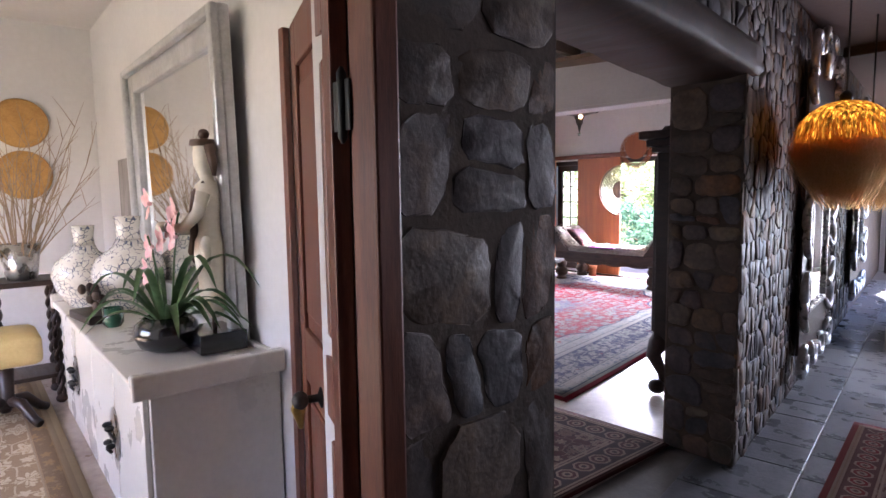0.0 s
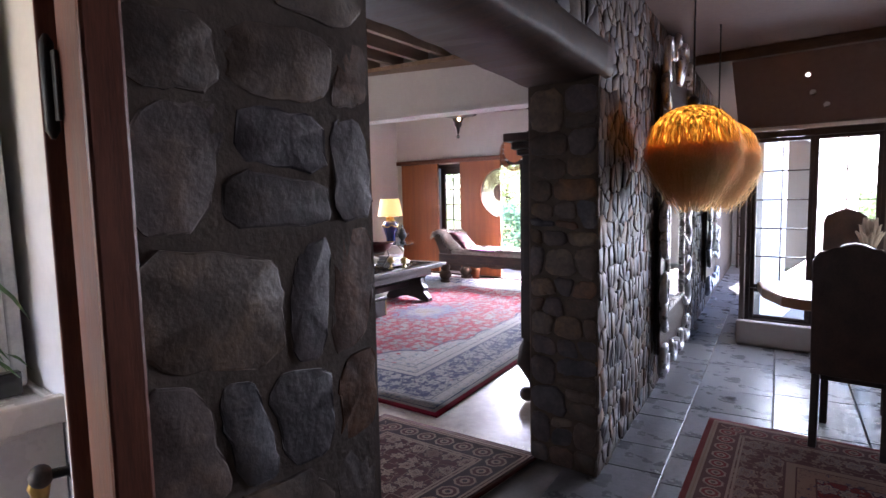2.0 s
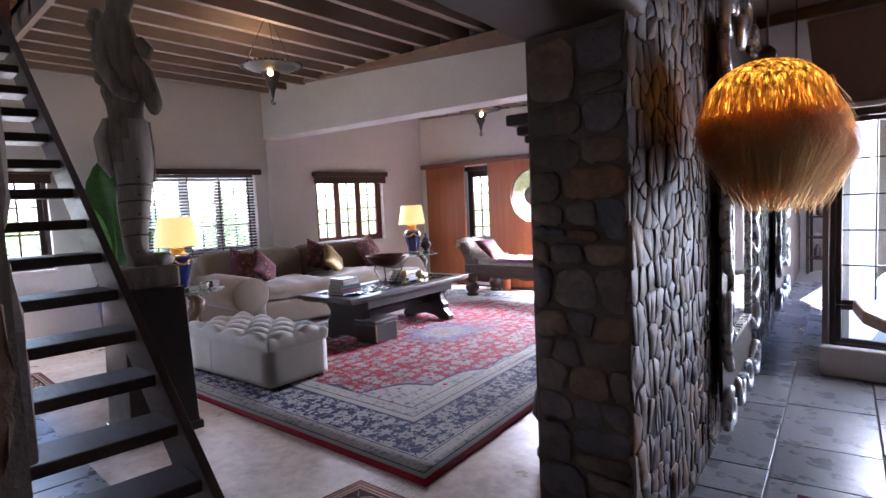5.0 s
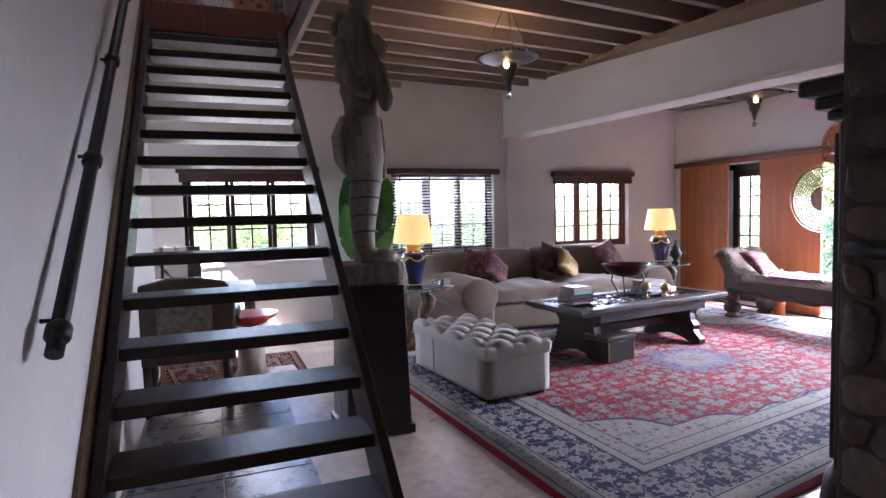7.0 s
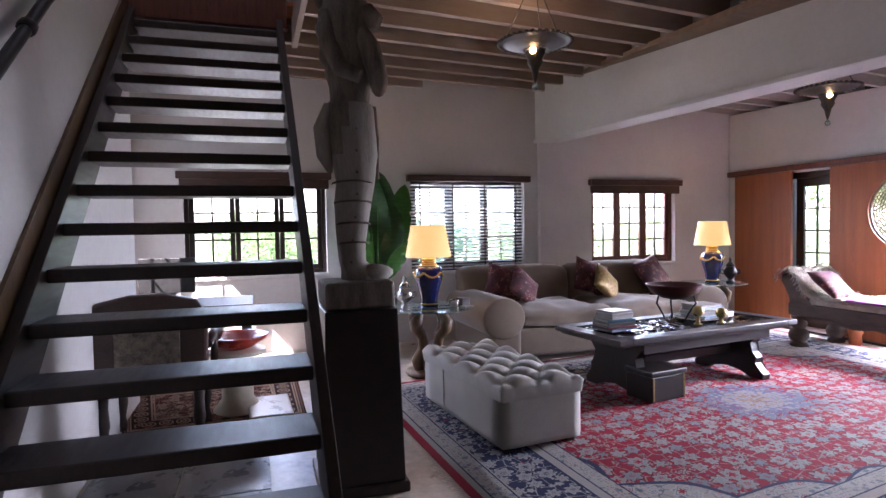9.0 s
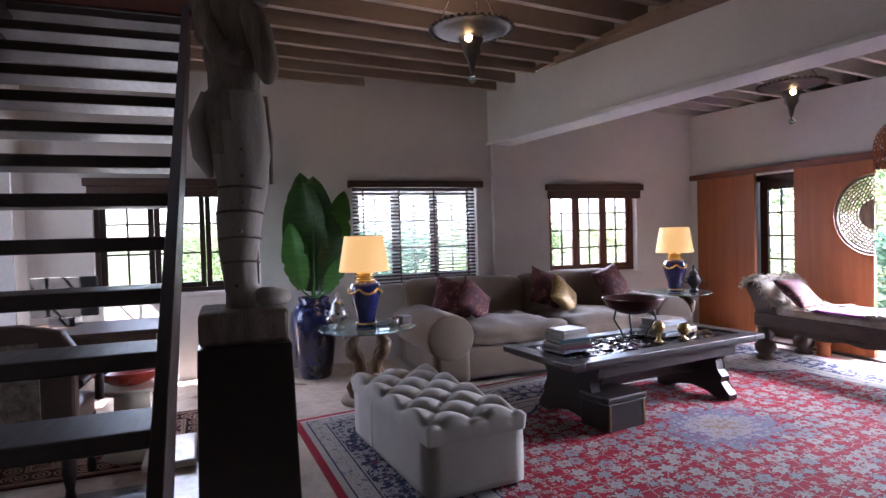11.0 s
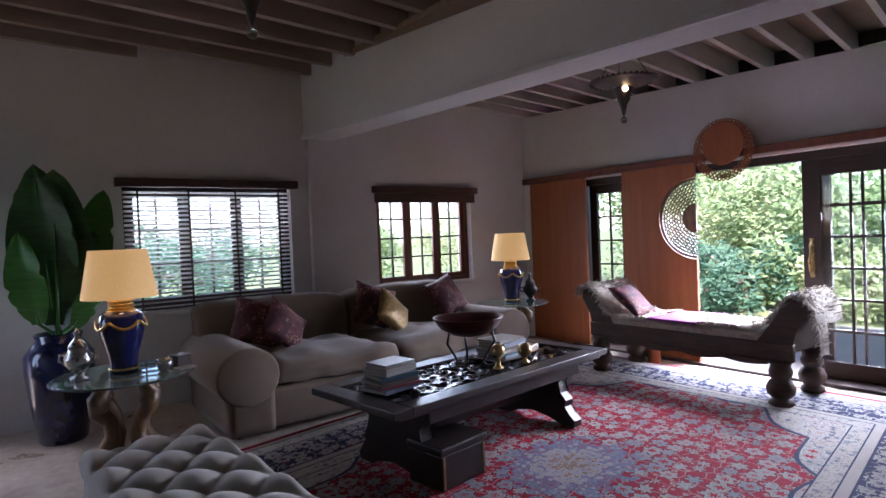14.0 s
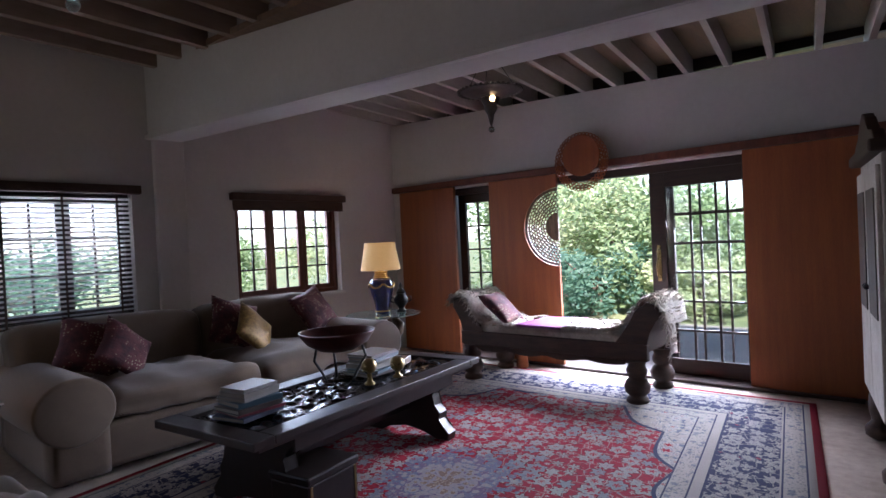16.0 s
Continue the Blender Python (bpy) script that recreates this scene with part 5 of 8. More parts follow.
rnd = random.Random(9)
for cx, cy, n, w, l in ((0.0, -0.74, 7, 0.24, 0.3), (-0.02, 0.34, 6, 0.27, 0.34)):
    z = TH + 0.004
    for k in range(n):
        h = rnd.uniform(0.016, 0.034)
        s = 1 - 0.035 * k
        names = ("navy", "cream", "teal", "red", "slate", "ivory", "brown")
        q = 5 if k == n - 1 else (k * 3 + n) % 7
        book(CT @ pose(cx + rnd.uniform(-0.012, 0.012), cy + rnd.uniform(-0.012, 0.012), z, 0, 0, 180 + rnd.uniform(-9, 9)), w * s, l * s, h, book_mats[q], names[q] + " hardback book in a stack on the table")
        z += h + 0.0008
root = thing("metal_bowl", "wide dark red metal bowl on curled iron legs", "bowl", CT @ pose(-0.02, -0.02, TH + 0.004))
bm = bmesh.new()
lathe(bm, [(0.03, 0.205), (0.12, 0.225), (0.2, 0.27), (0.245, 0.335), (0.25, 0.345), (0.24, 0.345), (0.195, 0.283), (0.115, 0.24), (0.02, 0.22)], 40)
part("dish", bm, surface("oxblood_metal", (0.05, 0.012, 0.012), (0.11, 0.03, 0.025), 5, 40, 0.35, 0.5), root)
for k in range(3):
    a = 2 * math.pi * k / 3 + 0.4
    bm = bmesh.new()
    tube(bm, [(r * math.cos(a), r * math.sin(a), z) for r, z in ((0.17, 0.25), (0.19, 0.18), (0.13, 0.09), (0.1, 0.03), (0.13, 0.008), (0.17, 0.012), (0.18, 0.035))], 0.009, 6)
    part("leg", bm, black_iron, root)
for x, y, h in ((0.2, 0.03, 0.13), (0.24, 0.27, 0.1)):
    root = thing("brass_finial", "polished brass ball on a turned foot", "ornament", CT @ pose(x, y, TH + 0.004), "brass balls")
    bm = bmesh.new()
    lathe(bm, [(0.035, 0), (0.036, 0.01), (0.018, 0.02), (0.016, h - 0.06), (0.024, h - 0.05)], 20)
    part("foot", bm, brass, root)
    bm = bmesh.new()
    ball(bm, (0, 0, h - 0.01), 0.05, 0.05, 0.05, 24)
    part("ball", bm, brass, root)
bm = bmesh.new()
box(bm, -0.05, 0.05, -0.07, 0.07, 0, 0.05, 0.006)
one_mesh("trinket_box", bm, root_wood, "small brown wooden box on the table", "box", CT @ pose(0.0, 0.62, TH + 0.004, 0, 0, 15))
root = thing("small_chest", "small black studded wooden chest on the rug", "chest", CT @ pose(0.28, -0.55, 0.002, 0, 0, 2))
sub_box("body", root, black_lacquer, (-0.14, 0.14, -0.19, 0.19, 0.0, 0.2), 0.008)
sub_box("lid", root, black_lacquer, (-0.15, 0.15, -0.2, 0.2, 0.202, 0.25), 0.012)
for y in (-0.17, 0.17):
    sub_box("metal_strap", root, brass, (0.1405, 0.144, y - 0.008, y + 0.008, 0.01, 0.195), 0.001)

# side tables with lamps


def side_table(m, r, h):
    root = thing("side_table", "round glass side table on a carved root-wood base", "side table", m, "glass side tables")
    bm = bmesh.new()
    lathe(bm, [(r - 0.006, h - 0.014), (r, h - 0.01), (r, h - 0.004), (r - 0.006, h)], 56)
    t = part("tabletop", bm, table_glass, root, "thick greenish glass disc")
    bm = bmesh.new()
    lathe(bm, [(0.24, 0.0), (0.25, 0.02), (0.23, 0.05), (0.15, 0.07)], 28)
    part("plinth", bm, root_wood, root)
    for k in range(4):
        a = math.pi / 2 * k + 0.5
        bm = bmesh.new()
        pts = [(0.13, 0.05), (0.17, 0.15), (0.10, 0.27), (0.12, 0.38), (0.20, 0.46), (0.21, 0.54), (0.15, 0.6), (0.17, h - 0.016)]
        tube(bm, [(q * math.cos(a + 0.5 * z), q * math.sin(a + 0.5 * z), z) for q, z in pts], [0.05, 0.06, 0.05, 0.045, 0.055, 0.06, 0.04, 0.03], 10)
        ball(bm, (0.19 * math.cos(a + 0.25), 0.19 * math.sin(a + 0.25), 0.5), 0.075, 0.055, 0.065, 12)
        part("carved_leg", bm, root_wood, root)
    return root


m, nt, b = node_mat("table_glass", 0.03)
b.inputs["Base Color"].default_value = (0.55, 0.72, 0.68, 1)
b.inputs["Transmission Weight"].default_value, b.inputs["IOR"].default_value = 0.9, 1.45
table_glass = m


def table_lamp(m):
    root = thing("table_lamp", "cobalt and gilt porcelain jar lamp with lit cream shade", "table lamp", m, "pair of table lamps")
    bm = bmesh.new()
    lathe(bm, [(0.085, 0.0), (0.09, 0.02), (0.082, 0.05), (0.09, 0.12), (0.125, 0.24), (0.14, 0.32), (0.128, 0.38), (0.09, 0.405)], 32)
    part("jar", bm, cobalt, root)
    for z, r in ((0.03, 0.091), (0.405, 0.088), (0.425, 0.078), (0.445, 0.074), (0.465, 0.075)):
        bm = bmesh.new()
        lathe(bm, [(r - 0.012, z - 0.01), (r, z - 0.005), (r, z + 0.005), (r - 0.012, z + 0.01)], 28)
        part("gilt_band", bm, gold, root)
    for k in range(5):
        a = 2 * math.pi * k / 5
        bm = bmesh.new()
        tube(bm, [(0.145 * math.cos(a + t * 0.6), 0.145 * math.sin(a + t * 0.6), 0.34 - 0.045 * (1 - t * t)) for t in np.linspace(-1, 1, 9)], 0.01, 6)
        part("gilt_swag", bm, gold, root)
    bm = bmesh.new()
    lathe(bm, [(0.03, 0.46), (0.03, 0.5), (0.008, 0.51), (0.008, 0.68)], 14)
    part("stem", bm, brass, root)
    bm = bmesh.new()
    lathe(bm, [(0.225, 0.49), (0.17, 0.8), (0.168, 0.8), (0.223, 0.49)], 48, cap=False)
    part("shade", bm, shade_cloth, root, "lit cream drum shade")
    bm = bmesh.new()
    ball(bm, (0, 0, 0.64), 0.03, 0.03, 0.045, 12)
    part("bulb", bm, bulb_glass, root)
    return root


T1, T2 = (-6.33, 3.8), (-7.02, 7.88)
for (x, y) in (T1, T2):
    side_table(pose(x, y, 0.0, 0, 0, 30 * x), 0.42, 0.66)
table_lamp(pose(T1[0] - 0.02, T1[1] + 0.0, 0.662))
table_lamp(pose(T2[0], T2[1], 0.662))
bulb("lamp_light", (T1[0] - 0.02, T1[1], 1.35), 0.5)
bulb("lamp_light", (T2[0], T2[1], 1.35), 0.5)


def urn(m, s, material, label):
    root = thing("lidded_urn", label, "urn", m)
    bm = bmesh.new()
    lathe(bm, [(r * s, z * s) for r, z in ((0.05, 0), (0.055, 0.015), (0.03, 0.03), (0.035, 0.05), (0.075, 0.1), (0.08, 0.14), (0.055, 0.18), (0.05, 0.2))], 24)
    part("body", bm, material, root)
    bm = bmesh.new()
    lathe(bm, [(r * s, z * s) for r, z in ((0.055, 0.202), (0.05, 0.22), (0.025, 0.25), (0.012, 0.27), (0.02, 0.285), (0.01, 0.31), (0.003, 0.32))], 20)
    part("lid", bm, material, root)
    for k in (1, -1):
        bm = bmesh.new()
        tube(bm, [(k * r * s, 0, z * s) for r, z in ((0.075, 0.15), (0.11, 0.16), (0.115, 0.12), (0.08, 0.1))], 0.008 * s, 6)
        part("handle", bm, material, root)


urn(pose(T1[0] + 0.0, T1[1] - 0.25, 0.662, 0, 0, 60), 1.0, silver, "tarnished silver lidded urn on glass table")
urn(pose(T2[0] + 0.1, T2[1] + 0.2, 0.662, 0, 0, 60), 1.05, black_iron, "dark metal lidded urn on glass table")
root = thing("cup_and_tray", "pewter cup and folded card on a small tray", "tableware", pose(T1[0] + 0.1, T1[1] + 0.22, 0.662, 0, 0, 20))
bm = bmesh.new()
lathe(bm, [(0.03, 0), (0.045, 0.02), (0.05, 0.07), (0.046, 0.07), (0.04, 0.025), (0.0, 0.012)], 20, cap=False)
part("cup", bm, silver, root)
sub_box("box", root, dark_wood, (-0.05, 0.05, 0.06, 0.16, 0, 0.08), 0.005)
sub_box("card", root, paper, (0.06, 0.14, 0.02, 0.14, 0, 0.012), 0.002)
bm = bmesh.new()
box(bm, -0.05, 0.05, -0.04, 0.04, 0, 0.2, 0.006)
one_mesh("black_box", bm, black_lacquer, "small black box standing behind the lamp", "box", pose(T2[0] - 0.17, T2[1] + 0.22, 0.662, 0, 0, 30))

# large plant in a navy pot
PX, PY = -7.45, 3.5
root = thing("potted_plant", "strelitzia with broad dark leaves in a tall navy glazed pot", "plant", pose(PX, PY, 0))
bm = bmesh.new()
lathe(bm, [(0.15, 0.0), (0.165, 0.02), (0.2, 0.25), (0.235, 0.55), (0.235, 0.68), (0.18, 0.76), (0.15, 0.79), (0.165, 0.83), (0.155, 0.84), (0.135, 0.8), (0.13, 0.76)], 40)
part("pot", bm, navy_clay, root)


def broad_leaf(bm, base, tip, width, droop, facing, tears=0.0, seed=0):
    """A long paddle leaf with a raised midrib and a wavy edge."""
    rnd = random.Random(seed)
    base, tip = Vector(base), Vector(tip)
    axis = tip - base
    side = axis.cross(Vector(facing)).normalized()
    up = side.cross(axis).normalized()
    n, m = 22, 4
    rows = []
    for i in range(n + 1):
        t = i / n
        w = width / 2 * (math.sin(math.pi * min(1, t * 0.93 + 0.07)) ** 0.65)
        c = base + axis * t + up * (droop * math.sin(math.pi * t))
        row = []
        for k in range(-m, m + 1):
            s = k / m
            tear = rnd.uniform(0.8, 1.0) if abs(k) == m and tears and rnd.random() < tears else 1.0
            p = c + side * (s * w * tear) + up * (-0.18 * w * (1 - abs(s)) + 0.04 * width * math.sin(9 * t + 2 * s) * abs(s))
            row.append(bm.verts.new(p))
        rows.append(row)
    for a, b in zip(rows, rows[1:]):
        for k in range(2 * m):
            bm.faces.new((a[k], a[k + 1], b[k + 1], b[k])).smooth = True


# some leaves take the lighter green that stands for sun on them
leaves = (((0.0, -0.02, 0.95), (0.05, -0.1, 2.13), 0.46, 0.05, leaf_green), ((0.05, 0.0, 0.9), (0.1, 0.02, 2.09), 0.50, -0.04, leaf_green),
          ((0.02, -0.12, 0.92), (0.05, -0.22, 1.62), 0.26, 0.08, leaf_sunlit), ((0.0, 0.13, 0.95), (-0.02, 0.36, 1.95), 0.34, 0.06, leaf_sunlit),
          ((0.06, 0.12, 0.95), (0.1, 0.26, 1.62), 0.26, 0.06, leaf_green), ((0.1, 0.1, 0.88), (0.24, 0.34, 1.3), 0.18, 0.05, leaf_sunlit))
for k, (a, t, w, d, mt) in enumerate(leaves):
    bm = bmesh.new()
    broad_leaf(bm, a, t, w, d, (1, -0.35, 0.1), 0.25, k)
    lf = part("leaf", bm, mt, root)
    bm = bmesh.new()
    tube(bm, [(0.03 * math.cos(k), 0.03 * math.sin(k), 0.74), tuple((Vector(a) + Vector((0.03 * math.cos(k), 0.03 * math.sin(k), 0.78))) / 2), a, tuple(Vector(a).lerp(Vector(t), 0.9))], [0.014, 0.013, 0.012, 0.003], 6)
    part("stalk", bm, leaf_sunlit, root)

# ceiling lanterns


def lantern(m, drop):
    root = thing("ceiling_lantern", "pierced silver plate lantern with glass drop on chains", "pendant lamp", m, "ceiling lanterns")
    bm = bmesh.new()
    lathe(bm, [(0.27, 0.0), (0.275, 0.008), (0.22, -0.015), (0.14, -0.035), (0.09, -0.05), (0.085, -0.045), (0.14, -0.028), (0.22, -0.006)], 48, cap=False)
    for k in range(36):
        a = 2 * math.pi * k / 36
        ball(bm, (0.278 * math.cos(a), 0.278 * math.sin(a), 0.006), 0.016, 0.016, 0.014, 8)
    part("plate", bm, pewter, root, "pierced scalloped metal plate")
    bm = bmesh.new()
    lathe(bm, [(0.075, -0.05), (0.08, -0.075), (0.055, -0.12), (0.06, -0.15), (0.03, -0.2), (0.018, -0.26), (0.006, -0.3)], 24)
    part("cup", bm, pewter, root, "dark metal tapering cup")
    bm = bmesh.new()
    ball(bm, (0.0, 0, -0.33), 0.028, 0.028, 0.028, 16)
    part("glass_ball", bm, table_glass, root, "clear glass ball drop")
    bm = bmesh.new()
    ball(bm, (0.055, -0.045, -0.072), 0.026, 0.026, 0.026, 12)
    part("bulb", bm, bulb_glass, root)
    for k in range(3):
        a = 2 * math.pi * k / 3 + 0.3
        bm = bmesh.new()
        tube(bm, [(0.24 * math.cos(a), 0.24 * math.sin(a), 0.0), (0.0, 0.0, drop)], 0.004, 5)
        part("chain", bm, black_iron, root)
    bm = bmesh.new()
    lathe(bm, [(0.06, drop - 0.02), (0.055, drop + 0.003), (0.02, drop + 0.006)], 20)
    part("ceiling_rose", bm, cream_paint, root)


lantern(pose(-4.95, 4.27, 2.84), 0.517)
lantern(pose(-5.2, 7.6, 2.74), 0.405)
bulb("lantern_light", (-4.9, 4.2, 2.93), 0.7, size=0.05)
bulb("lantern_light", (-5.15, 7.55, 2.83), 0.02, size=0.05)

# ---- staircase ----
RISE, RUN, SZ, SXX = 0.208, 0.249, 0.862, -3.39     # tread four stands at SXX, SZ
YL, YR = 1.25, 2.46
root = thing("staircase", "steep open dark wooden staircase with thick treads", "staircase")
tread_mesh = None
for k in range(1, 16):
    z, x = SZ + (k - 4) * RISE, SXX - (k - 4) * RUN
    if tread_mesh is None:
        bm = bmesh.new()
        box(bm, -0.27, 0.02, YL + 0.052, YR - 0.052, -0.062, 0.0, 0.008)
        tread_mesh = mesh_of("tread", bm, dark_wood)
    o = new("tread", tread_mesh)
    o.parent = root
    o.location = (x, 0, z)
x0, z0 = SXX + 3.0 * RUN + 0.03 + 0.26, 0.0
x1, z1 = SXX - 11.4 * RUN, SZ + 11.4 * RISE
s = RISE / RUN
for ya in (YL + 0.002, YR - 0.05):
    bm = bmesh.new()
    zb = lambda x: SZ + (SXX - x) * s
    slab(bm, [(SXX + 0.02 + (SZ + 0.03) / s, 0.0), (x1, zb(x1) + 0.07), (x1 - 0.05, zb(x1) - 0.2), (SXX - 0.2 + (SZ - 0.2) / s + 0.02, 0.0)], 0.048, "y", ya, 0.004)
    part("stringer", bm, dark_wood, root)
# wall rail
root = thing("handrail", "jointed black iron handrail on wall brackets", "handrail")
bm = bmesh.new()
ra, rb = Vector((-2.28, 1.29, 1.08)), Vector((-5.6, 1.29, 1.08 + 3.32 * 0.81))
tube(bm, [ra.lerp(rb, k / 12) for k in range(13)], 0.026, 12)
part("rail", bm, black_iron, root)
for k in range(5):
    p = ra.lerp(rb, 0.02 + k * 0.22)
    d = (rb - ra).normalized()
    bm = bmesh.new()
    tube(bm, [p - d * 0.035, p - d * 0.02, p + d * 0.02, p + d * 0.035], [0.028, 0.038, 0.038, 0.028], 12)
    part("collar", bm, black_iron, root)
    bm = bmesh.new()
    q = p + d * 0.12
    tube(bm, [q, q + Vector((0, -0.02, -0.05)), (q.x, 1.222, q.z - 0.05)], 0.008, 6)
    part("bracket", bm, black_iron, root)
bm = bmesh.new()
slab(bm, [(-2.55, 0.0), (-2.35, 0.0), (-2.25, 0.10), (-6.3, 0.10 + 4.05 * s), (-6.3, 4.05 * s - 0.07), (-2.62, 0.02)], 0.018, "y", 1.2215)
structure("skirting_stair", bm, root_wood, "brown wooden skirting rising beside the stairs", "skirting")

# statue on its plinth
root = thing("plinth", "tall tapered dark-stained wooden plinth", "plinth", pose(-4.17, 2.72, 0))
bm = bmesh.new()
vs = box(bm, -0.22, 0.22, -0.2, 0.2, 0.06, 1.0, 0.006)
for v in bm.verts:
    f = 1.1 - 0.12 * v.co.z
    v.co.x *= f
    v.co.y *= f
part("shaft", bm, black_lacquer, root)
sub_box("base", root, black_lacquer, (-0.26, 0.26, -0.24, 0.24, 0.0, 0.058), 0.01)
sub_box("top_block", root, grey_wood, (-0.19, 0.19, -0.19, 0.19, 1.002, 1.15), 0.02, "grey weathered wooden block")


def carved_figure(rings, seg, materials, label, m, extras=(), pick=None, rough=0.10):
    """One carved mesh; pick(centre of a face) names the paint on it, each extra carries its own."""
    bm = bmesh.new()
    prev = None
    for z, cx, cy, rx, ry in rings:
        ring = []
        for k in range(seg):
            a = 2 * math.pi * k / seg
            q = 1 + rough * noise.noise(Vector((math.cos(a) * 2, math.sin(a) * 2, z * 7)))
            ring.append(bm.verts.new((cx + rx * q * math.cos(a), cy + ry * q * math.sin(a), z)))
        if prev:
            for k in range(seg):
                bm.faces.new((prev[k], prev[(k + 1) % seg], ring[(k + 1) % seg], ring[k])).smooth = True
        else:
            bm.faces.new(ring[::-1])
        prev = ring
    bm.faces.new(prev)
    if pick:
        for f in bm.faces:
            f.material_index = pick(f.calc_center_median())
    for kind, paint, *args in extras:
        old = set(bm.faces)
        if kind == "tube":
            tube(bm, *args)
        elif kind == "box":
            box(bm, *args)
        else:
            ball(bm, *args)
        for f in set(bm.faces) - old:
            f.material_index = paint
    return one_mesh("statue", bm, materials, label, "statue", m)


pale_wood = surface("scrubbed_statue_wood", (0.20, 0.175, 0.145), (0.42, 0.385, 0.33), 4, 50, 0.85, relief=0.6, dist=0.006, stretch=(4, 4, 0.7))
dark_band = surface("faded_umber_paint", (0.07, 0.05, 0.038), (0.15, 0.115, 0.09), 8, 60, 0.85, relief=0.4)
fig = [("tube", 1, [(0.02, 0.02, 1.42), (0.09, 0.10, 1.28), (0.12, 0.13, 1.16), (0.13, 0.14, 1.07)], [0.07, 0.065, 0.055, 0.05], 12),
       ("ball", 1, (0.13, 0.14, 1.10), 0.06, 0.05, 0.09, 14),
       ("tube", 1, [(0.06, 0.09, 1.50), (0.1, 0.13, 1.44), (0.1, 0.12, 1.38)], [0.05, 0.05, 0.03], 10),
       ("tube", 1, [(0.0, -0.11, 1.48), (0.05, -0.12, 1.3), (0.1, -0.06, 1.16), (0.13, 0.04, 1.12)], [0.06, 0.055, 0.05, 0.04], 12),
       ("tube", 0, [(0.02, -0.12, 0.98), (0.0, -0.165, 0.85), (0.0, -0.15, 0.7), (0.0, -0.12, 0.6)], [0.03, 0.045, 0.045, 0.012], 10),
       ("tube", 1, [(0.02, 0.13, 0.98), (0.01, 0.15, 0.8), (0.0, 0.15, 0.57)], [0.014, 0.012, 0.009], 8),
       ("ball", 0, (0.05, 0.1, 0.035), 0.1, 0.12, 0.05, 14),
       ("tube", 2, [(0.0, 0.02, 1.93), (0.0, 0.02, 2.02)], [0.05, 0.035], 10)]
fig += [("ball", 1, (-0.02 + 0.03 * math.sin(k), -0.125 + 0.02 * math.sin(k * 2.1), 1.26 + 0.065 * k), 0.06, 0.045, 0.055, 10) for k in range(7)]
fig += [("ball", 2, (0.096 - 0.02 * (z < 0.35), 0.015 - 0.05 * (z < 0.5) * (0.5 - z) * 2, z), 0.012, 0.009, 0.009, 8) for z in (0.1, 0.22, 0.35, 0.48, 0.6, 0.72, 0.84)]
fig += [("tube", 2, [(0.015 + rx * math.cos(a), 0.0 + ry * math.sin(a), z + 0.012 * math.cos(a)) for a in np.linspace(-1.5, 1.6, 12)], 0.006, 6) for z, rx, ry in ((0.2, 0.078, 0.082), (0.31, 0.083, 0.092), (0.43, 0.09, 0.104), (0.54, 0.098, 0.112))]
carved_figure([(0.0, 0.03, 0.03, 0.11, 0.10), (0.05, 0.03, 0.03, 0.10, 0.10), (0.1, 0.0, -0.005, 0.075, 0.075), (0.2, 0.0, -0.01, 0.075, 0.08), (0.31, 0.0, -0.005, 0.08, 0.092), (0.43, 0.0, 0.0, 0.088, 0.104),
               (0.55, 0.0, 0.02, 0.096, 0.112), (0.7, 0.0, 0.015, 0.10, 0.132), (0.85, 0.0, 0.005, 0.105, 0.136), (0.95, 0.0, 0.0, 0.11, 0.135), (0.985, 0.0, 0.0, 0.11, 0.128), (1.0, 0.0, 0.0, 0.095, 0.11),
               (1.08, 0.0, 0.0, 0.105, 0.12), (1.16, 0.0, 0.0, 0.115, 0.13), (1.25, 0.0, 0.0, 0.11, 0.125), (1.38, 0.0, 0.0, 0.115, 0.13), (1.5, 0.0, -0.01, 0.11, 0.135), (1.6, 0.0, -0.02, 0.10, 0.12), (1.66, 0.0, -0.01, 0.075, 0.08),
               (1.7, 0.01, 0.01, 0.08, 0.075), (1.78, 0.02, 0.02, 0.095, 0.085), (1.86, 0.01, 0.02, 0.09, 0.08), (1.93, 0.0, 0.02, 0.06, 0.055), (1.95, 0.0, 0.02, 0.02, 0.02)],
              32, [pale_wood, grey_wood, dark_band], "tall weathered carved wooden temple figure in banded robe", pose(-4.2, 2.72, 1.152, 0, 0, 0), fig,
              lambda c: 1 if c.z > 0.985 or (c.z > 0.72 and c.y < -0.02 - (0.98 - c.z) * 0.2) else 0, 0.13)

# ---- daybed ----
root = thing("daybed", "dark carved wooden daybed with scrolled ends and fleece", "daybed", pose(-5.05, 8.38, 0.006, 0, 0, 0))
DL, DW = 1.0, 0.33
bm = bmesh.new()
for y in (-DW, DW - 0.06):
    box(bm, -DL + 0.02, DL - 0.02, y, y + 0.06, 0.36, 0.5, 0.01)
box(bm, -DL + 0.05, DL - 0.05, -DW + 0.06, DW - 0.06, 0.42, 0.47)
part("rail_frame", bm, old_wood, root)
bm = bmesh.new()
out = [(-0.8, 0.36), (0.8, 0.36)] + [(x, 0.33 - 0.035 * abs(math.sin(x * 7.5)) * (1 - abs(x) * 0.5)) for x in np.linspace(0.78, -0.78, 28)]
slab(bm, out, 0.03, "y", -DW + 0.012)
part("carved_apron", bm, old_wood, root, "scalloped carved apron")
leg_mesh = None
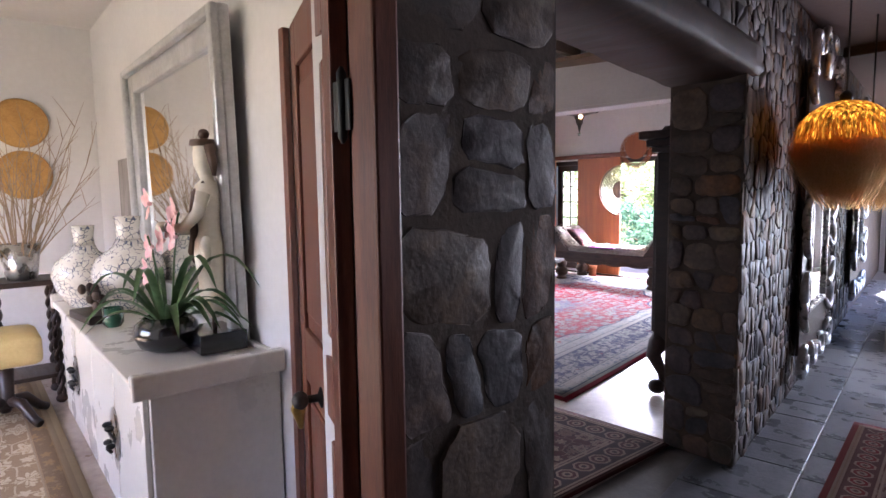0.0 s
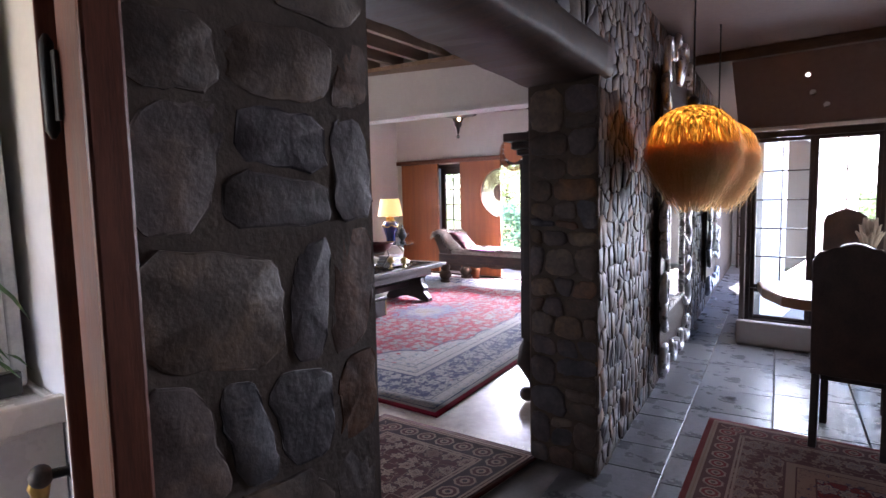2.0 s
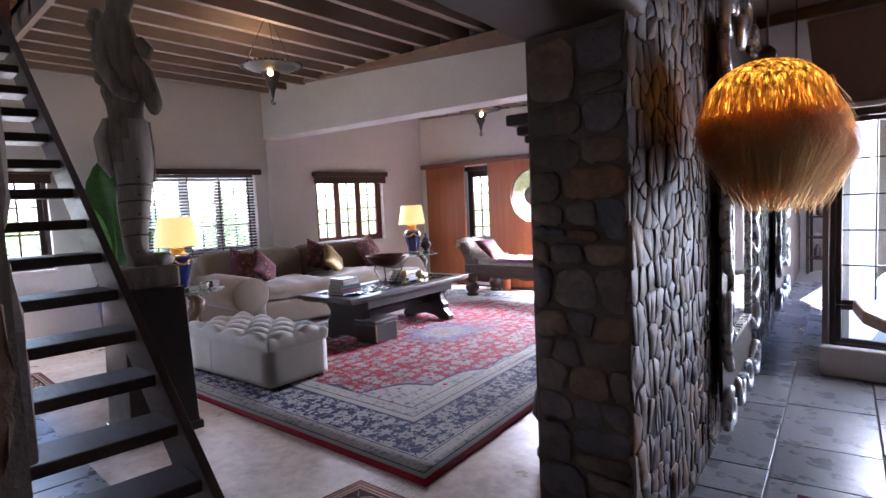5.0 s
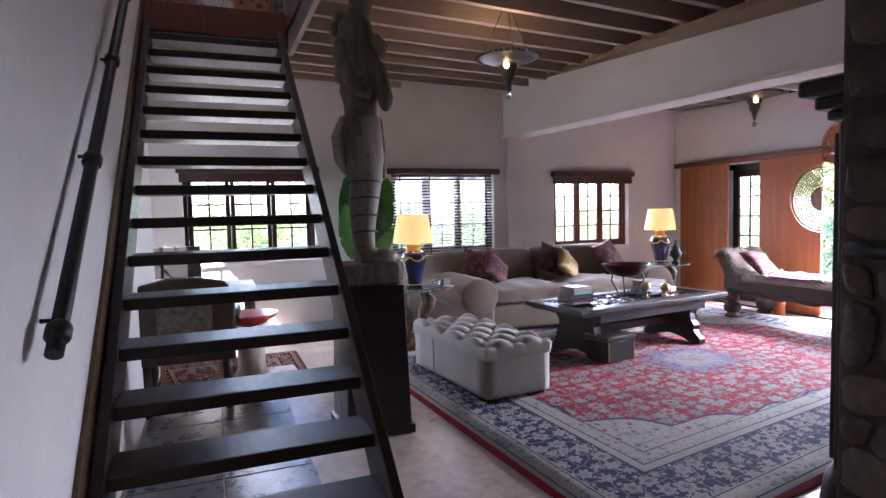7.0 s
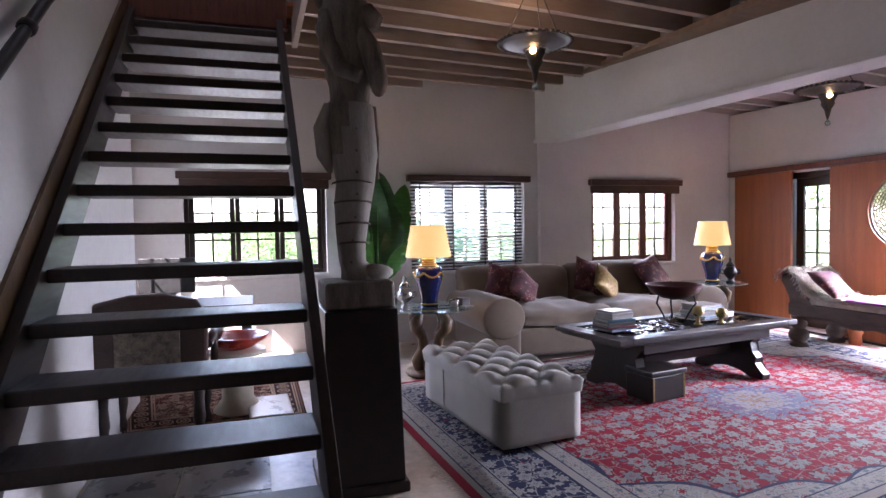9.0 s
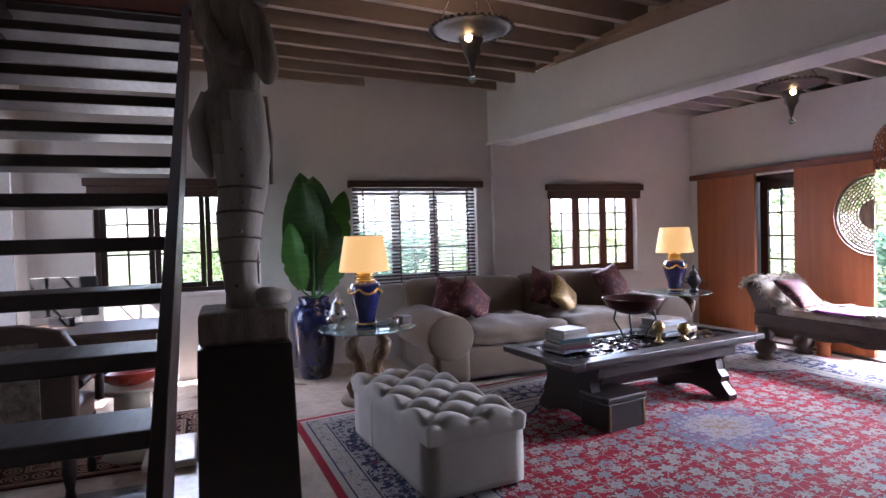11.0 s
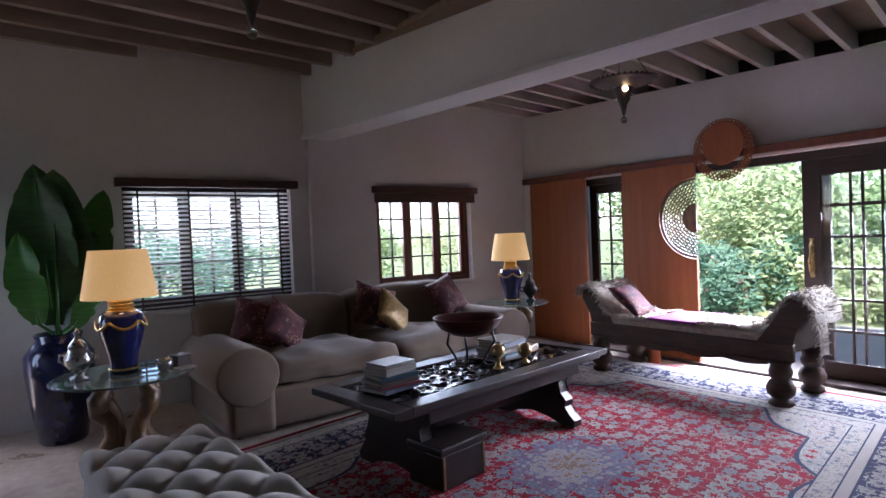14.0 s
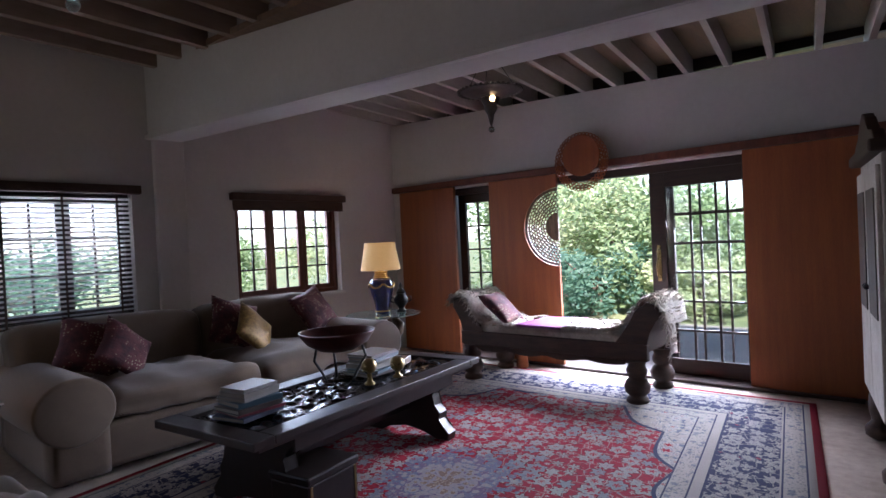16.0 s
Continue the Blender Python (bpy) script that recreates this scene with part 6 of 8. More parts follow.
for x in (-0.87, 0.87):
    for y in (-0.29, 0.29):
        if leg_mesh is None:
            bm = bmesh.new()
            lathe(bm, [(0.075, 0.0), (0.095, 0.02), (0.085, 0.05), (0.06, 0.06), (0.1, 0.1), (0.108, 0.15), (0.085, 0.2), (0.06, 0.215), (0.082, 0.24), (0.088, 0.28), (0.07, 0.32), (0.085, 0.36)], 20)
            leg_mesh = mesh_of("leg", bm, old_wood)
        o = new("leg", leg_mesh)
        o.parent = root
        o.location = (x, y, 0)
for s in (-1, 1):
    bm = bmesh.new()
    prof = [(s * 0.62, 0.44), (s * 0.72, 0.5), (s * 0.82, 0.66), (s * 0.88, 0.78), (s * 0.98, 0.85), (s * 1.08, 0.82), (s * 1.1, 0.74), (s * 1.04, 0.7), (s * 1.0, 0.6), (s * 0.96, 0.44)]
    slab(bm, prof, 2 * DW - 0.04, "y", -DW + 0.02, 0.015)
    part("scrolled_end", bm, old_wood, root)


def drape(name, parent, path, y0, y1, thick, material, label, ruffle=0.012, seed=0, shag=0):
    """A cloth laid along a side-on path of (x, z), with a ragged surface."""
    bm = bmesh.new()
    P = []
    for (a, b), (c, d) in zip(path, path[1:]):
        for t in np.linspace(0, 1, 6, endpoint=False):
            P.append((a + (c - a) * t, b + (d - b) * t))
    P.append(path[-1])
    n = 14
    rows, und = [], []
    for i, (x, z) in enumerate(P):
        r, r2 = [], []
        for j in range(n + 1):
            y = y0 + (y1 - y0) * j / n
            q = Vector((x * 9, y * 9, seed))
            e = ruffle * (noise.noise(q) + 0.5 * noise.noise(q * 3))
            yy = y + (0.02 * noise.noise(Vector((x * 14, y, seed))) if j in (0, n) else 0)
            r.append(bm.verts.new((x + e * 0.4, yy, z + thick + e)))
            r2.append(bm.verts.new((x, yy, z + 0.002)))
        rows.append(r)
        und.append(r2)
    for k in range(len(P) - 1):
        for j in range(n):
            bm.faces.new((rows[k][j], rows[k + 1][j], rows[k + 1][j + 1], rows[k][j + 1])).smooth = True
        bm.faces.new((rows[k][0], und[k][0], und[k + 1][0], rows[k + 1][0]))
        bm.faces.new((rows[k][n], rows[k + 1][n], und[k + 1][n], und[k][n]))
    rnd = random.Random(seed)
    for _ in range(shag):
        i, j = rnd.randrange(len(P)), rnd.choice((0, 0, 0, n, *range(n + 1)))
        c = rows[i][j].co.copy()
        d = Vector((rnd.gauss(0, 0.5), rnd.gauss(0, 0.5) + (-0.8 if j == 0 else 0), rnd.uniform(-1.1, 0.3) if j in (0, n) else rnd.uniform(0.1, 0.5))).normalized()
        L, w = rnd.uniform(0.03, 0.075), Vector((rnd.gauss(0, 1), rnd.gauss(0, 1), rnd.gauss(0, 1))).normalized() * 0.006
        mid_, tip_ = c + d * L * 0.5, c + d * L + Vector((0, 0, -0.35 * L))
        vs = [bm.verts.new(q) for q in (c - w, c + w, mid_ + w * 0.8, mid_ - w * 0.8, tip_)]
        bm.faces.new((vs[0], vs[1], vs[2], vs[3]))
        bm.faces.new((vs[3], vs[2], vs[4]))
    return part(name, bm, material, parent, label) if parent else one_mesh(name, bm, material, label, "throw")


bm = bmesh.new()
pad(bm, -0.82, 0.82, -DW + 0.04, DW - 0.04, 0.47, 0.56, 0.02, 8, 0.5)
part("mattress", bm, fleece, root, "thin cream mattress")
DB = pose(-5.05, 8.38, 0.006)
fl = drape("fleece_throw", None, [(-1.12, 0.74), (-1.08, 0.84), (-0.98, 0.87), (-0.87, 0.8), (-0.78, 0.64), (-0.68, 0.57), (-0.3, 0.575)], -DW - 0.02, DW - 0.03, 0.03, fleece, "shaggy cream fleece throw over the daybed end", 0.025, 1, 1000)
fl.matrix_basis = DB
fl2 = drape("fleece_throw", None, [(0.2, 0.575), (0.6, 0.575), (0.72, 0.6), (0.84, 0.74), (0.93, 0.85), (1.02, 0.87), (1.1, 0.8), (1.13, 0.62)], -DW + 0.06, DW - 0.1, 0.03, fleece, "shaggy cream fleece throw hanging over the daybed end", 0.025, 2, 1000)
drape("hanging_corner", fl2, [(1.07, 0.83), (1.14, 0.76), (1.17, 0.6), (1.175, 0.42)], -DW + 0.0, -DW + 0.16, 0.02, fleece, "tasselled corner hanging down", 0.015, 5, 160)
fl2.matrix_basis = DB
pw = drape("purple_blanket", None, [(-0.3, 0.58), (0.2, 0.58)], -DW - 0.015, DW - 0.05, 0.022, purple_wool, "folded purple woollen blanket on the daybed", 0.008, 3)
pw.matrix_basis = DB
pillow("cushion", 0.42, 0.15, kilim, "wine-red patterned cushion leaning on the daybed", pose(-5.62, 8.22, 0.74, 0, 42, 8))
bm = bmesh.new()
lathe(bm, [(0.05, 0), (0.07, 0.02), (0.06, 0.12), (0.075, 0.14), (0.075, 0.2)], 18)
one_mesh("wooden_stump", bm, teak, "small orange wooden block under the daybed", "block", pose(-5.75, 8.75, 0))

# ---- armoire against the stone wall ----
root = thing("armoire", "tall dark mahogany armoire on cabriole legs", "armoire", pose(-1.79, 3.93, 0, 0, 0, TURN) @ pose(0.32, 0.74, 0))
AW = 0.74
sub_box("carcass", root, dark_wood, (-0.29, 0.215, -AW, AW, 0.42, 1.78), 0.01)
for z0, z1, e in ((1.78, 1.82, 0.03), (1.82, 1.87, 0.06), (1.87, 1.93, 0.1)):
    sub_box("cornice", root, dark_wood, (-0.29 - e, 0.215, -AW - e, AW + e, z0 + 0.001, z1), 0.012)
bm = bmesh.new()
half = [(AW - 0.05, 1.932), (AW - 0.15, 1.98), (0.35, 1.99), (0.2, 2.06), (0.0, 2.1)]
slab(bm, half + [(-a, b) for a, b in half[-2::-1]], 0.04, "x", -0.29, 0.006)
part("pediment", bm, dark_wood, root)
for k in (0, 1):
    y0 = -AW + 0.03 + k * (AW - 0.03)
    d = sub_box("door", root, dark_wood, (-0.318, -0.2915, y0, y0 + AW - 0.035, 0.47, 1.74), 0.006)
    sub_box("door_panel", d, dark_wood, (-0.33, -0.319, y0 + 0.1, y0 + AW - 0.14, 0.6, 1.62), 0.01)
    bm = bmesh.new()
    ball(bm, (-0.335, y0 + (AW - 0.06 if k == 0 else 0.03), 1.1), 0.016, 0.016, 0.016, 10)
    part("knob", bm, brass, d)
for sx, sy in ((-1, -1), (-1, 1), (1, -1), (1, 1)):
    bm = bmesh.new()
    x, y = 0.24 * sx if sx < 0 else 0.12, (AW - 0.07) * sy
    tube(bm, [(x, y, 0.45), (x + 0.03 * sx, y + 0.03 * sy, 0.38), (x + 0.05 * sx, y + 0.05 * sy, 0.3), (x + 0.0 * sx, y, 0.16), (x + 0.0 * sx, y, 0.09), (x + 0.03 * sx, y + 0.03 * sy, 0.05)], [0.07, 0.07, 0.055, 0.035, 0.03, 0.035], 10)
    ball(bm, (x + 0.03 * sx, y + 0.03 * sy, 0.06), 0.065, 0.065, 0.055, 14)
    part("cabriole_leg", bm, dark_wood, root)
sub_box("stretcher", root, dark_wood, (-0.22, 0.1, -AW + 0.06, -AW + 0.09, 0.14, 0.17), 0.005)

# pale cupboard near the garden wall
root = thing("painted_cupboard", "tall scraped white wooden cupboard with carved crest", "cupboard", pose(-2.27, 7.72, 0, 0, 0, TURN))
sub_box("carcass", root, whitewood, (-0.26, 0.2, -0.5, 0.5, 0.3, 1.8), 0.01)
for k in (0, 1):
    d = sub_box("door", root, whitewood, (-0.285, -0.2615, -0.48 + 0.485 * k, -0.005 + 0.485 * k, 0.36, 1.74), 0.006)
    sub_box("door_panel", d, old_wood, (-0.292, -0.286, -0.42 + 0.485 * k, -0.065 + 0.485 * k, 0.9, 1.62), 0.004)
    bm = bmesh.new()
    ball(bm, (-0.3, -0.03 + 0.06 * k, 1.05), 0.018, 0.018, 0.018, 10)
    part("knob", bm, black_iron, d)
sub_box("cornice", root, old_wood, (-0.32, 0.2, -0.56, 0.56, 1.801, 1.87), 0.015)
bm = bmesh.new()
half = [(0.5, 1.872), (0.42, 1.93), (0.25, 1.95), (0.12, 2.04), (0.0, 2.08)]
slab(bm, half + [(-a, b) for a, b in half[-2::-1]], 0.06, "x", -0.29, 0.008)
part("carved_crest", bm, old_wood, root)
for sy in (-1, 1):
    for sx in (-0.22, 0.14):
        bm = bmesh.new()
        lathe(bm, [(0.03, 0.0), (0.075, 0.03), (0.08, 0.08), (0.04, 0.13), (0.055, 0.2), (0.05, 0.302)], 16, (sx, 0.42 * sy))
        part("bun_foot", bm, old_wood, root)
bm = bmesh.new()
vs = pad(bm, -0.02, 0.02, -0.06, 0.06, 0.0, 0.3, 0, 6, 0.5)
bm.normal_update()
wrinkle(vs, 0.015, 14)
one_mesh("hanging_cloth", bm, fleece, "white tasselled cloth hanging from cupboard door", "cloth", pose(-2.55, 7.98, 0.74))

# ---- dining room ----


def pendant(m, cable):
    root = thing("grass_pendant", "round amber raffia fringe pendant lamp, lit inside", "pendant lamp", m, "raffia pendants")
    rnd = random.Random(17)
    bm = bmesh.new()
    lathe(bm, [(0.02, 0.2), (0.09, 0.185), (0.155, 0.14), (0.195, 0.07), (0.205, 0.0)], 28, cap=False)
    part("dome", bm, raffia_lit, root, "glowing woven raffia dome")
    for name, mat, n, r0, z0, ln, spread in (("upper_fringe", raffia_lit, 900, 0.06, 0.195, 0.30, 1.0), ("lower_fringe", raffia, 3200, 0.2, 0.06, 0.34, 0.55)):
        bm = bmesh.new()
        for k in range(n):
            a = rnd.uniform(0, 2 * math.pi)
            f = rnd.random()
            t0 = f * 0.75
            rr = lambda t: 0.015 + 0.2 * math.sin(min(1.0, t) * math.pi / 2)
            zz = lambda t: 0.2 - 0.2 * (1 - math.cos(min(1.0, t) * math.pi / 2))
            pts = []
            if name == "upper_fringe":
                for t in (t0, t0 + 0.17, t0 + 0.34):
                    pts.append((rr(t) + 0.012 * rnd.random(), zz(t) + 0.008))
            else:
                r, z = rnd.uniform(0.12, 0.215), rnd.uniform(-0.02, 0.12)
                L = rnd.uniform(0.55, 1.0) * ln
                sway = rnd.uniform(-0.2, 0.10)
                pts = [(r, z), (r + 0.05 + sway * 0.12, z - L * 0.4), (r * (0.62 + sway * 1.9), z - L)]
            w = 0.0035 if name == "upper_fringe" else 0.0022
            da = rnd.uniform(-0.12, 0.12)
            L0 = [bm.verts.new((r * math.cos(a + da * i) - w * math.sin(a), r * math.sin(a + da * i) + w * math.cos(a), z)) for i, (r, z) in enumerate(pts)]
            L1 = [bm.verts.new((r * math.cos(a + da * i) + w * math.sin(a), r * math.sin(a + da * i) - w * math.cos(a), z)) for i, (r, z) in enumerate(pts)]
            for i in range(len(pts) - 1):
                bm.faces.new((L0[i], L1[i], L1[i + 1], L0[i + 1])).smooth = True
        part(name, bm, mat, root)
    bm = bmesh.new()
    tube(bm, [(0, 0, 0.2), (0, 0, cable)], 0.005, 6)
    part("cable", bm, black_iron, root)
    bm = bmesh.new()
    lathe(bm, [(0.03, 0.19), (0.03, 0.24), (0.012, 0.26)], 14)
    part("cap", bm, black_iron, root)
    bm = bmesh.new()
    lathe(bm, [(0.05, cable - 0.03), (0.05, cable)], 16)
    part("ceiling_rose", bm, black_iron, root)
    bm = bmesh.new()
    ball(bm, (0, 0, 0.06), 0.045, 0.045, 0.06, 14)
    part("bulb", bm, bulb_glass, root)
    return root


p0 = pendant(pose(-0.65, 4.05, 1.775) @ Matrix.Scale(1.12, 4), 0.865)
copy_thing(p0, pose(-0.82, 5.25, 1.775, 0, 0, 70) @ Matrix.Scale(1.12, 4))
for x, y, z in ((-0.65, 4.05, 1.84), (-0.82, 5.25, 1.84)):
    bulb("pendant_light", (x, y, z), 0.8, (1.0, 0.5, 0.12), 0.05)


def carved_mirror(y0, y1, z0, z1, inset, big=1.0):
    root = thing("carved_mirror", "tall mirror in an ornate silver scrollwork frame", "mirror", pose(XF + 0.045, Y2, 0, 0, 0, TURN), "carved mirrors")
    sub_box("backing", root, dark_wood, (0.0, 0.02, y0 + 0.06, y1 - 0.06, z0 + 0.1, z1 - 0.15), 0.004)
    sub_box("mirror_glass", root, mirror_glass, (0.021, 0.026, y0 + inset, y1 - inset, z0 + inset + 0.12, z1 - inset - 0.28))
    bm = bmesh.new()
    a, b, c, d = y0 + inset - 0.03, y1 - inset + 0.03, z0 + inset + 0.09, z1 - inset - 0.25
    for q in ((a, a + 0.035, c, d), (b - 0.035, b, c, d), (a + 0.035, b - 0.035, c, c + 0.035), (a + 0.035, b - 0.035, d - 0.035, d)):
        box(bm, 0.022, 0.05, *q, 0.006)
    part("inner_moulding", bm, silver, root)
    rnd = random.Random(31)
    def scroll(y, z, r, turn, start):
        bm = bmesh.new()
        pts, rad = [], []
        for k in range(15):
            t = k / 14
            a = start + turn * t * 4.6
            q = r * big * (1 - 0.72 * t)
            pts.append((0.035 + 0.018 * math.sin(t * 3), y + q * math.cos(a), z + q * math.sin(a)))
            rad.append(big * 0.02 * (1 - 0.55 * t) + 0.004)
        tube(bm, pts, rad, 7)
        ball(bm, pts[-1], 0.016, 0.02, 0.02, 8)
        part("scroll", bm, carved_silver, root)
    n = int((z1 - z0) / (0.17 * big))
    for k in range(n):
        z = z0 + 0.1 + k * (z1 - z0 - 0.2) / (n - 1)
        for s, y in ((1, y0 + inset * 0.42), (-1, y1 - inset * 0.42)):
            scroll(y, z + rnd.uniform(-0.01, 0.01), 0.095, s * (1 if k % 2 else -1), math.pi / 2 * (1 if k % 2 else -1) + rnd.uniform(-0.3, 0.3))
    m = 4
    for k in range(m):
        y = y0 + 0.1 + k * (y1 - y0 - 0.2) / (m - 1)
        h = 0.18 * math.sin(math.pi * (k + 0.5) / m)
        scroll(y, z1 - 0.16 + h, 0.105, 1 if k < m / 2 else -1, 0.0 if k < m / 2 else math.pi)
        scroll(y, z0 + 0.08, 0.09, -1 if k < m / 2 else 1, 0.0 if k < m / 2 else math.pi)
    for k in range(7):
        bm = bmesh.new()
        t = k / 6
        pts = [(0.04, (y0 + y1) / 2 + (t - 0.5) * 0.06, z1 - 0.2), (0.06, (y0 + y1) / 2 + (t - 0.5) * 0.25, z1 - 0.05), (0.05, (y0 + y1) / 2 + (t - 0.5) * 0.34, z1 + 0.12 - abs(t - 0.5) * 0.2)]
        tube(bm, pts, [0.02, 0.026, 0.008], 7)
        part("crest_leaf", bm, carved_silver, root)


carved_silver = surface("silvered_carving", (0.30, 0.30, 0.30), (0.78, 0.79, 0.80), 14, 60, 0.3, 0.6, relief=0.4)
carved_mirror(1.4, 2.75, 0.2, 2.55, 0.3, 1.5)
carved_mirror(4.5, 5.7, 0.3, 2.4, 0.28, 1.4)


def dining_chair(m):
    root = thing("dining_chair", "high-backed dark leather dining chair on wooden legs", "chair", m, "dining chairs")
    bm = bmesh.new()
    vs = pad(bm, -0.24, 0.24, -0.23, 0.24, 0.41, 0.5, 0.015, 8, 0.5)
    part("seat", bm, leather, root)
    bm = bmesh.new()
    out = [(-0.23, 0.4), (0.23, 0.4), (0.235, 1.0), (0.2, 1.05), (0.12, 1.06), (0.06, 1.09), (0.0, 1.1), (-0.06, 1.09), (-0.12, 1.06), (-0.2, 1.05), (-0.235, 1.0)]
    slab(bm, out, 0.075, "y", -0.29, 0.012)
    for v in bm.verts:
        v.co.y -= max(0.0, v.co.z - 0.45) * 0.09
    part("backrest", bm, leather, root)
    for x in (-0.2, 0.2):
        for y, lean in ((-0.24, -0.05), (0.19, 0.0)):
            bm = bmesh.new()
            vs = box(bm, x - 0.024, x + 0.024, y - 0.024, y + 0.024, 0.0, 0.42, 0.004)
            for v in bm.verts:
                v.co.y += lean * (0.42 - v.co.z) / 0.42
            part("leg", bm, dark_wood, root)
    bm = bmesh.new()
    box(bm, -0.22, 0.22, -0.22, 0.22, 0.36, 0.415, 0.004)
    part("seat_frame", bm, dark_wood, root)
    return root


c0 = dining_chair(pose(0.14, 4.6, 0) @ Matrix.Diagonal((0.84, 1.0, 1.1, 1)))
copy_thing(c0, pose(0.84, 4.62, 0, 0, 0, 4) @ Matrix.Diagonal((0.84, 1.0, 1.1, 1)))
copy_thing(c0, pose(1.55, 4.64, 0, 0, 0, -3) @ Matrix.Diagonal((0.84, 1.0, 1.1, 1)))
copy_thing(c0, pose(-0.1, 6.25, 0, 0, 0, 180) @ Matrix.Diagonal((0.84, 1.0, 1.1, 1)))
copy_thing(c0, pose(0.58, 6.25, 0, 0, 0, 176) @ Matrix.Diagonal((0.84, 1.0, 1.1, 1)))
root = thing("dining_table", "heavy live-edge brown wooden dining table", "dining table", pose(0, 0, 0))
bm = bmesh.new()
rnd = random.Random(8)
edge = [(-0.6, 5.64), (-0.5, 5.3), (-0.32, 5.0), (-0.2, 4.93)] + [(x, 4.96 + rnd.uniform(-0.02, 0.02)) for x in np.linspace(0.1, 2.5, 9)] + [(2.6, 5.3), (2.6, 5.7)] + [(x, 5.9 + rnd.uniform(-0.02, 0.02)) for x in np.linspace(2.4, -0.3, 9)] + [(-0.45, 5.75)]
slab(bm, edge, 0.075, "z", 0.69, 0.012)
part("tabletop", bm, surface("honey_plank", (0.16, 0.075, 0.03), (0.34, 0.18, 0.085), 3, 30, 0.32, relief=0.25, stretch=(0.6, 6, 6)), root)
for x in (0.25, 2.1):
    sub_box("leg", root, dark_wood, (x, x + 0.12, 5.12, 5.74, 0.0, 0.688), 0.01)
sub_box("stretcher", root, dark_wood, (0.37, 2.1, 5.38, 5.48, 0.2, 0.32), 0.01)


def pineapple(m, material, label):
    root = thing("ceramic_pineapple", label, "ornament", m, "pineapples")
    bm = bmesh.new()
    lathe(bm, [(0.06, 0), (0.085, 0.02), (0.105, 0.1), (0.1, 0.18), (0.07, 0.25), (0.03, 0.265)], 24)
    for j in range(8):
        for k in range(11):
            a = 2 * math.pi * (k + 0.5 * (j % 2)) / 11
            z = 0.03 + 0.029 * j
            r = 0.1 * math.sin(math.pi * min(1, 0.22 + 0.7 * z / 0.27)) + 0.003
            ball(bm, (r * math.cos(a), r * math.sin(a), z), 0.017, 0.017, 0.014, 6)
    part("fruit", bm, material, root)
    bm = bmesh.new()
    for j in range(3):
        for k in range(9):
            a = 2 * math.pi * (k + 0.4 * j) / 9
            r = 0.075 - 0.02 * j
            b0 = Vector((0.02 * math.cos(a), 0.02 * math.sin(a), 0.26 + 0.015 * j))
            t = Vector((r * math.cos(a), r * math.sin(a), 0.36 + 0.04 * j))
            tube(bm, [b0, b0.lerp(t, 0.5) + Vector((0, 0, 0.02)), t], [0.012, 0.014, 0.002], 5)
    part("crown", bm, material, root)


pineapple(pose(0.13, 5.5, 0.767) @ Matrix.Scale(1.2, 4), cream_paint, "cream ceramic pineapple on the dining table")
pineapple(pose(0.38, 5.34, 0.767) @ Matrix.Scale(1.26, 4), cream_paint, "larger cream ceramic pineapple on the dining table")
for k in range(3):
    bm = bmesh.new()
    for s in (-1, 1):
        n = 6
        rows = []
        for i in range(n + 1):
            t = i / n
            rows.append([bm.verts.new((s * 0.09 * t, y * (1 - t * 0.5), 0.19 * (1 - t) + 0.012 * math.sin(9 * t + y * 30))) for y in np.linspace(-0.09, 0.09, 6)])
        for a, b in zip(rows, rows[1:]):
            for i in range(5):
                bm.faces.new((a[i], a[i + 1], b[i + 1], b[i])).smooth = True
    one_mesh("napkin", bm, cream_paint, "folded white linen napkin standing on table", "napkin", pose(0.85 + 0.55 * k, 5.14, 0.768, 0, 0, 30 * k), "napkins")
rug("dining_rug", [(-0.38, 2.75), (2.5, 2.95), (2.35, 4.62), (-0.62, 4.42)], dining_rug_mat, "faded red and brown tribal rug under the chair", 0.01)
for k, (x, y) in enumerate(((-0.41, 6.44), (-0.38, 6.52), (-0.28, 6.58), (0.22, 6.575), (0.1, 3.6))):
    root = thing("downlight", "small round recessed downlight in the dining ceiling", "ceiling light", pose(x, y, 2.75) if y < 6 else pose(x, y - 0.002, 2.748 - (y - 6.3) * 1.825, -61, 0, 0), "downlights")
    bm = bmesh.new()
    lathe(bm, [(0.026, 0.0), (0.026, -0.006), (0.016, -0.008), (0.016, 0.0)], 20)
    part("ring", bm, silver, root)
    bm = bmesh.new()
    lathe(bm, [(0.014, -0.0085), (0.01, -0.010)], 16)
    part("lens", bm, spot_glass if k in (0, 3) else silver, root)
# ---- room beyond the mahogany door ----
WY = 1.078
root = tagged(new("door_3"), "panelled mahogany door standing open with iron hinges", "door", kind="structure")
bm = bmesh.new()
box(bm, -0.75, -0.64, 0.815, 0.886, 0.0, 2.14, 0.008)
box(bm, -1.02, -0.84, -0.37, -0.28, 0.0, 2.14, 0.008)
box(bm, -1.02, -0.84, -0.28, 0.75, 2.1, 2.19, 0.008)
part("door_frame", bm, red_wood, root)
leaf = new("leaf")
leaf.parent = root
leaf.matrix_basis = pose(-0.815, 0.828, 0.0, 0, 0, 163) @ Matrix.Diagonal((0.85, 1.15, 1, 1))
bm = bmesh.new()
for x0, x1, z0, z1 in ((0.0, 0.1, 0.01, 2.08), (0.62, 0.72, 0.01, 2.08), (0.1, 0.62, 0.01, 0.2), (0.1, 0.62, 0.88, 1.06), (0.1, 0.62, 1.93, 2.08), ):
    box(bm, x0, x1, -0.02, 0.02, z0, z1, 0.004)
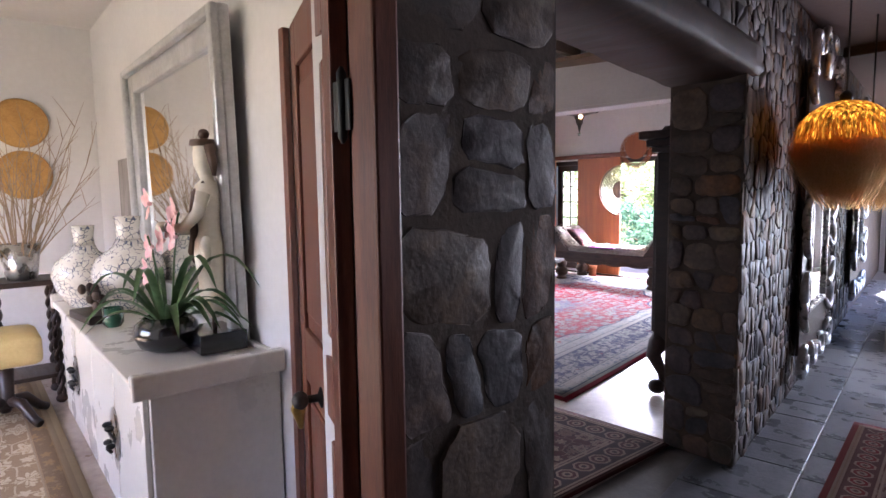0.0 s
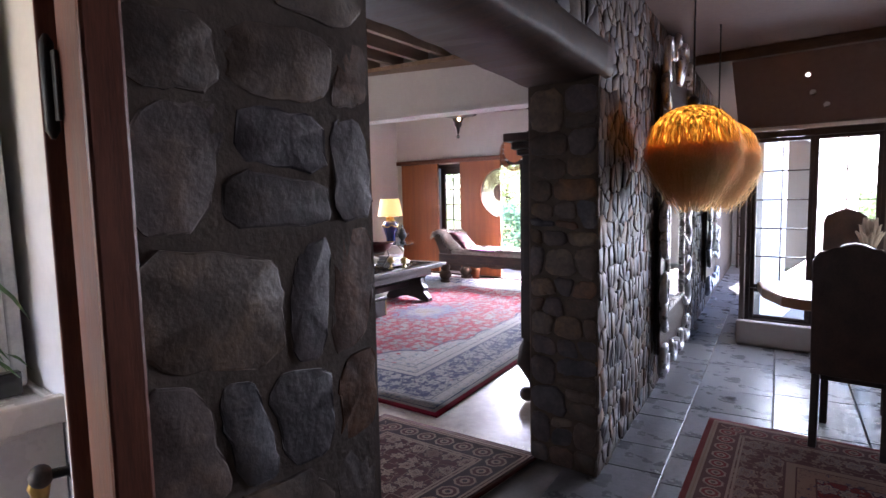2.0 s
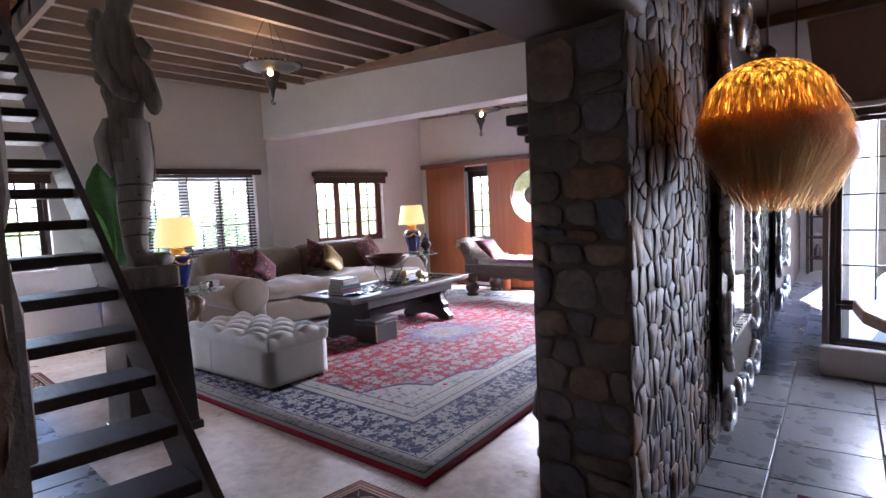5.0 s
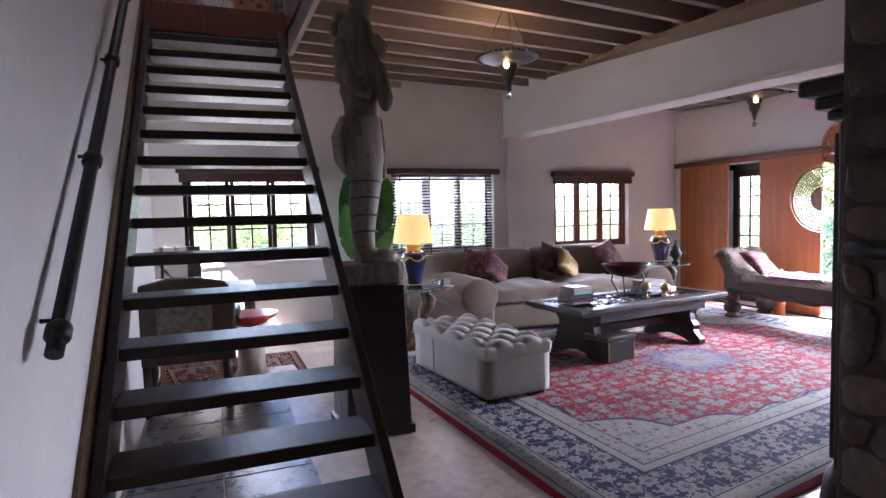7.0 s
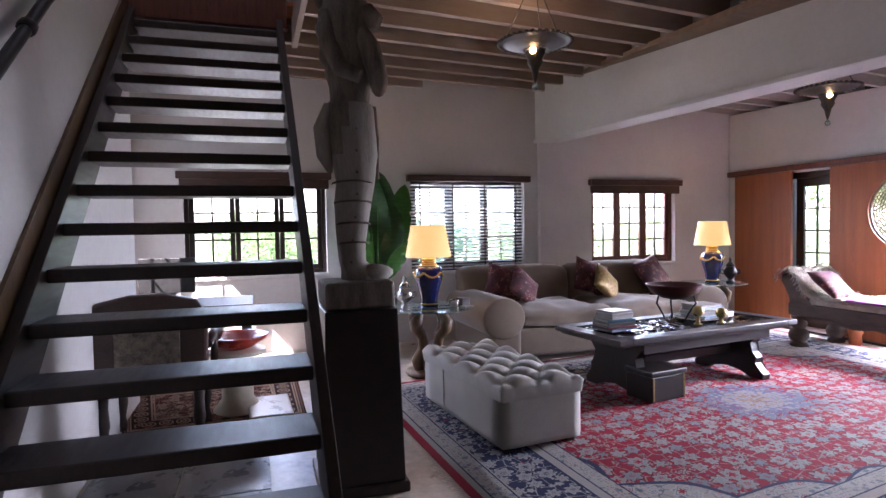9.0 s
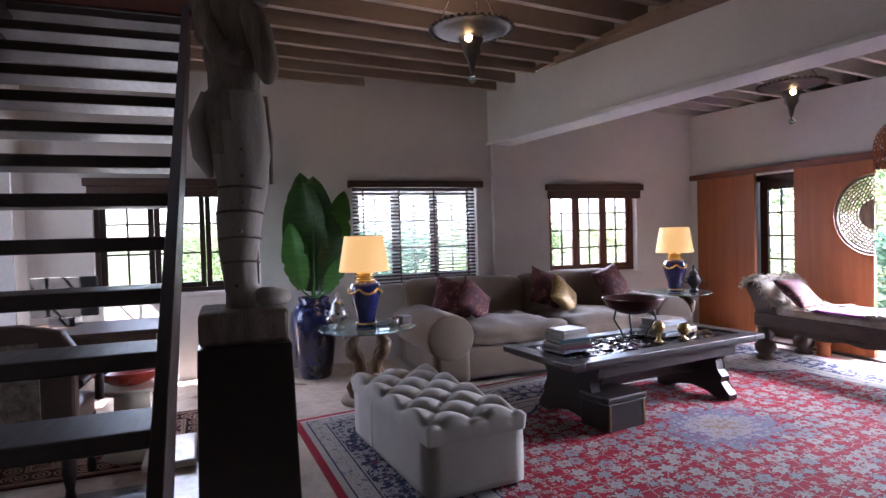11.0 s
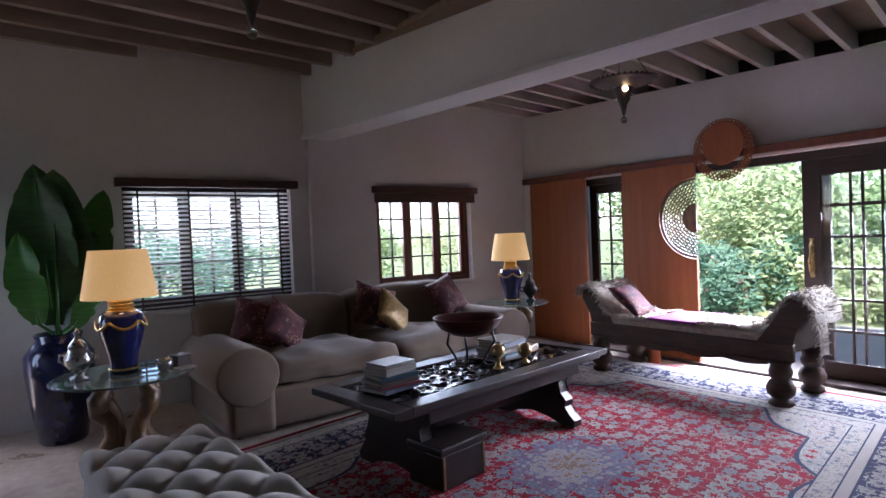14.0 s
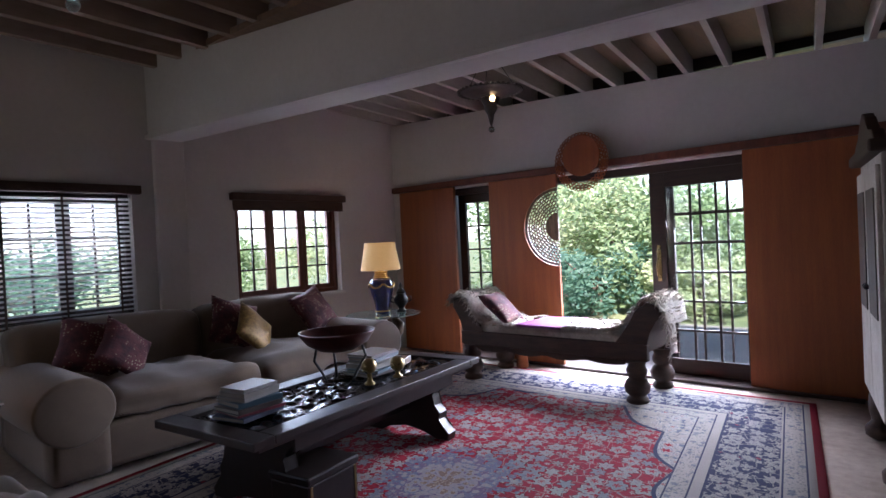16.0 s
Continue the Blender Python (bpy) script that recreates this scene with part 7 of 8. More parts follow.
lf = part("door_leaf", bm, red_wood, root, at=leaf.matrix_basis.copy())
bpy.data.objects.remove(leaf)
for x0, x1, z0, z1 in ((0.1, 0.62, 0.2, 0.88), (0.1, 0.62, 1.06, 1.93)):
    bm = bmesh.new()
    box(bm, x0, x1, -0.008, 0.008, z0, z1)
    box(bm, x0 + 0.035, x1 - 0.035, -0.016, 0.016, z0 + 0.05, z1 - 0.06, 0.012)
    part("panel", bm, red_wood, lf)
bm = bmesh.new()
for s in (-1, 1):
    lathe(bm, [(0.03, -0.003), (0.032, 0.003), (0.012, 0.01), (0.012, 0.04)], 18)
    break
part("handle_plate", bm, black_iron, lf, "round iron handle plate", at=pose(0.3, 0.02, 0.905, -90, 0, 0))
bm = bmesh.new()
ball(bm, (0.3, 0.075, 0.905), 0.028, 0.022, 0.028, 14)
tube(bm, [(0.3, 0.02, 0.905), (0.3, 0.07, 0.905)], 0.012, 8)
part("knob", bm, pewter, lf, "worn dark bronze knob")
bm = bmesh.new()
tube(bm, [(0.3, 0.075, 0.92), (0.305, 0.08, 0.88), (0.3, 0.075, 0.82)], [0.012, 0.02, 0.006], 8)
part("tassel", bm, gold, lf, "gold key tassel")
for z in (0.3, 1.72):
    bm = bmesh.new()
    lathe(bm, [(0.004, z - 0.09), (0.012, z - 0.075), (0.012, z + 0.075), (0.004, z + 0.09)], 12, (-0.765, 0.805))
    box(bm, -0.81, -0.735, 0.806, 0.813, z - 0.06, z + 0.06, 0.002)
    part("hinge", bm, black_iron, root, "old iron butt hinge")
bm = bmesh.new()
box(bm, -1.64, -1.6, WY - 0.03, WY - 0.002, 0.0, 2.13, 0.004)
structure("wall_batten", bm, red_wood, "thin reddish wooden batten on white wall", "batten")

# long white chest
root = thing("sideboard", "long white lacquered sideboard with round iron locks", "sideboard", pose(0, 0, 0))
CX0, CX1, CY0 = -4.1, -1.745, 0.53
sub_box("body", root, white_lacquer, (CX0 + 0.06, CX1 - 0.06, CY0 + 0.04, WY - 0.003, 0.08, 0.8), 0.006)
sub_box("top", root, white_lacquer, (CX0, CX1, CY0 - 0.02, WY - 0.004, 0.802, 0.84), 0.008)
for x0, x1 in ((CX0 - 0.005, CX0 + 0.04), (CX1 - 0.04, CX1 + 0.005)):
    sub_box("end_lip", root, white_lacquer, (x0, x1, CY0 - 0.03, WY - 0.005, 0.79, 0.885), 0.01)
sub_box("back_lip", root, white_lacquer, (CX0 + 0.04, CX1 - 0.04, WY - 0.03, WY - 0.006, 0.842, 0.86), 0.004)
n = 4
wd = (CX1 - CX0 - 0.14) / n
for k in range(n):
    x = CX0 + 0.07 + k * wd
    d = sub_box("cupboard_door", root, white_lacquer, (x + 0.006, x + wd - 0.006, CY0 + 0.018, CY0 + 0.0395, 0.12, 0.77), 0.005)
for x in (CX0 + 0.07 + wd, CX0 + 0.07 + 3 * wd):
    bm = bmesh.new()
    slab(bm, [(x + 0.1 * math.cos(a), 0.47 + 0.12 * math.sin(a)) for a in np.linspace(0, 2 * math.pi, 32, endpoint=False)], 0.005, "y", CY0 + 0.011, 0.001)
    lk = part("lock_plate", bm, silver, root, "round pewter lock plate")
    bm = bmesh.new()
    for dz in (-0.04, 0.04):
        for dx in (-0.03, 0.03):
            ball(bm, (x + dx, CY0 - 0.012, 0.47 + dz), 0.014, 0.02, 0.014, 10)
    box(bm, x - 0.06, x + 0.06, CY0 - 0.006, CY0 + 0.006, 0.452, 0.47, 0.003)
    tube(bm, [(x, CY0 - 0.005, 0.45), (x, CY0 - 0.02, 0.41), (x, CY0 - 0.005, 0.39)], 0.008, 8)
    part("latch", bm, black_iron, lk, "black iron latch")
for x in (CX0 + 0.1, CX1 - 0.14):
    for y in (CY0 + 0.06, WY - 0.1):
        sub_box("foot", root, white_lacquer, (x, x + 0.05, y, y + 0.05, 0.0, 0.079), 0.003)
ZT = 0.842

# leaning mirror
root = thing("silver_mirror", "large rectangular mirror in a broad silver frame", "mirror", pose(0, WY - 0.03, ZT + 0.02, 1.0, 0, 0))
MX0, MX1, MH = -3.8, -2.05, 1.46
bm = bmesh.new()
for x0, x1, z0, z1 in ((MX0, MX0 + 0.15, 0.0, MH), (MX1 - 0.15, MX1, 0.0, MH), (MX0 + 0.15, MX1 - 0.15, 0.0, 0.15), (MX0 + 0.15, MX1 - 0.15, MH - 0.15, MH)):
    box(bm, x0, x1, -0.05, 0.0, z0, z1, 0.01)
for x0, x1, z0, z1 in ((MX0, MX0 + 0.05, 0.0, MH), (MX1 - 0.05, MX1, 0.0, MH), (MX0 + 0.05, MX1 - 0.05, 0.0, 0.05), (MX0 + 0.05, MX1 - 0.05, MH - 0.05, MH)):
    box(bm, x0 - 0.01, x1, -0.085, -0.045, z0, z1, 0.014)
part("frame", bm, silver_frame, root)
sub_box("mirror_glass", root, mirror_glass, (MX0 + 0.14, MX1 - 0.14, -0.022, -0.014, 0.14, MH - 0.14))
bm = bmesh.new()
box(bm, -4.57, -4.07, WY - 0.04, WY - 0.005, 1.25, 1.8, 0.004)
one_mesh("grey_canvas", bm, surface("smoky_canvas", (0.10, 0.085, 0.075), (0.34, 0.31, 0.28), 3, 20, 0.8, stretch=(5, 1, 0.6)), "unframed smoky grey abstract canvas on wall", "picture")

# small carved figure on a black block
bm = bmesh.new()
box(bm, -0.13, 0.13, -0.1, 0.1, 0, 0.085, 0.004)
one_mesh("black_block", bm, black_glaze, "square black display block on white sideboard", "display block", pose(-2.14, 0.92, ZT + 0.001))
umber = surface("umber_paint", (0.05, 0.028, 0.018), (0.12, 0.065, 0.04), 8, 60, 0.5, relief=0.2)
carved_figure([(0.0, 0, 0, 0.05, 0.045), (0.05, 0, 0, 0.075, 0.065), (0.2, 0, 0, 0.08, 0.07), (0.34, 0, 0, 0.1, 0.085), (0.43, 0, 0, 0.095, 0.08), (0.48, 0, 0, 0.07, 0.06), (0.56, 0, 0, 0.08, 0.065), (0.66, 0, 0, 0.105, 0.075), (0.72, 0, 0, 0.095, 0.065),
               (0.75, 0, 0, 0.04, 0.035), (0.79, -0.01, -0.01, 0.04, 0.04), (0.83, -0.015, -0.015, 0.055, 0.055), (0.89, -0.015, -0.01, 0.06, 0.06), (0.93, -0.015, -0.01, 0.055, 0.055), (0.935, -0.015, -0.01, 0.08, 0.075), (0.965, -0.015, -0.01, 0.075, 0.07), (0.97, -0.015, -0.01, 0.03, 0.03)],
              26, [cream_paint, umber], "cream painted carved figure with brown sash and hat", pose(-2.13, 0.92, ZT + 0.14, 0, 0, -30) @ Matrix.Scale(0.8, 4),
              [("tube", 0, [(0.1, 0.0, 0.68), (0.12, -0.03, 0.57), (0.08, -0.12, 0.49), (0.0, -0.22, 0.5)], [0.036, 0.033, 0.028, 0.022], 12), ("tube", 0, [(-0.1, 0.0, 0.68), (-0.12, -0.05, 0.56), (-0.08, -0.15, 0.48), (-0.02, -0.22, 0.49)], [0.036, 0.033, 0.028, 0.022], 12),
               ("ball", 0, (-0.01, -0.245, 0.5), 0.035, 0.035, 0.03, 12), ("tube", 1, [(0.01, -0.205, 0.497), (0.025, -0.19, 0.495)], 0.029, 12),
               ("tube", 1, [(0.06, 0.0, 0.735), (0.06, -0.055, 0.68), (0.05, -0.07, 0.58), (0.045, -0.07, 0.45), (0.01, -0.095, 0.36), (-0.03, -0.09, 0.30)], [0.014, 0.018, 0.02, 0.022, 0.022, 0.012], 8),
               ("tube", 1, [(-0.06, 0.0, 0.735), (-0.06, -0.055, 0.68), (-0.05, -0.07, 0.58), (-0.045, -0.07, 0.45), (-0.01, -0.095, 0.36)], [0.014, 0.018, 0.02, 0.022, 0.016], 8),
               ("tube", 0, [(0.1, 0.0, 0.44), (0.13, 0.0, 0.4), (0.11, 0.01, 0.3)], [0.02, 0.03, 0.012], 8), ("ball", 1, (-0.015, -0.01, 0.995), 0.03, 0.03, 0.03, 12),
               ("tube", 1, [(0.05, 0.03, 0.93), (0.07, 0.05, 0.84), (0.06, 0.05, 0.77)], [0.03, 0.025, 0.01], 8), ("tube", 1, [(-0.03, 0, 0.01), (-0.03, 0, -0.066)], 0.006, 8), ("tube", 1, [(0.03, 0, 0.01), (0.03, 0, -0.066)], 0.006, 8)],
              lambda c: 1 if c.z > 0.932 else 0, 0.04)

# orchid
root = thing("orchid", "pink orchid with striped arching leaves in round black pot", "plant", pose(-2.24, 0.75, ZT + 0.001))
bm = bmesh.new()
lathe(bm, [(0.07, 0.0), (0.11, 0.02), (0.135, 0.07), (0.125, 0.12), (0.09, 0.15), (0.085, 0.145), (0.11, 0.11), (0.1, 0.1)], 28)
part("pot", bm, black_glaze, root)
rnd = random.Random(12)
for k in range(26):
    a = rnd.uniform(0, 2 * math.pi)
    L = rnd.uniform(0.28, 0.46)
    rise = rnd.uniform(0.05, 0.38)
    bm = bmesh.new()
    rows = []
    for i in range(9):
        t = i / 8
        r = 0.03 + L * t
        z = 0.12 + rise * math.sin(t * 2.2) - 0.12 * t * t
        w = 0.017 * math.sin(math.pi * (0.12 + 0.88 * t)) ** 0.6 + 0.0006
        c = Vector((r * math.cos(a), min(r * math.sin(a), 0.3), max(z, 0.02)))
        sd = Vector((-math.sin(a), math.cos(a), 0)) * w
        rows.append((bm.verts.new(c - sd), bm.verts.new(c - Vector((0, 0, w * 0.5))), bm.verts.new(c + sd)))
    for p, q in zip(rows, rows[1:]):
        for i in range(2):
            bm.faces.new((p[i], p[i + 1], q[i + 1], q[i])).smooth = True
    part("leaf", bm, grass_leaf, root)
stems = [[(0.0, 0.02, 0.1), (-0.03, 0.05, 0.35), (0.05, 0.05, 0.55), (0.13, 0.04, 0.6)], [(0.0, 0.0, 0.1), (-0.05, 0.0, 0.25), (-0.08, -0.02, 0.42), (-0.02, -0.05, 0.5)]]
for st in stems:
    bm = bmesh.new()
    tube(bm, st, 0.005, 6)
    part("stem", bm, grass_leaf, root)
for c in ((0.12, 0.03, 0.6), (0.04, 0.03, 0.55), (0.13, 0.02, 0.5), (0.02, 0.0, 0.48), (-0.05, -0.03, 0.45), (-0.04, -0.05, 0.34), (0.0, -0.04, 0.64)):
    bm = bmesh.new()
    for k in range(5):
        a = 2 * math.pi * k / 5 + rnd.random()
        d = Vector((math.cos(a), -0.25, math.sin(a))).normalized()
        s = d.cross(Vector((0, 1, 0))).normalized()
        p = Vector(c)
        vs = [bm.verts.new(q) for q in (p, p + d * 0.03 + s * 0.03, p + d * 0.065 + s * 0.016, p + d * 0.072, p + d * 0.065 - s * 0.016, p + d * 0.03 - s * 0.03)]
        bm.faces.new(vs)
    ball(bm, c, 0.01, 0.012, 0.01, 8)
    part("blossom", bm, pink_petal, root)


def vase_mat():
    m, nt, b = node_mat("painted_porcelain", 0.22)
    v = coords(nt)
    n = nt.nodes.new("ShaderNodeTexVoronoi")
    n.feature = "DISTANCE_TO_EDGE"
    n.inputs["Scale"].default_value = 34
    nt.links.new(v, n.inputs["Vector"])
    col = mixc(nt, calc(nt, "MULTIPLY", calc(nt, "LESS_THAN", n.outputs["Distance"], 0.045), calc(nt, "GREATER_THAN", noise_tex(nt, v, 14, 3), 0.46)), (0.66, 0.62, 0.54), (0.12, 0.14, 0.2))
    col = mixc(nt, 0.6, col, ramp(nt, noise_tex(nt, v, 9, 5), [(0.35, (0.7, 0.66, 0.6)), (0.65, (1, 1, 1))]), "MULTIPLY")
    nt.links.new(col, b.inputs["Base Color"])
    b.inputs["Coat Weight"].default_value = 0.4
    return m


porcelain = vase_mat()
for x, y, s, lab in ((-3.72, 0.66, 1.0, "round blue and white painted bottle vase"), (-3.36, 0.84, 1.12, "square-necked blue and white painted jar")):
    root = thing("vase", lab, "vase", pose(x, y, ZT + 0.001) @ Matrix.Scale(s, 4))
    bm = bmesh.new()
    lathe(bm, [(0.09, 0), (0.1, 0.01), (0.16, 0.1), (0.185, 0.2), (0.16, 0.28), (0.08, 0.34), (0.06, 0.38)], 32)
    part("body", bm, porcelain, root)
    bm = bmesh.new()
    lathe(bm, [(0.06, 0.381), (0.055, 0.43), (0.065, 0.5), (0.06, 0.5), (0.05, 0.43)], 28)
    part("neck", bm, porcelain, root)
root = thing("carved_tray", "small dark wooden tray with carved trinkets", "tray", pose(-3.2, 0.62, ZT + 0.001, 0, 0, 8))
sub_box("tray", root, dark_wood, (-0.17, 0.17, -0.08, 0.08, 0, 0.045), 0.004)
bm = bmesh.new()
rnd = random.Random(3)
for k in range(12):
    ball(bm, (rnd.uniform(-0.13, 0.08), rnd.uniform(-0.04, 0.04), 0.06 + rnd.uniform(0, 0.12)), 0.025, 0.022, 0.03, 8)
part("carving", bm, old_wood, root, "brown carved group")
bm = bmesh.new()
lathe(bm, [(0.035, 0), (0.05, 0.02), (0.05, 0.1), (0.046, 0.1), (0.045, 0.03), (0.0, 0.02)], 18, cap=False)
one_mesh("green_glass", bm, surface("green_glass", (0.01, 0.04, 0.025), (0.02, 0.09, 0.05), 5, 30, 0.08, coat=0.5), "small dark green glass tumbler", "glass", pose(-2.92, 0.66, ZT + 0.001))

# baskets, twigs, stool and carved chair
for z, r in ((2.148, 0.2), (1.716, 0.2)):
    bm = bmesh.new()
    prof = [(0.0005, 0.03)] + [(r * k / 12, 0.03 + 0.006 * (k % 2) - 0.02 * (k / 12) ** 3) for k in range(1, 12)] + [(r, 0.03), (r + 0.005, 0.012), (r - 0.01, 0.0)]
    lathe(bm, prof, 36)
    one_mesh("wall_basket", bm, wicker, "round coiled golden-brown basket on white wall", "basket", pose(-5.598, 0.52, z, 0, 90, 0), "wall baskets")
root = thing("twig_vase", "tall bunch of bare dry twigs in a pewter vase", "twigs in vase", pose(-4.75, 0.4, 0.93))
bm = bmesh.new()
lathe(bm, [(0.09, 0.0), (0.1, 0.02), (0.13, 0.26), (0.12, 0.26), (0.09, 0.03)], 24)
part("vase", bm, silver, root)
rnd = random.Random(6)
for k in range(38):
    a, lean = rnd.uniform(0, 2 * math.pi), rnd.uniform(0.1, 0.75)
    H = rnd.uniform(0.7, 1.5)
    bm = bmesh.new()
    pts = [Vector((0.04 * math.cos(a), 0.04 * math.sin(a), 0.05))]
    d = Vector((lean * math.cos(a), lean * math.sin(a) * 0.8, 1)).normalized()
    for i in range(7):
        d = (d + Vector((rnd.uniform(-0.14, 0.14), rnd.uniform(-0.14, 0.14), 0.0))).normalized()
        q = pts[-1] + d * H / 7
        q.x = max(q.x, -0.75)
        q.y = min(q.y, 0.52)
        pts.append(q)
    tube(bm, pts, [0.006 - 0.0007 * i for i in range(8)], 5)
    for i in (3, 4, 5, 6):
        e = (d + Vector((rnd.uniform(-1, 1), rnd.uniform(-1, 1), 0.3))).normalized() * rnd.uniform(0.1, 0.26)
        q = pts[i] + e
        q.y = min(q.y, 0.54)
        tube(bm, [pts[i], pts[i].lerp(q, 0.5) + Vector((0, 0, 0.01)), q], [0.003, 0.0025, 0.0012], 4)
    part("twig", bm, twig_bark, root)
root = thing("barley_twist_stand", "dark carved stand with barley-twist legs", "plant stand", pose(-4.75, 0.4, 0))
sub_box("top", root, dark_wood, (-0.22, 0.22, -0.22, 0.22, 0.89, 0.929), 0.01)
for sx in (-1, 1):
    for sy in (-1, 1):
        bm = bmesh.new()
        for ph in (0, math.pi):
            tube(bm, [(0.17 * sx + 0.016 * math.cos(t * 30 + ph), 0.17 * sy + 0.016 * math.sin(t * 30 + ph), 0.04 + 0.85 * t) for t in np.linspace(0, 1, 60)], 0.016, 6)
        ball(bm, (0.17 * sx, 0.17 * sy, 0.035), 0.04, 0.04, 0.035, 10)
        part("twisted_leg", bm, dark_wood, root)
sub_box("lower_shelf", root, dark_wood, (-0.19, 0.19, -0.19, 0.19, 0.2, 0.23), 0.006)
root = thing("stool", "yellow leather stool on dark carved branching feet", "stool", pose(-4.3, 0.24, 0.01))
bm = bmesh.new()
pad(bm, -0.24, 0.24, -0.2, 0.2, 0.42, 0.62, 0.03, 8, 0.45)
part("seat", bm, tan_leather, root)
bm = bmesh.new()
tube(bm, [(0, 0, 0.42), (0, 0, 0.2), (0, 0, 0.12)], [0.05, 0.04, 0.06], 12)
part("column", bm, dark_wood, root)
for k in range(4):
    a = math.pi / 2 * k + 0.6
    bm = bmesh.new()
    tube(bm, [(0.0, 0.0, 0.16), (0.12 * math.cos(a), 0.12 * math.sin(a), 0.15), (0.22 * math.cos(a), 0.22 * math.sin(a), 0.05), (0.27 * math.cos(a), 0.27 * math.sin(a), 0.025)], [0.035, 0.035, 0.03, 0.028], 8)
    part("foot", bm, dark_wood, root)
rug("bedroom_carpet", [(-5.55, -2.6), (-1.3, -2.6), (-1.3, 0.5), (-5.55, 0.5)], bed_carpet, "beige and brown floral carpet by the sideboard", 0.008)

# ---- study corner below the stairs ----
rug("study_rug", [(-6.7, 1.0), (-5.45, 1.25), (-5.45, 2.53), (-6.7, 2.53)], dark_rug, "dark red tribal rug under the study table", 0.01)
study = bpy.data.objects["floor"]
for k in range(10):
    (w, h), me = tile_meshes[0]
    o = new("tile", me)
    o.parent = study
    o.location = (-4.6 + 0.5 * (k % 5) - 0.6, 1.24 + 0.5 * (k // 5), 0.006)
root = thing("armchair", "dark carved armchair with a woven tapestry back", "armchair", pose(-5.3, 1.52, 0, 0, 0, 90) @ Matrix.Scale(1.05, 4))
bm = bmesh.new()
pad(bm, -0.3, 0.3, -0.28, 0.3, 0.36, 0.5, 0.02, 8, 0.4)
part("seat", bm, leather, root)
bm = bmesh.new()
slab(bm, [(-0.33, 0.38), (0.33, 0.38), (0.34, 0.85), (0.28, 0.95), (0.1, 0.99), (-0.1, 0.99), (-0.28, 0.95), (-0.34, 0.85)], 0.09, "y", -0.36, 0.02)
part("backrest", bm, leather, root)
sub_box("back_panel", root, surface("faded_tapestry", (0.05, 0.042, 0.034), (0.27, 0.22, 0.165), 22, 90, 0.9, relief=0.4), (-0.18, 0.18, -0.368, -0.361, 0.5, 0.9), 0.002, "faded tapestry panel")
for s in (-1, 1):
    bm = bmesh.new()
    tube(bm, [(0.33 * s, -0.3, 0.66), (0.35 * s, 0.0, 0.68), (0.36 * s, 0.24, 0.67), (0.35 * s, 0.28, 0.6)], [0.03, 0.035, 0.04, 0.03], 10)
    tube(bm, [(0.34 * s, 0.22, 0.66), (0.33 * s, 0.22, 0.45)], 0.026, 8)
    part("arm", bm, dark_wood, root)
    for y in (-0.27, 0.25):
        bm = bmesh.new()
        lathe(bm, [(0.025, 0), (0.03, 0.05), (0.02, 0.1), (0.038, 0.2), (0.03, 0.3), (0.035, 0.38)], 12, (0.27 * s, y))
        part("leg", bm, dark_wood, root)
root = thing("writing_desk", "reddish-brown wooden writing desk below the window", "desk", pose(-6.9, 1.6, 0))
sub_box("desktop", root, old_wood, (-0.4, 0.4, -0.55, 0.55, 0.72, 0.76), 0.008)
sub_box("drawer_case", root, old_wood, (-0.36, 0.36, -0.5, 0.5, 0.6, 0.719), 0.006)
for sx in (-0.34, 0.34):
    for sy in (-0.48, 0.48):
        bm = bmesh.new()
        lathe(bm, [(0.025, 0), (0.035, 0.06), (0.025, 0.2), (0.045, 0.4), (0.04, 0.598)], 12, (sx, sy))
        part("leg", bm, old_wood, root)
root = thing("monitor", "dark screen standing on the writing desk", "monitor", pose(-7.1, 1.35, 0.762, 0, 0, 80))
sub_box("screen", root, black_iron, (-0.26, 0.26, -0.02, 0.02, 0.08, 0.42), 0.006)
sub_box("stand", root, black_glaze, (-0.1, 0.1, -0.08, 0.08, 0.0, 0.079), 0.004)
root = thing("low_table", "low dark round table holding a red bowl", "table", pose(-5.76, 2.02, 0.0) @ Matrix.Scale(1.1, 4))
bm = bmesh.new()
lathe(bm, [(0.16, 0.0), (0.17, 0.02), (0.11, 0.1), (0.1, 0.4), (0.2, 0.42), (0.2, 0.45)], 28)
part("drum", bm, cream_paint, root, "fluted pale drum base")
bm = bmesh.new()
lathe(bm, [(0.06, 0.0), (0.12, 0.02), (0.2, 0.07), (0.22, 0.1), (0.21, 0.1), (0.11, 0.035), (0.0, 0.02)], 30, cap=False)
one_mesh("red_bowl", bm, red_lacquer, "shallow glossy red lacquer bowl", "bowl", pose(-5.76, 2.02, 0.497) @ Matrix.Scale(1.15, 4))
bm = bmesh.new()
box(bm, -0.28, 0.28, -0.16, 0.16, 0, 0.05, 0.015)
one_mesh("white_slab", bm, white_lacquer, "pale stone slab lying on the floor", "slab", pose(-5.62, 2.26, 0.012, 0, 0, 2))

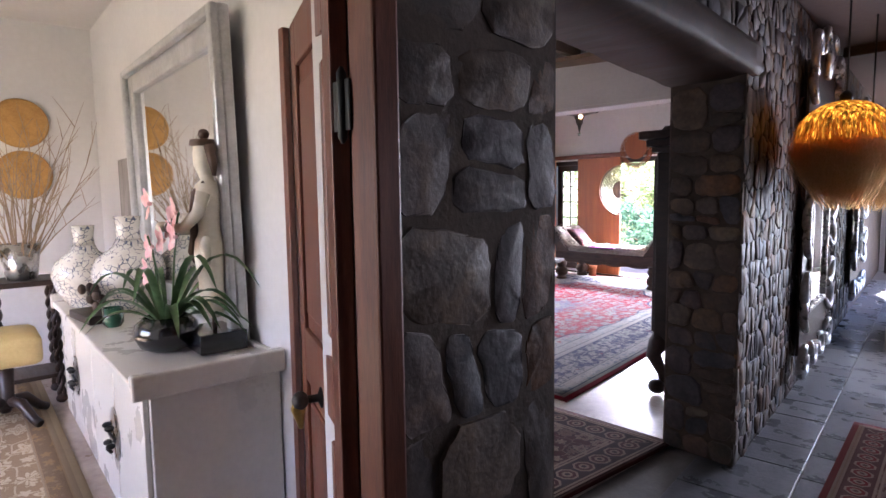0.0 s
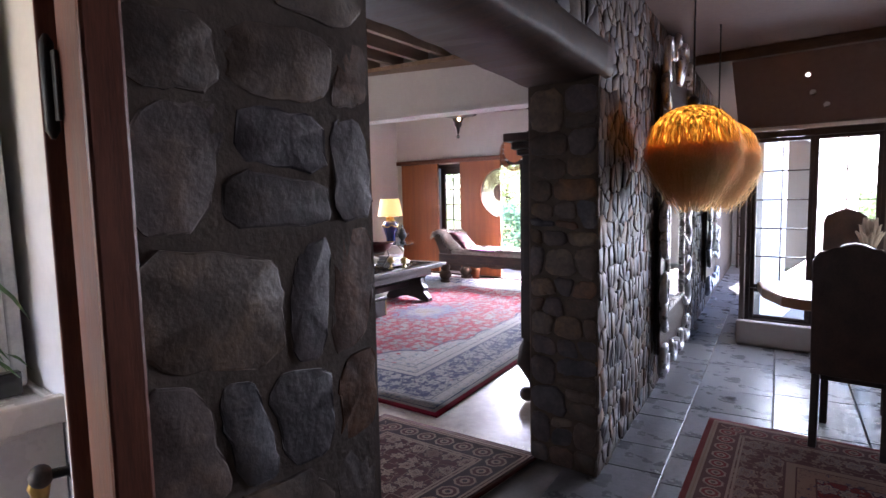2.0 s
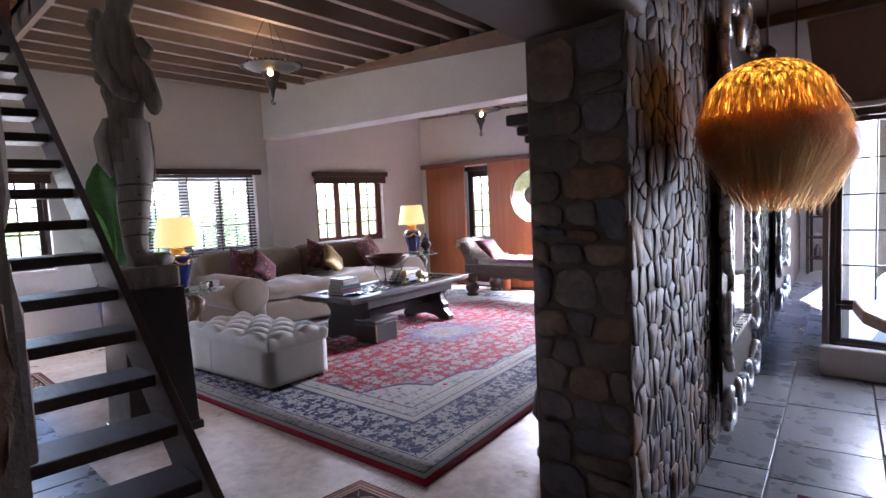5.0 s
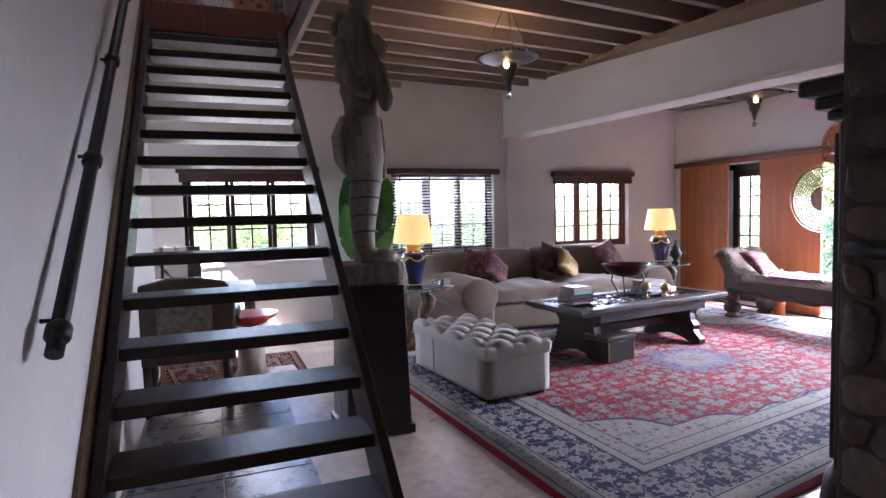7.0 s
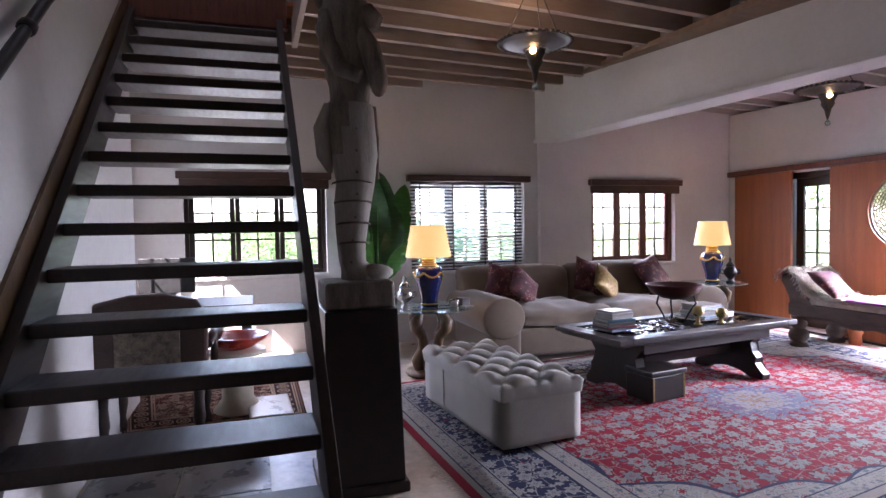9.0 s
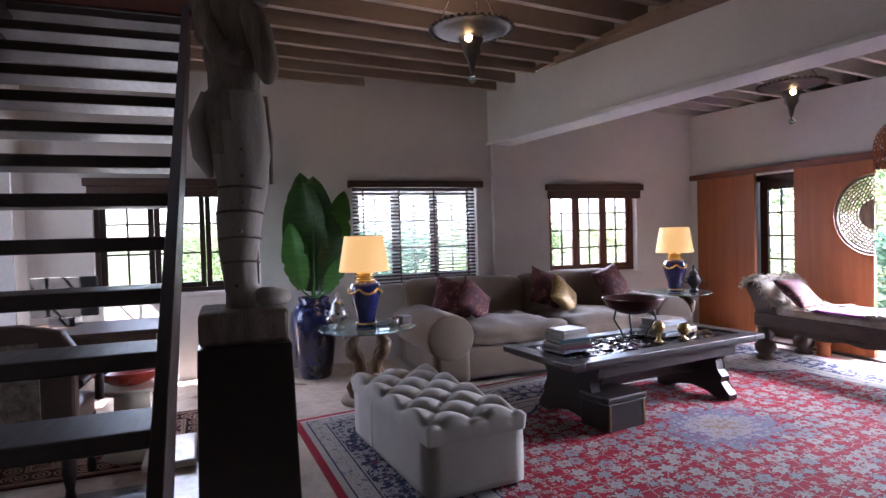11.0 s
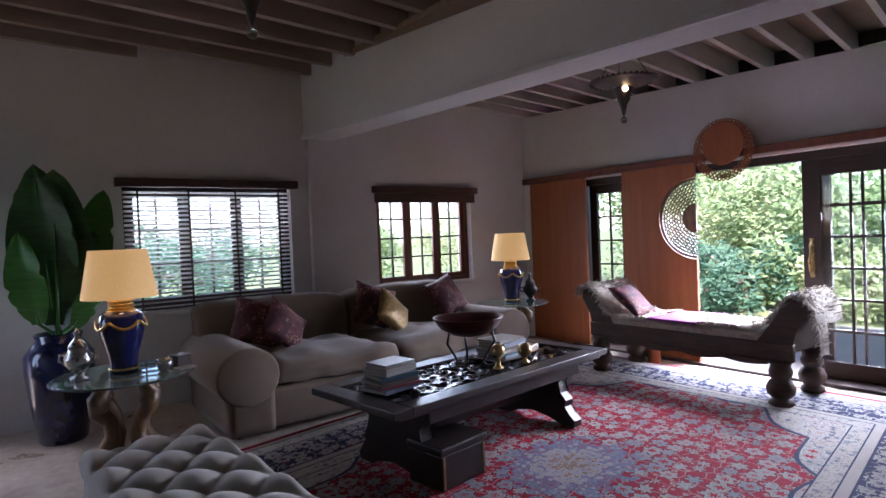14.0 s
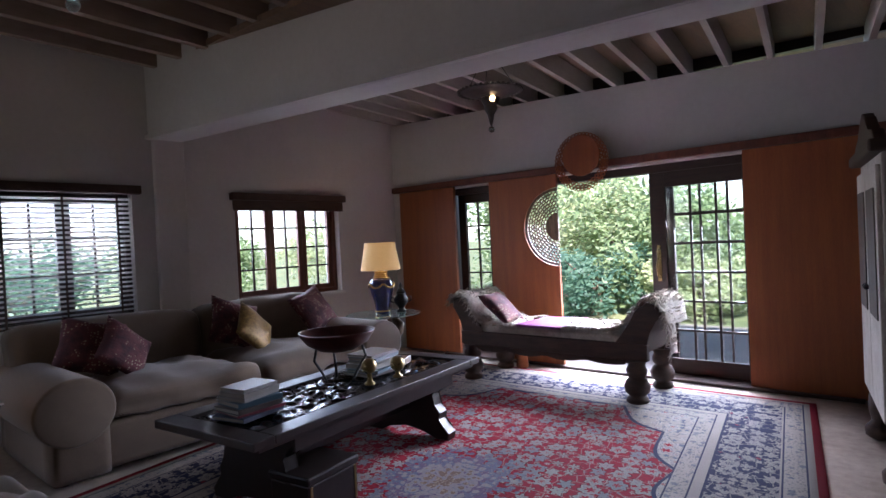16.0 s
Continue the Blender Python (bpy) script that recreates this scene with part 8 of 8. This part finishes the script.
# ---- passage beyond the dining room ----
root = thing("shelf_rack", "dark wooden rack of narrow shelves against the passage end", "shelf", pose(-2.1, 12.7, 0))
for x in (-0.22, 0.22):
    for y in (-0.14, 0.14):
        sub_box("post", root, dark_wood, (x - 0.02, x + 0.02, y - 0.02, y + 0.02, 0, 1.5), 0.003)
for z in (0.25, 0.6, 0.95, 1.3):
    sub_box("shelf", root, dark_wood, (-0.2, 0.2, -0.16, 0.16, z, z + 0.025), 0.003)
for k, (x, z) in enumerate(((-0.1, 0.277), (0.09, 0.627), (-0.07, 0.977))):
    bm = bmesh.new()
    lathe(bm, [(0.04, 0), (0.06, 0.03), (0.055, 0.14), (0.03, 0.19), (0.035, 0.21)], 16)
    one_mesh("jar", bm, (pewter, cobalt, root_wood)[k], ("dull pewter jar on a rack shelf", "dark blue glazed jar on a rack shelf", "brown turned wooden jar on a rack shelf")[k], "jar", pose(-2.1 + x, 12.7, z))

# ---- upper landing ----
bm = bmesh.new()
box(bm, -8.1, -6.25, 0.87, 2.6, 3.422, 3.46)
structure("floor_landing", bm, teak, "orange wooden landing floor", "floor")
bm = bmesh.new()
box(bm, -6.28, -6.2, 1.24, 2.5, 3.2, 3.461, 0.006)
structure("landing_nosing", bm, red_wood, "reddish landing edge board", "board")
root = thing("carved_cabinet", "orange wooden cabinet with pierced carved doors", "cabinet", pose(-7.2, 1.85, 3.461))
sub_box("body", root, teak, (-0.2, 0.2, -0.62, 0.62, 0.0, 1.3), 0.008)
for k in range(3):
    d = sub_box("door", root, root_wood if k == 1 else teak, (0.2015, 0.22, -0.6 + 0.405 * k, -0.205 + 0.405 * k, 0.08, 1.2), 0.005)
    if k != 1:
        bm = bmesh.new()
        rnd = random.Random(k)
        for i in range(26):
            y, z = -0.4 + 0.405 * k + rnd.uniform(-0.15, 0.15), rnd.uniform(0.15, 1.1)
            slab(bm, [(y + rnd.uniform(0.012, 0.04) * math.cos(a), z + rnd.uniform(0.012, 0.04) * math.sin(a)) for a in np.linspace(0, 2 * math.pi, 7, endpoint=False)], 0.003, "x", 0.2205)
        part("pierced_carving", bm, black_lacquer, d, "dark pierced floral cut-outs")
root = thing("porcelain_stool", "white and green speckled porcelain drum", "stool", pose(-6.75, 1.87, 3.461))
bm = bmesh.new()
lathe(bm, [(0.14, 0), (0.16, 0.02), (0.19, 0.2), (0.16, 0.38), (0.13, 0.4)], 28)
part("drum", bm, porcelain, root)
for y in (1.3, 2.46):
    bm = bmesh.new()
    lathe(bm, [(0.03, 0.0), (0.03, 1.0)], 14)
    one_mesh("newel_post", bm, silver, "slim steel newel post at the stair head", "post", pose(-6.3, y, 3.462), "newel posts")

# ---- garden ----
bm = bmesh.new()
n = 60
bmesh.ops.create_grid(bm, x_segments=n, y_segments=n, size=400)
for v in bm.verts:
    d = math.hypot(v.co.x, v.co.y)
    v.co.z = -0.16
structure("ground", bm, surface("dry_lawn", (0.06, 0.085, 0.03), (0.16, 0.17, 0.07), 0.6, 9, 0.95, relief=0.5, dist=0.05), "grassy garden ground", "ground")
bm = bmesh.new()
box(bm, -9.5, 3.5, 9.42, 12.6, -0.15, -0.03)
structure("patio", bm, surface("pale_paving", (0.13, 0.11, 0.09), (0.21, 0.185, 0.155), 3, 25, 0.8), "pale paved patio outside the garden doors", "patio")
bm = bmesh.new()
box(bm, -19.0, -8.3, -3.0, 12.0, -0.15, -0.05)
structure("path", bm, surface("white_gravel", (0.50, 0.47, 0.42), (0.68, 0.65, 0.60), 5, 60, 0.9), "pale gravel strip outside the windows", "path")


def foliage_mat(name, a, b2):
    m, nt, b = node_mat(name, 0.55)
    g = nt.nodes.new("ShaderNodeNewGeometry")
    nt.links.new(ramp(nt, g.outputs["Random Per Island"], [(0.0, a), (1.0, b2)]), b.inputs["Base Color"])
    b.inputs["Transmission Weight"].default_value = 0.0
    tr = nt.nodes.new("ShaderNodeBsdfTranslucent")
    nt.links.new(ramp(nt, g.outputs["Random Per Island"], [(0.0, tuple(c * 1.6 for c in a)), (1.0, tuple(c * 1.6 for c in b2))]), tr.inputs[0])
    mx = nt.nodes.new("ShaderNodeMixShader")
    mx.inputs[0].default_value = 0.45
    nt.links.new(b.outputs[0], mx.inputs[1])
    nt.links.new(tr.outputs[0], mx.inputs[2])
    nt.links.new(mx.outputs[0], nt.nodes["Material Output"].inputs[0])
    return m


leafy = [foliage_mat("garden_leaf_" + k, a, b2) for k, a, b2 in (("mid", (0.10, 0.155, 0.06), (0.24, 0.30, 0.14)), ("deep", (0.035, 0.095, 0.06), (0.10, 0.18, 0.105)), ("yellow", (0.18, 0.22, 0.10), (0.34, 0.37, 0.19)))]
bark = surface("garden_bark", (0.07, 0.05, 0.035), (0.17, 0.13, 0.09), 8, 60, 0.9, relief=0.8)


def tree(m, height, spread, nleaf, lsize, mat, seed, low=0.2, label="leafy green garden tree"):
    rnd = random.Random(seed)
    root = thing("garden_tree", label, "tree", m, "garden trees")
    bm = bmesh.new()
    tube(bm, [(0, 0, -0.05), (0.05, 0.03, height * 0.25), (0.0, 0.08, height * 0.55), (0.06, 0.0, height * 0.8)], [0.13, 0.1, 0.07, 0.02], 8)
    tips = []
    for k in range(9):
        a = rnd.uniform(0, 2 * math.pi)
        z = height * rnd.uniform(0.15, 0.65)
        r = spread * rnd.uniform(0.5, 0.95)
        e = Vector((r * math.cos(a), r * math.sin(a), min(height * 0.95, z + height * rnd.uniform(0.1, 0.35))))
        tube(bm, [(0.0, 0.03, z), (e.x * 0.5, e.y * 0.5, z + (e.z - z) * 0.35), tuple(e)], [0.06, 0.035, 0.01], 6)
        tips.append(e)
    part("trunk", bm, bark, root)
    verts, faces = [], []
    clumps = [(t + Vector((rnd.gauss(0, 0.25), rnd.gauss(0, 0.25), rnd.gauss(0, 0.2))), rnd.uniform(0.3, 0.6) * spread * 0.7) for t in tips for _ in range(3)]
    clumps += [(Vector((rnd.uniform(-1, 1) * spread * 0.8, rnd.uniform(-1, 1) * spread * 0.8, height * rnd.uniform(low, 0.95))), spread * rnd.uniform(0.22, 0.42)) for _ in range(26)]
    for i in range(nleaf):
        c, r = rnd.choice(clumps)
        d = Vector((rnd.gauss(0, 1), rnd.gauss(0, 1), rnd.gauss(0, 1))).normalized()
        p = c + d * r * rnd.random() ** 0.4
        if p.z < 0.02:
            p.z = rnd.uniform(0.02, 0.3)
        s = lsize * rnd.uniform(0.6, 1.4)
        u = Vector((rnd.gauss(0, 1), rnd.gauss(0, 1), rnd.gauss(0, 0.6))).normalized()
        w = u.orthogonal().normalized()
        b0 = len(verts)
        verts += [p - u * s, p + w * s * 0.42, p + u * s, p - w * s * 0.42]
        faces.append((b0, b0 + 1, b0 + 2, b0 + 3))
    me = bpy.data.meshes.new("crown")
    me.from_pydata([tuple(v) for v in verts], [], faces)
    me.materials.append(mat)
    o = new("crown", me)
    o.parent = root
    return root


tree(pose(-7.0, 15.6, -0.15), 2.75, 1.7, 9000, 0.075, leafy[0], 1, 0.05)
tree(pose(-9.2, 17.4, -0.15), 3.2, 2.2, 9000, 0.08, leafy[2], 2, 0.05)
tree(pose(-7.4, 13.9, -0.15), 1.2, 1.0, 6000, 0.055, leafy[1], 3, 0.0, "dense dark green garden shrub")
tree(pose(-5.6, 14.4, -0.15), 1.0, 0.9, 5000, 0.055, leafy[2], 4, 0.0, "pale yellow-green garden shrub")
tree(pose(-4.4, 19.5, -0.15), 1.7, 1.6, 8000, 0.08, leafy[0], 5, 0.05)
tree(pose(-11.6, 18.6, -0.15), 4.4, 2.6, 9000, 0.09, leafy[0], 6, 0.05)
tree(pose(-21.2, 12.5, -0.15), 2.1, 2.2, 7000, 0.08, leafy[0], 7, 0.0)
tree(pose(-19.6, 17.5, -0.15), 2.4, 2.3, 7000, 0.08, leafy[2], 8, 0.0)
tree(pose(-20.8, 7.4, -0.15), 1.8, 2.0, 6000, 0.08, leafy[1], 9, 0.1)
tree(pose(-21.2, 2.8, -0.15), 2.0, 2.2, 6000, 0.08, leafy[0], 10, 0.1)
tree(pose(-1.5, 17.6, -0.15), 1.5, 1.5, 5000, 0.08, leafy[0], 11, 0.05)
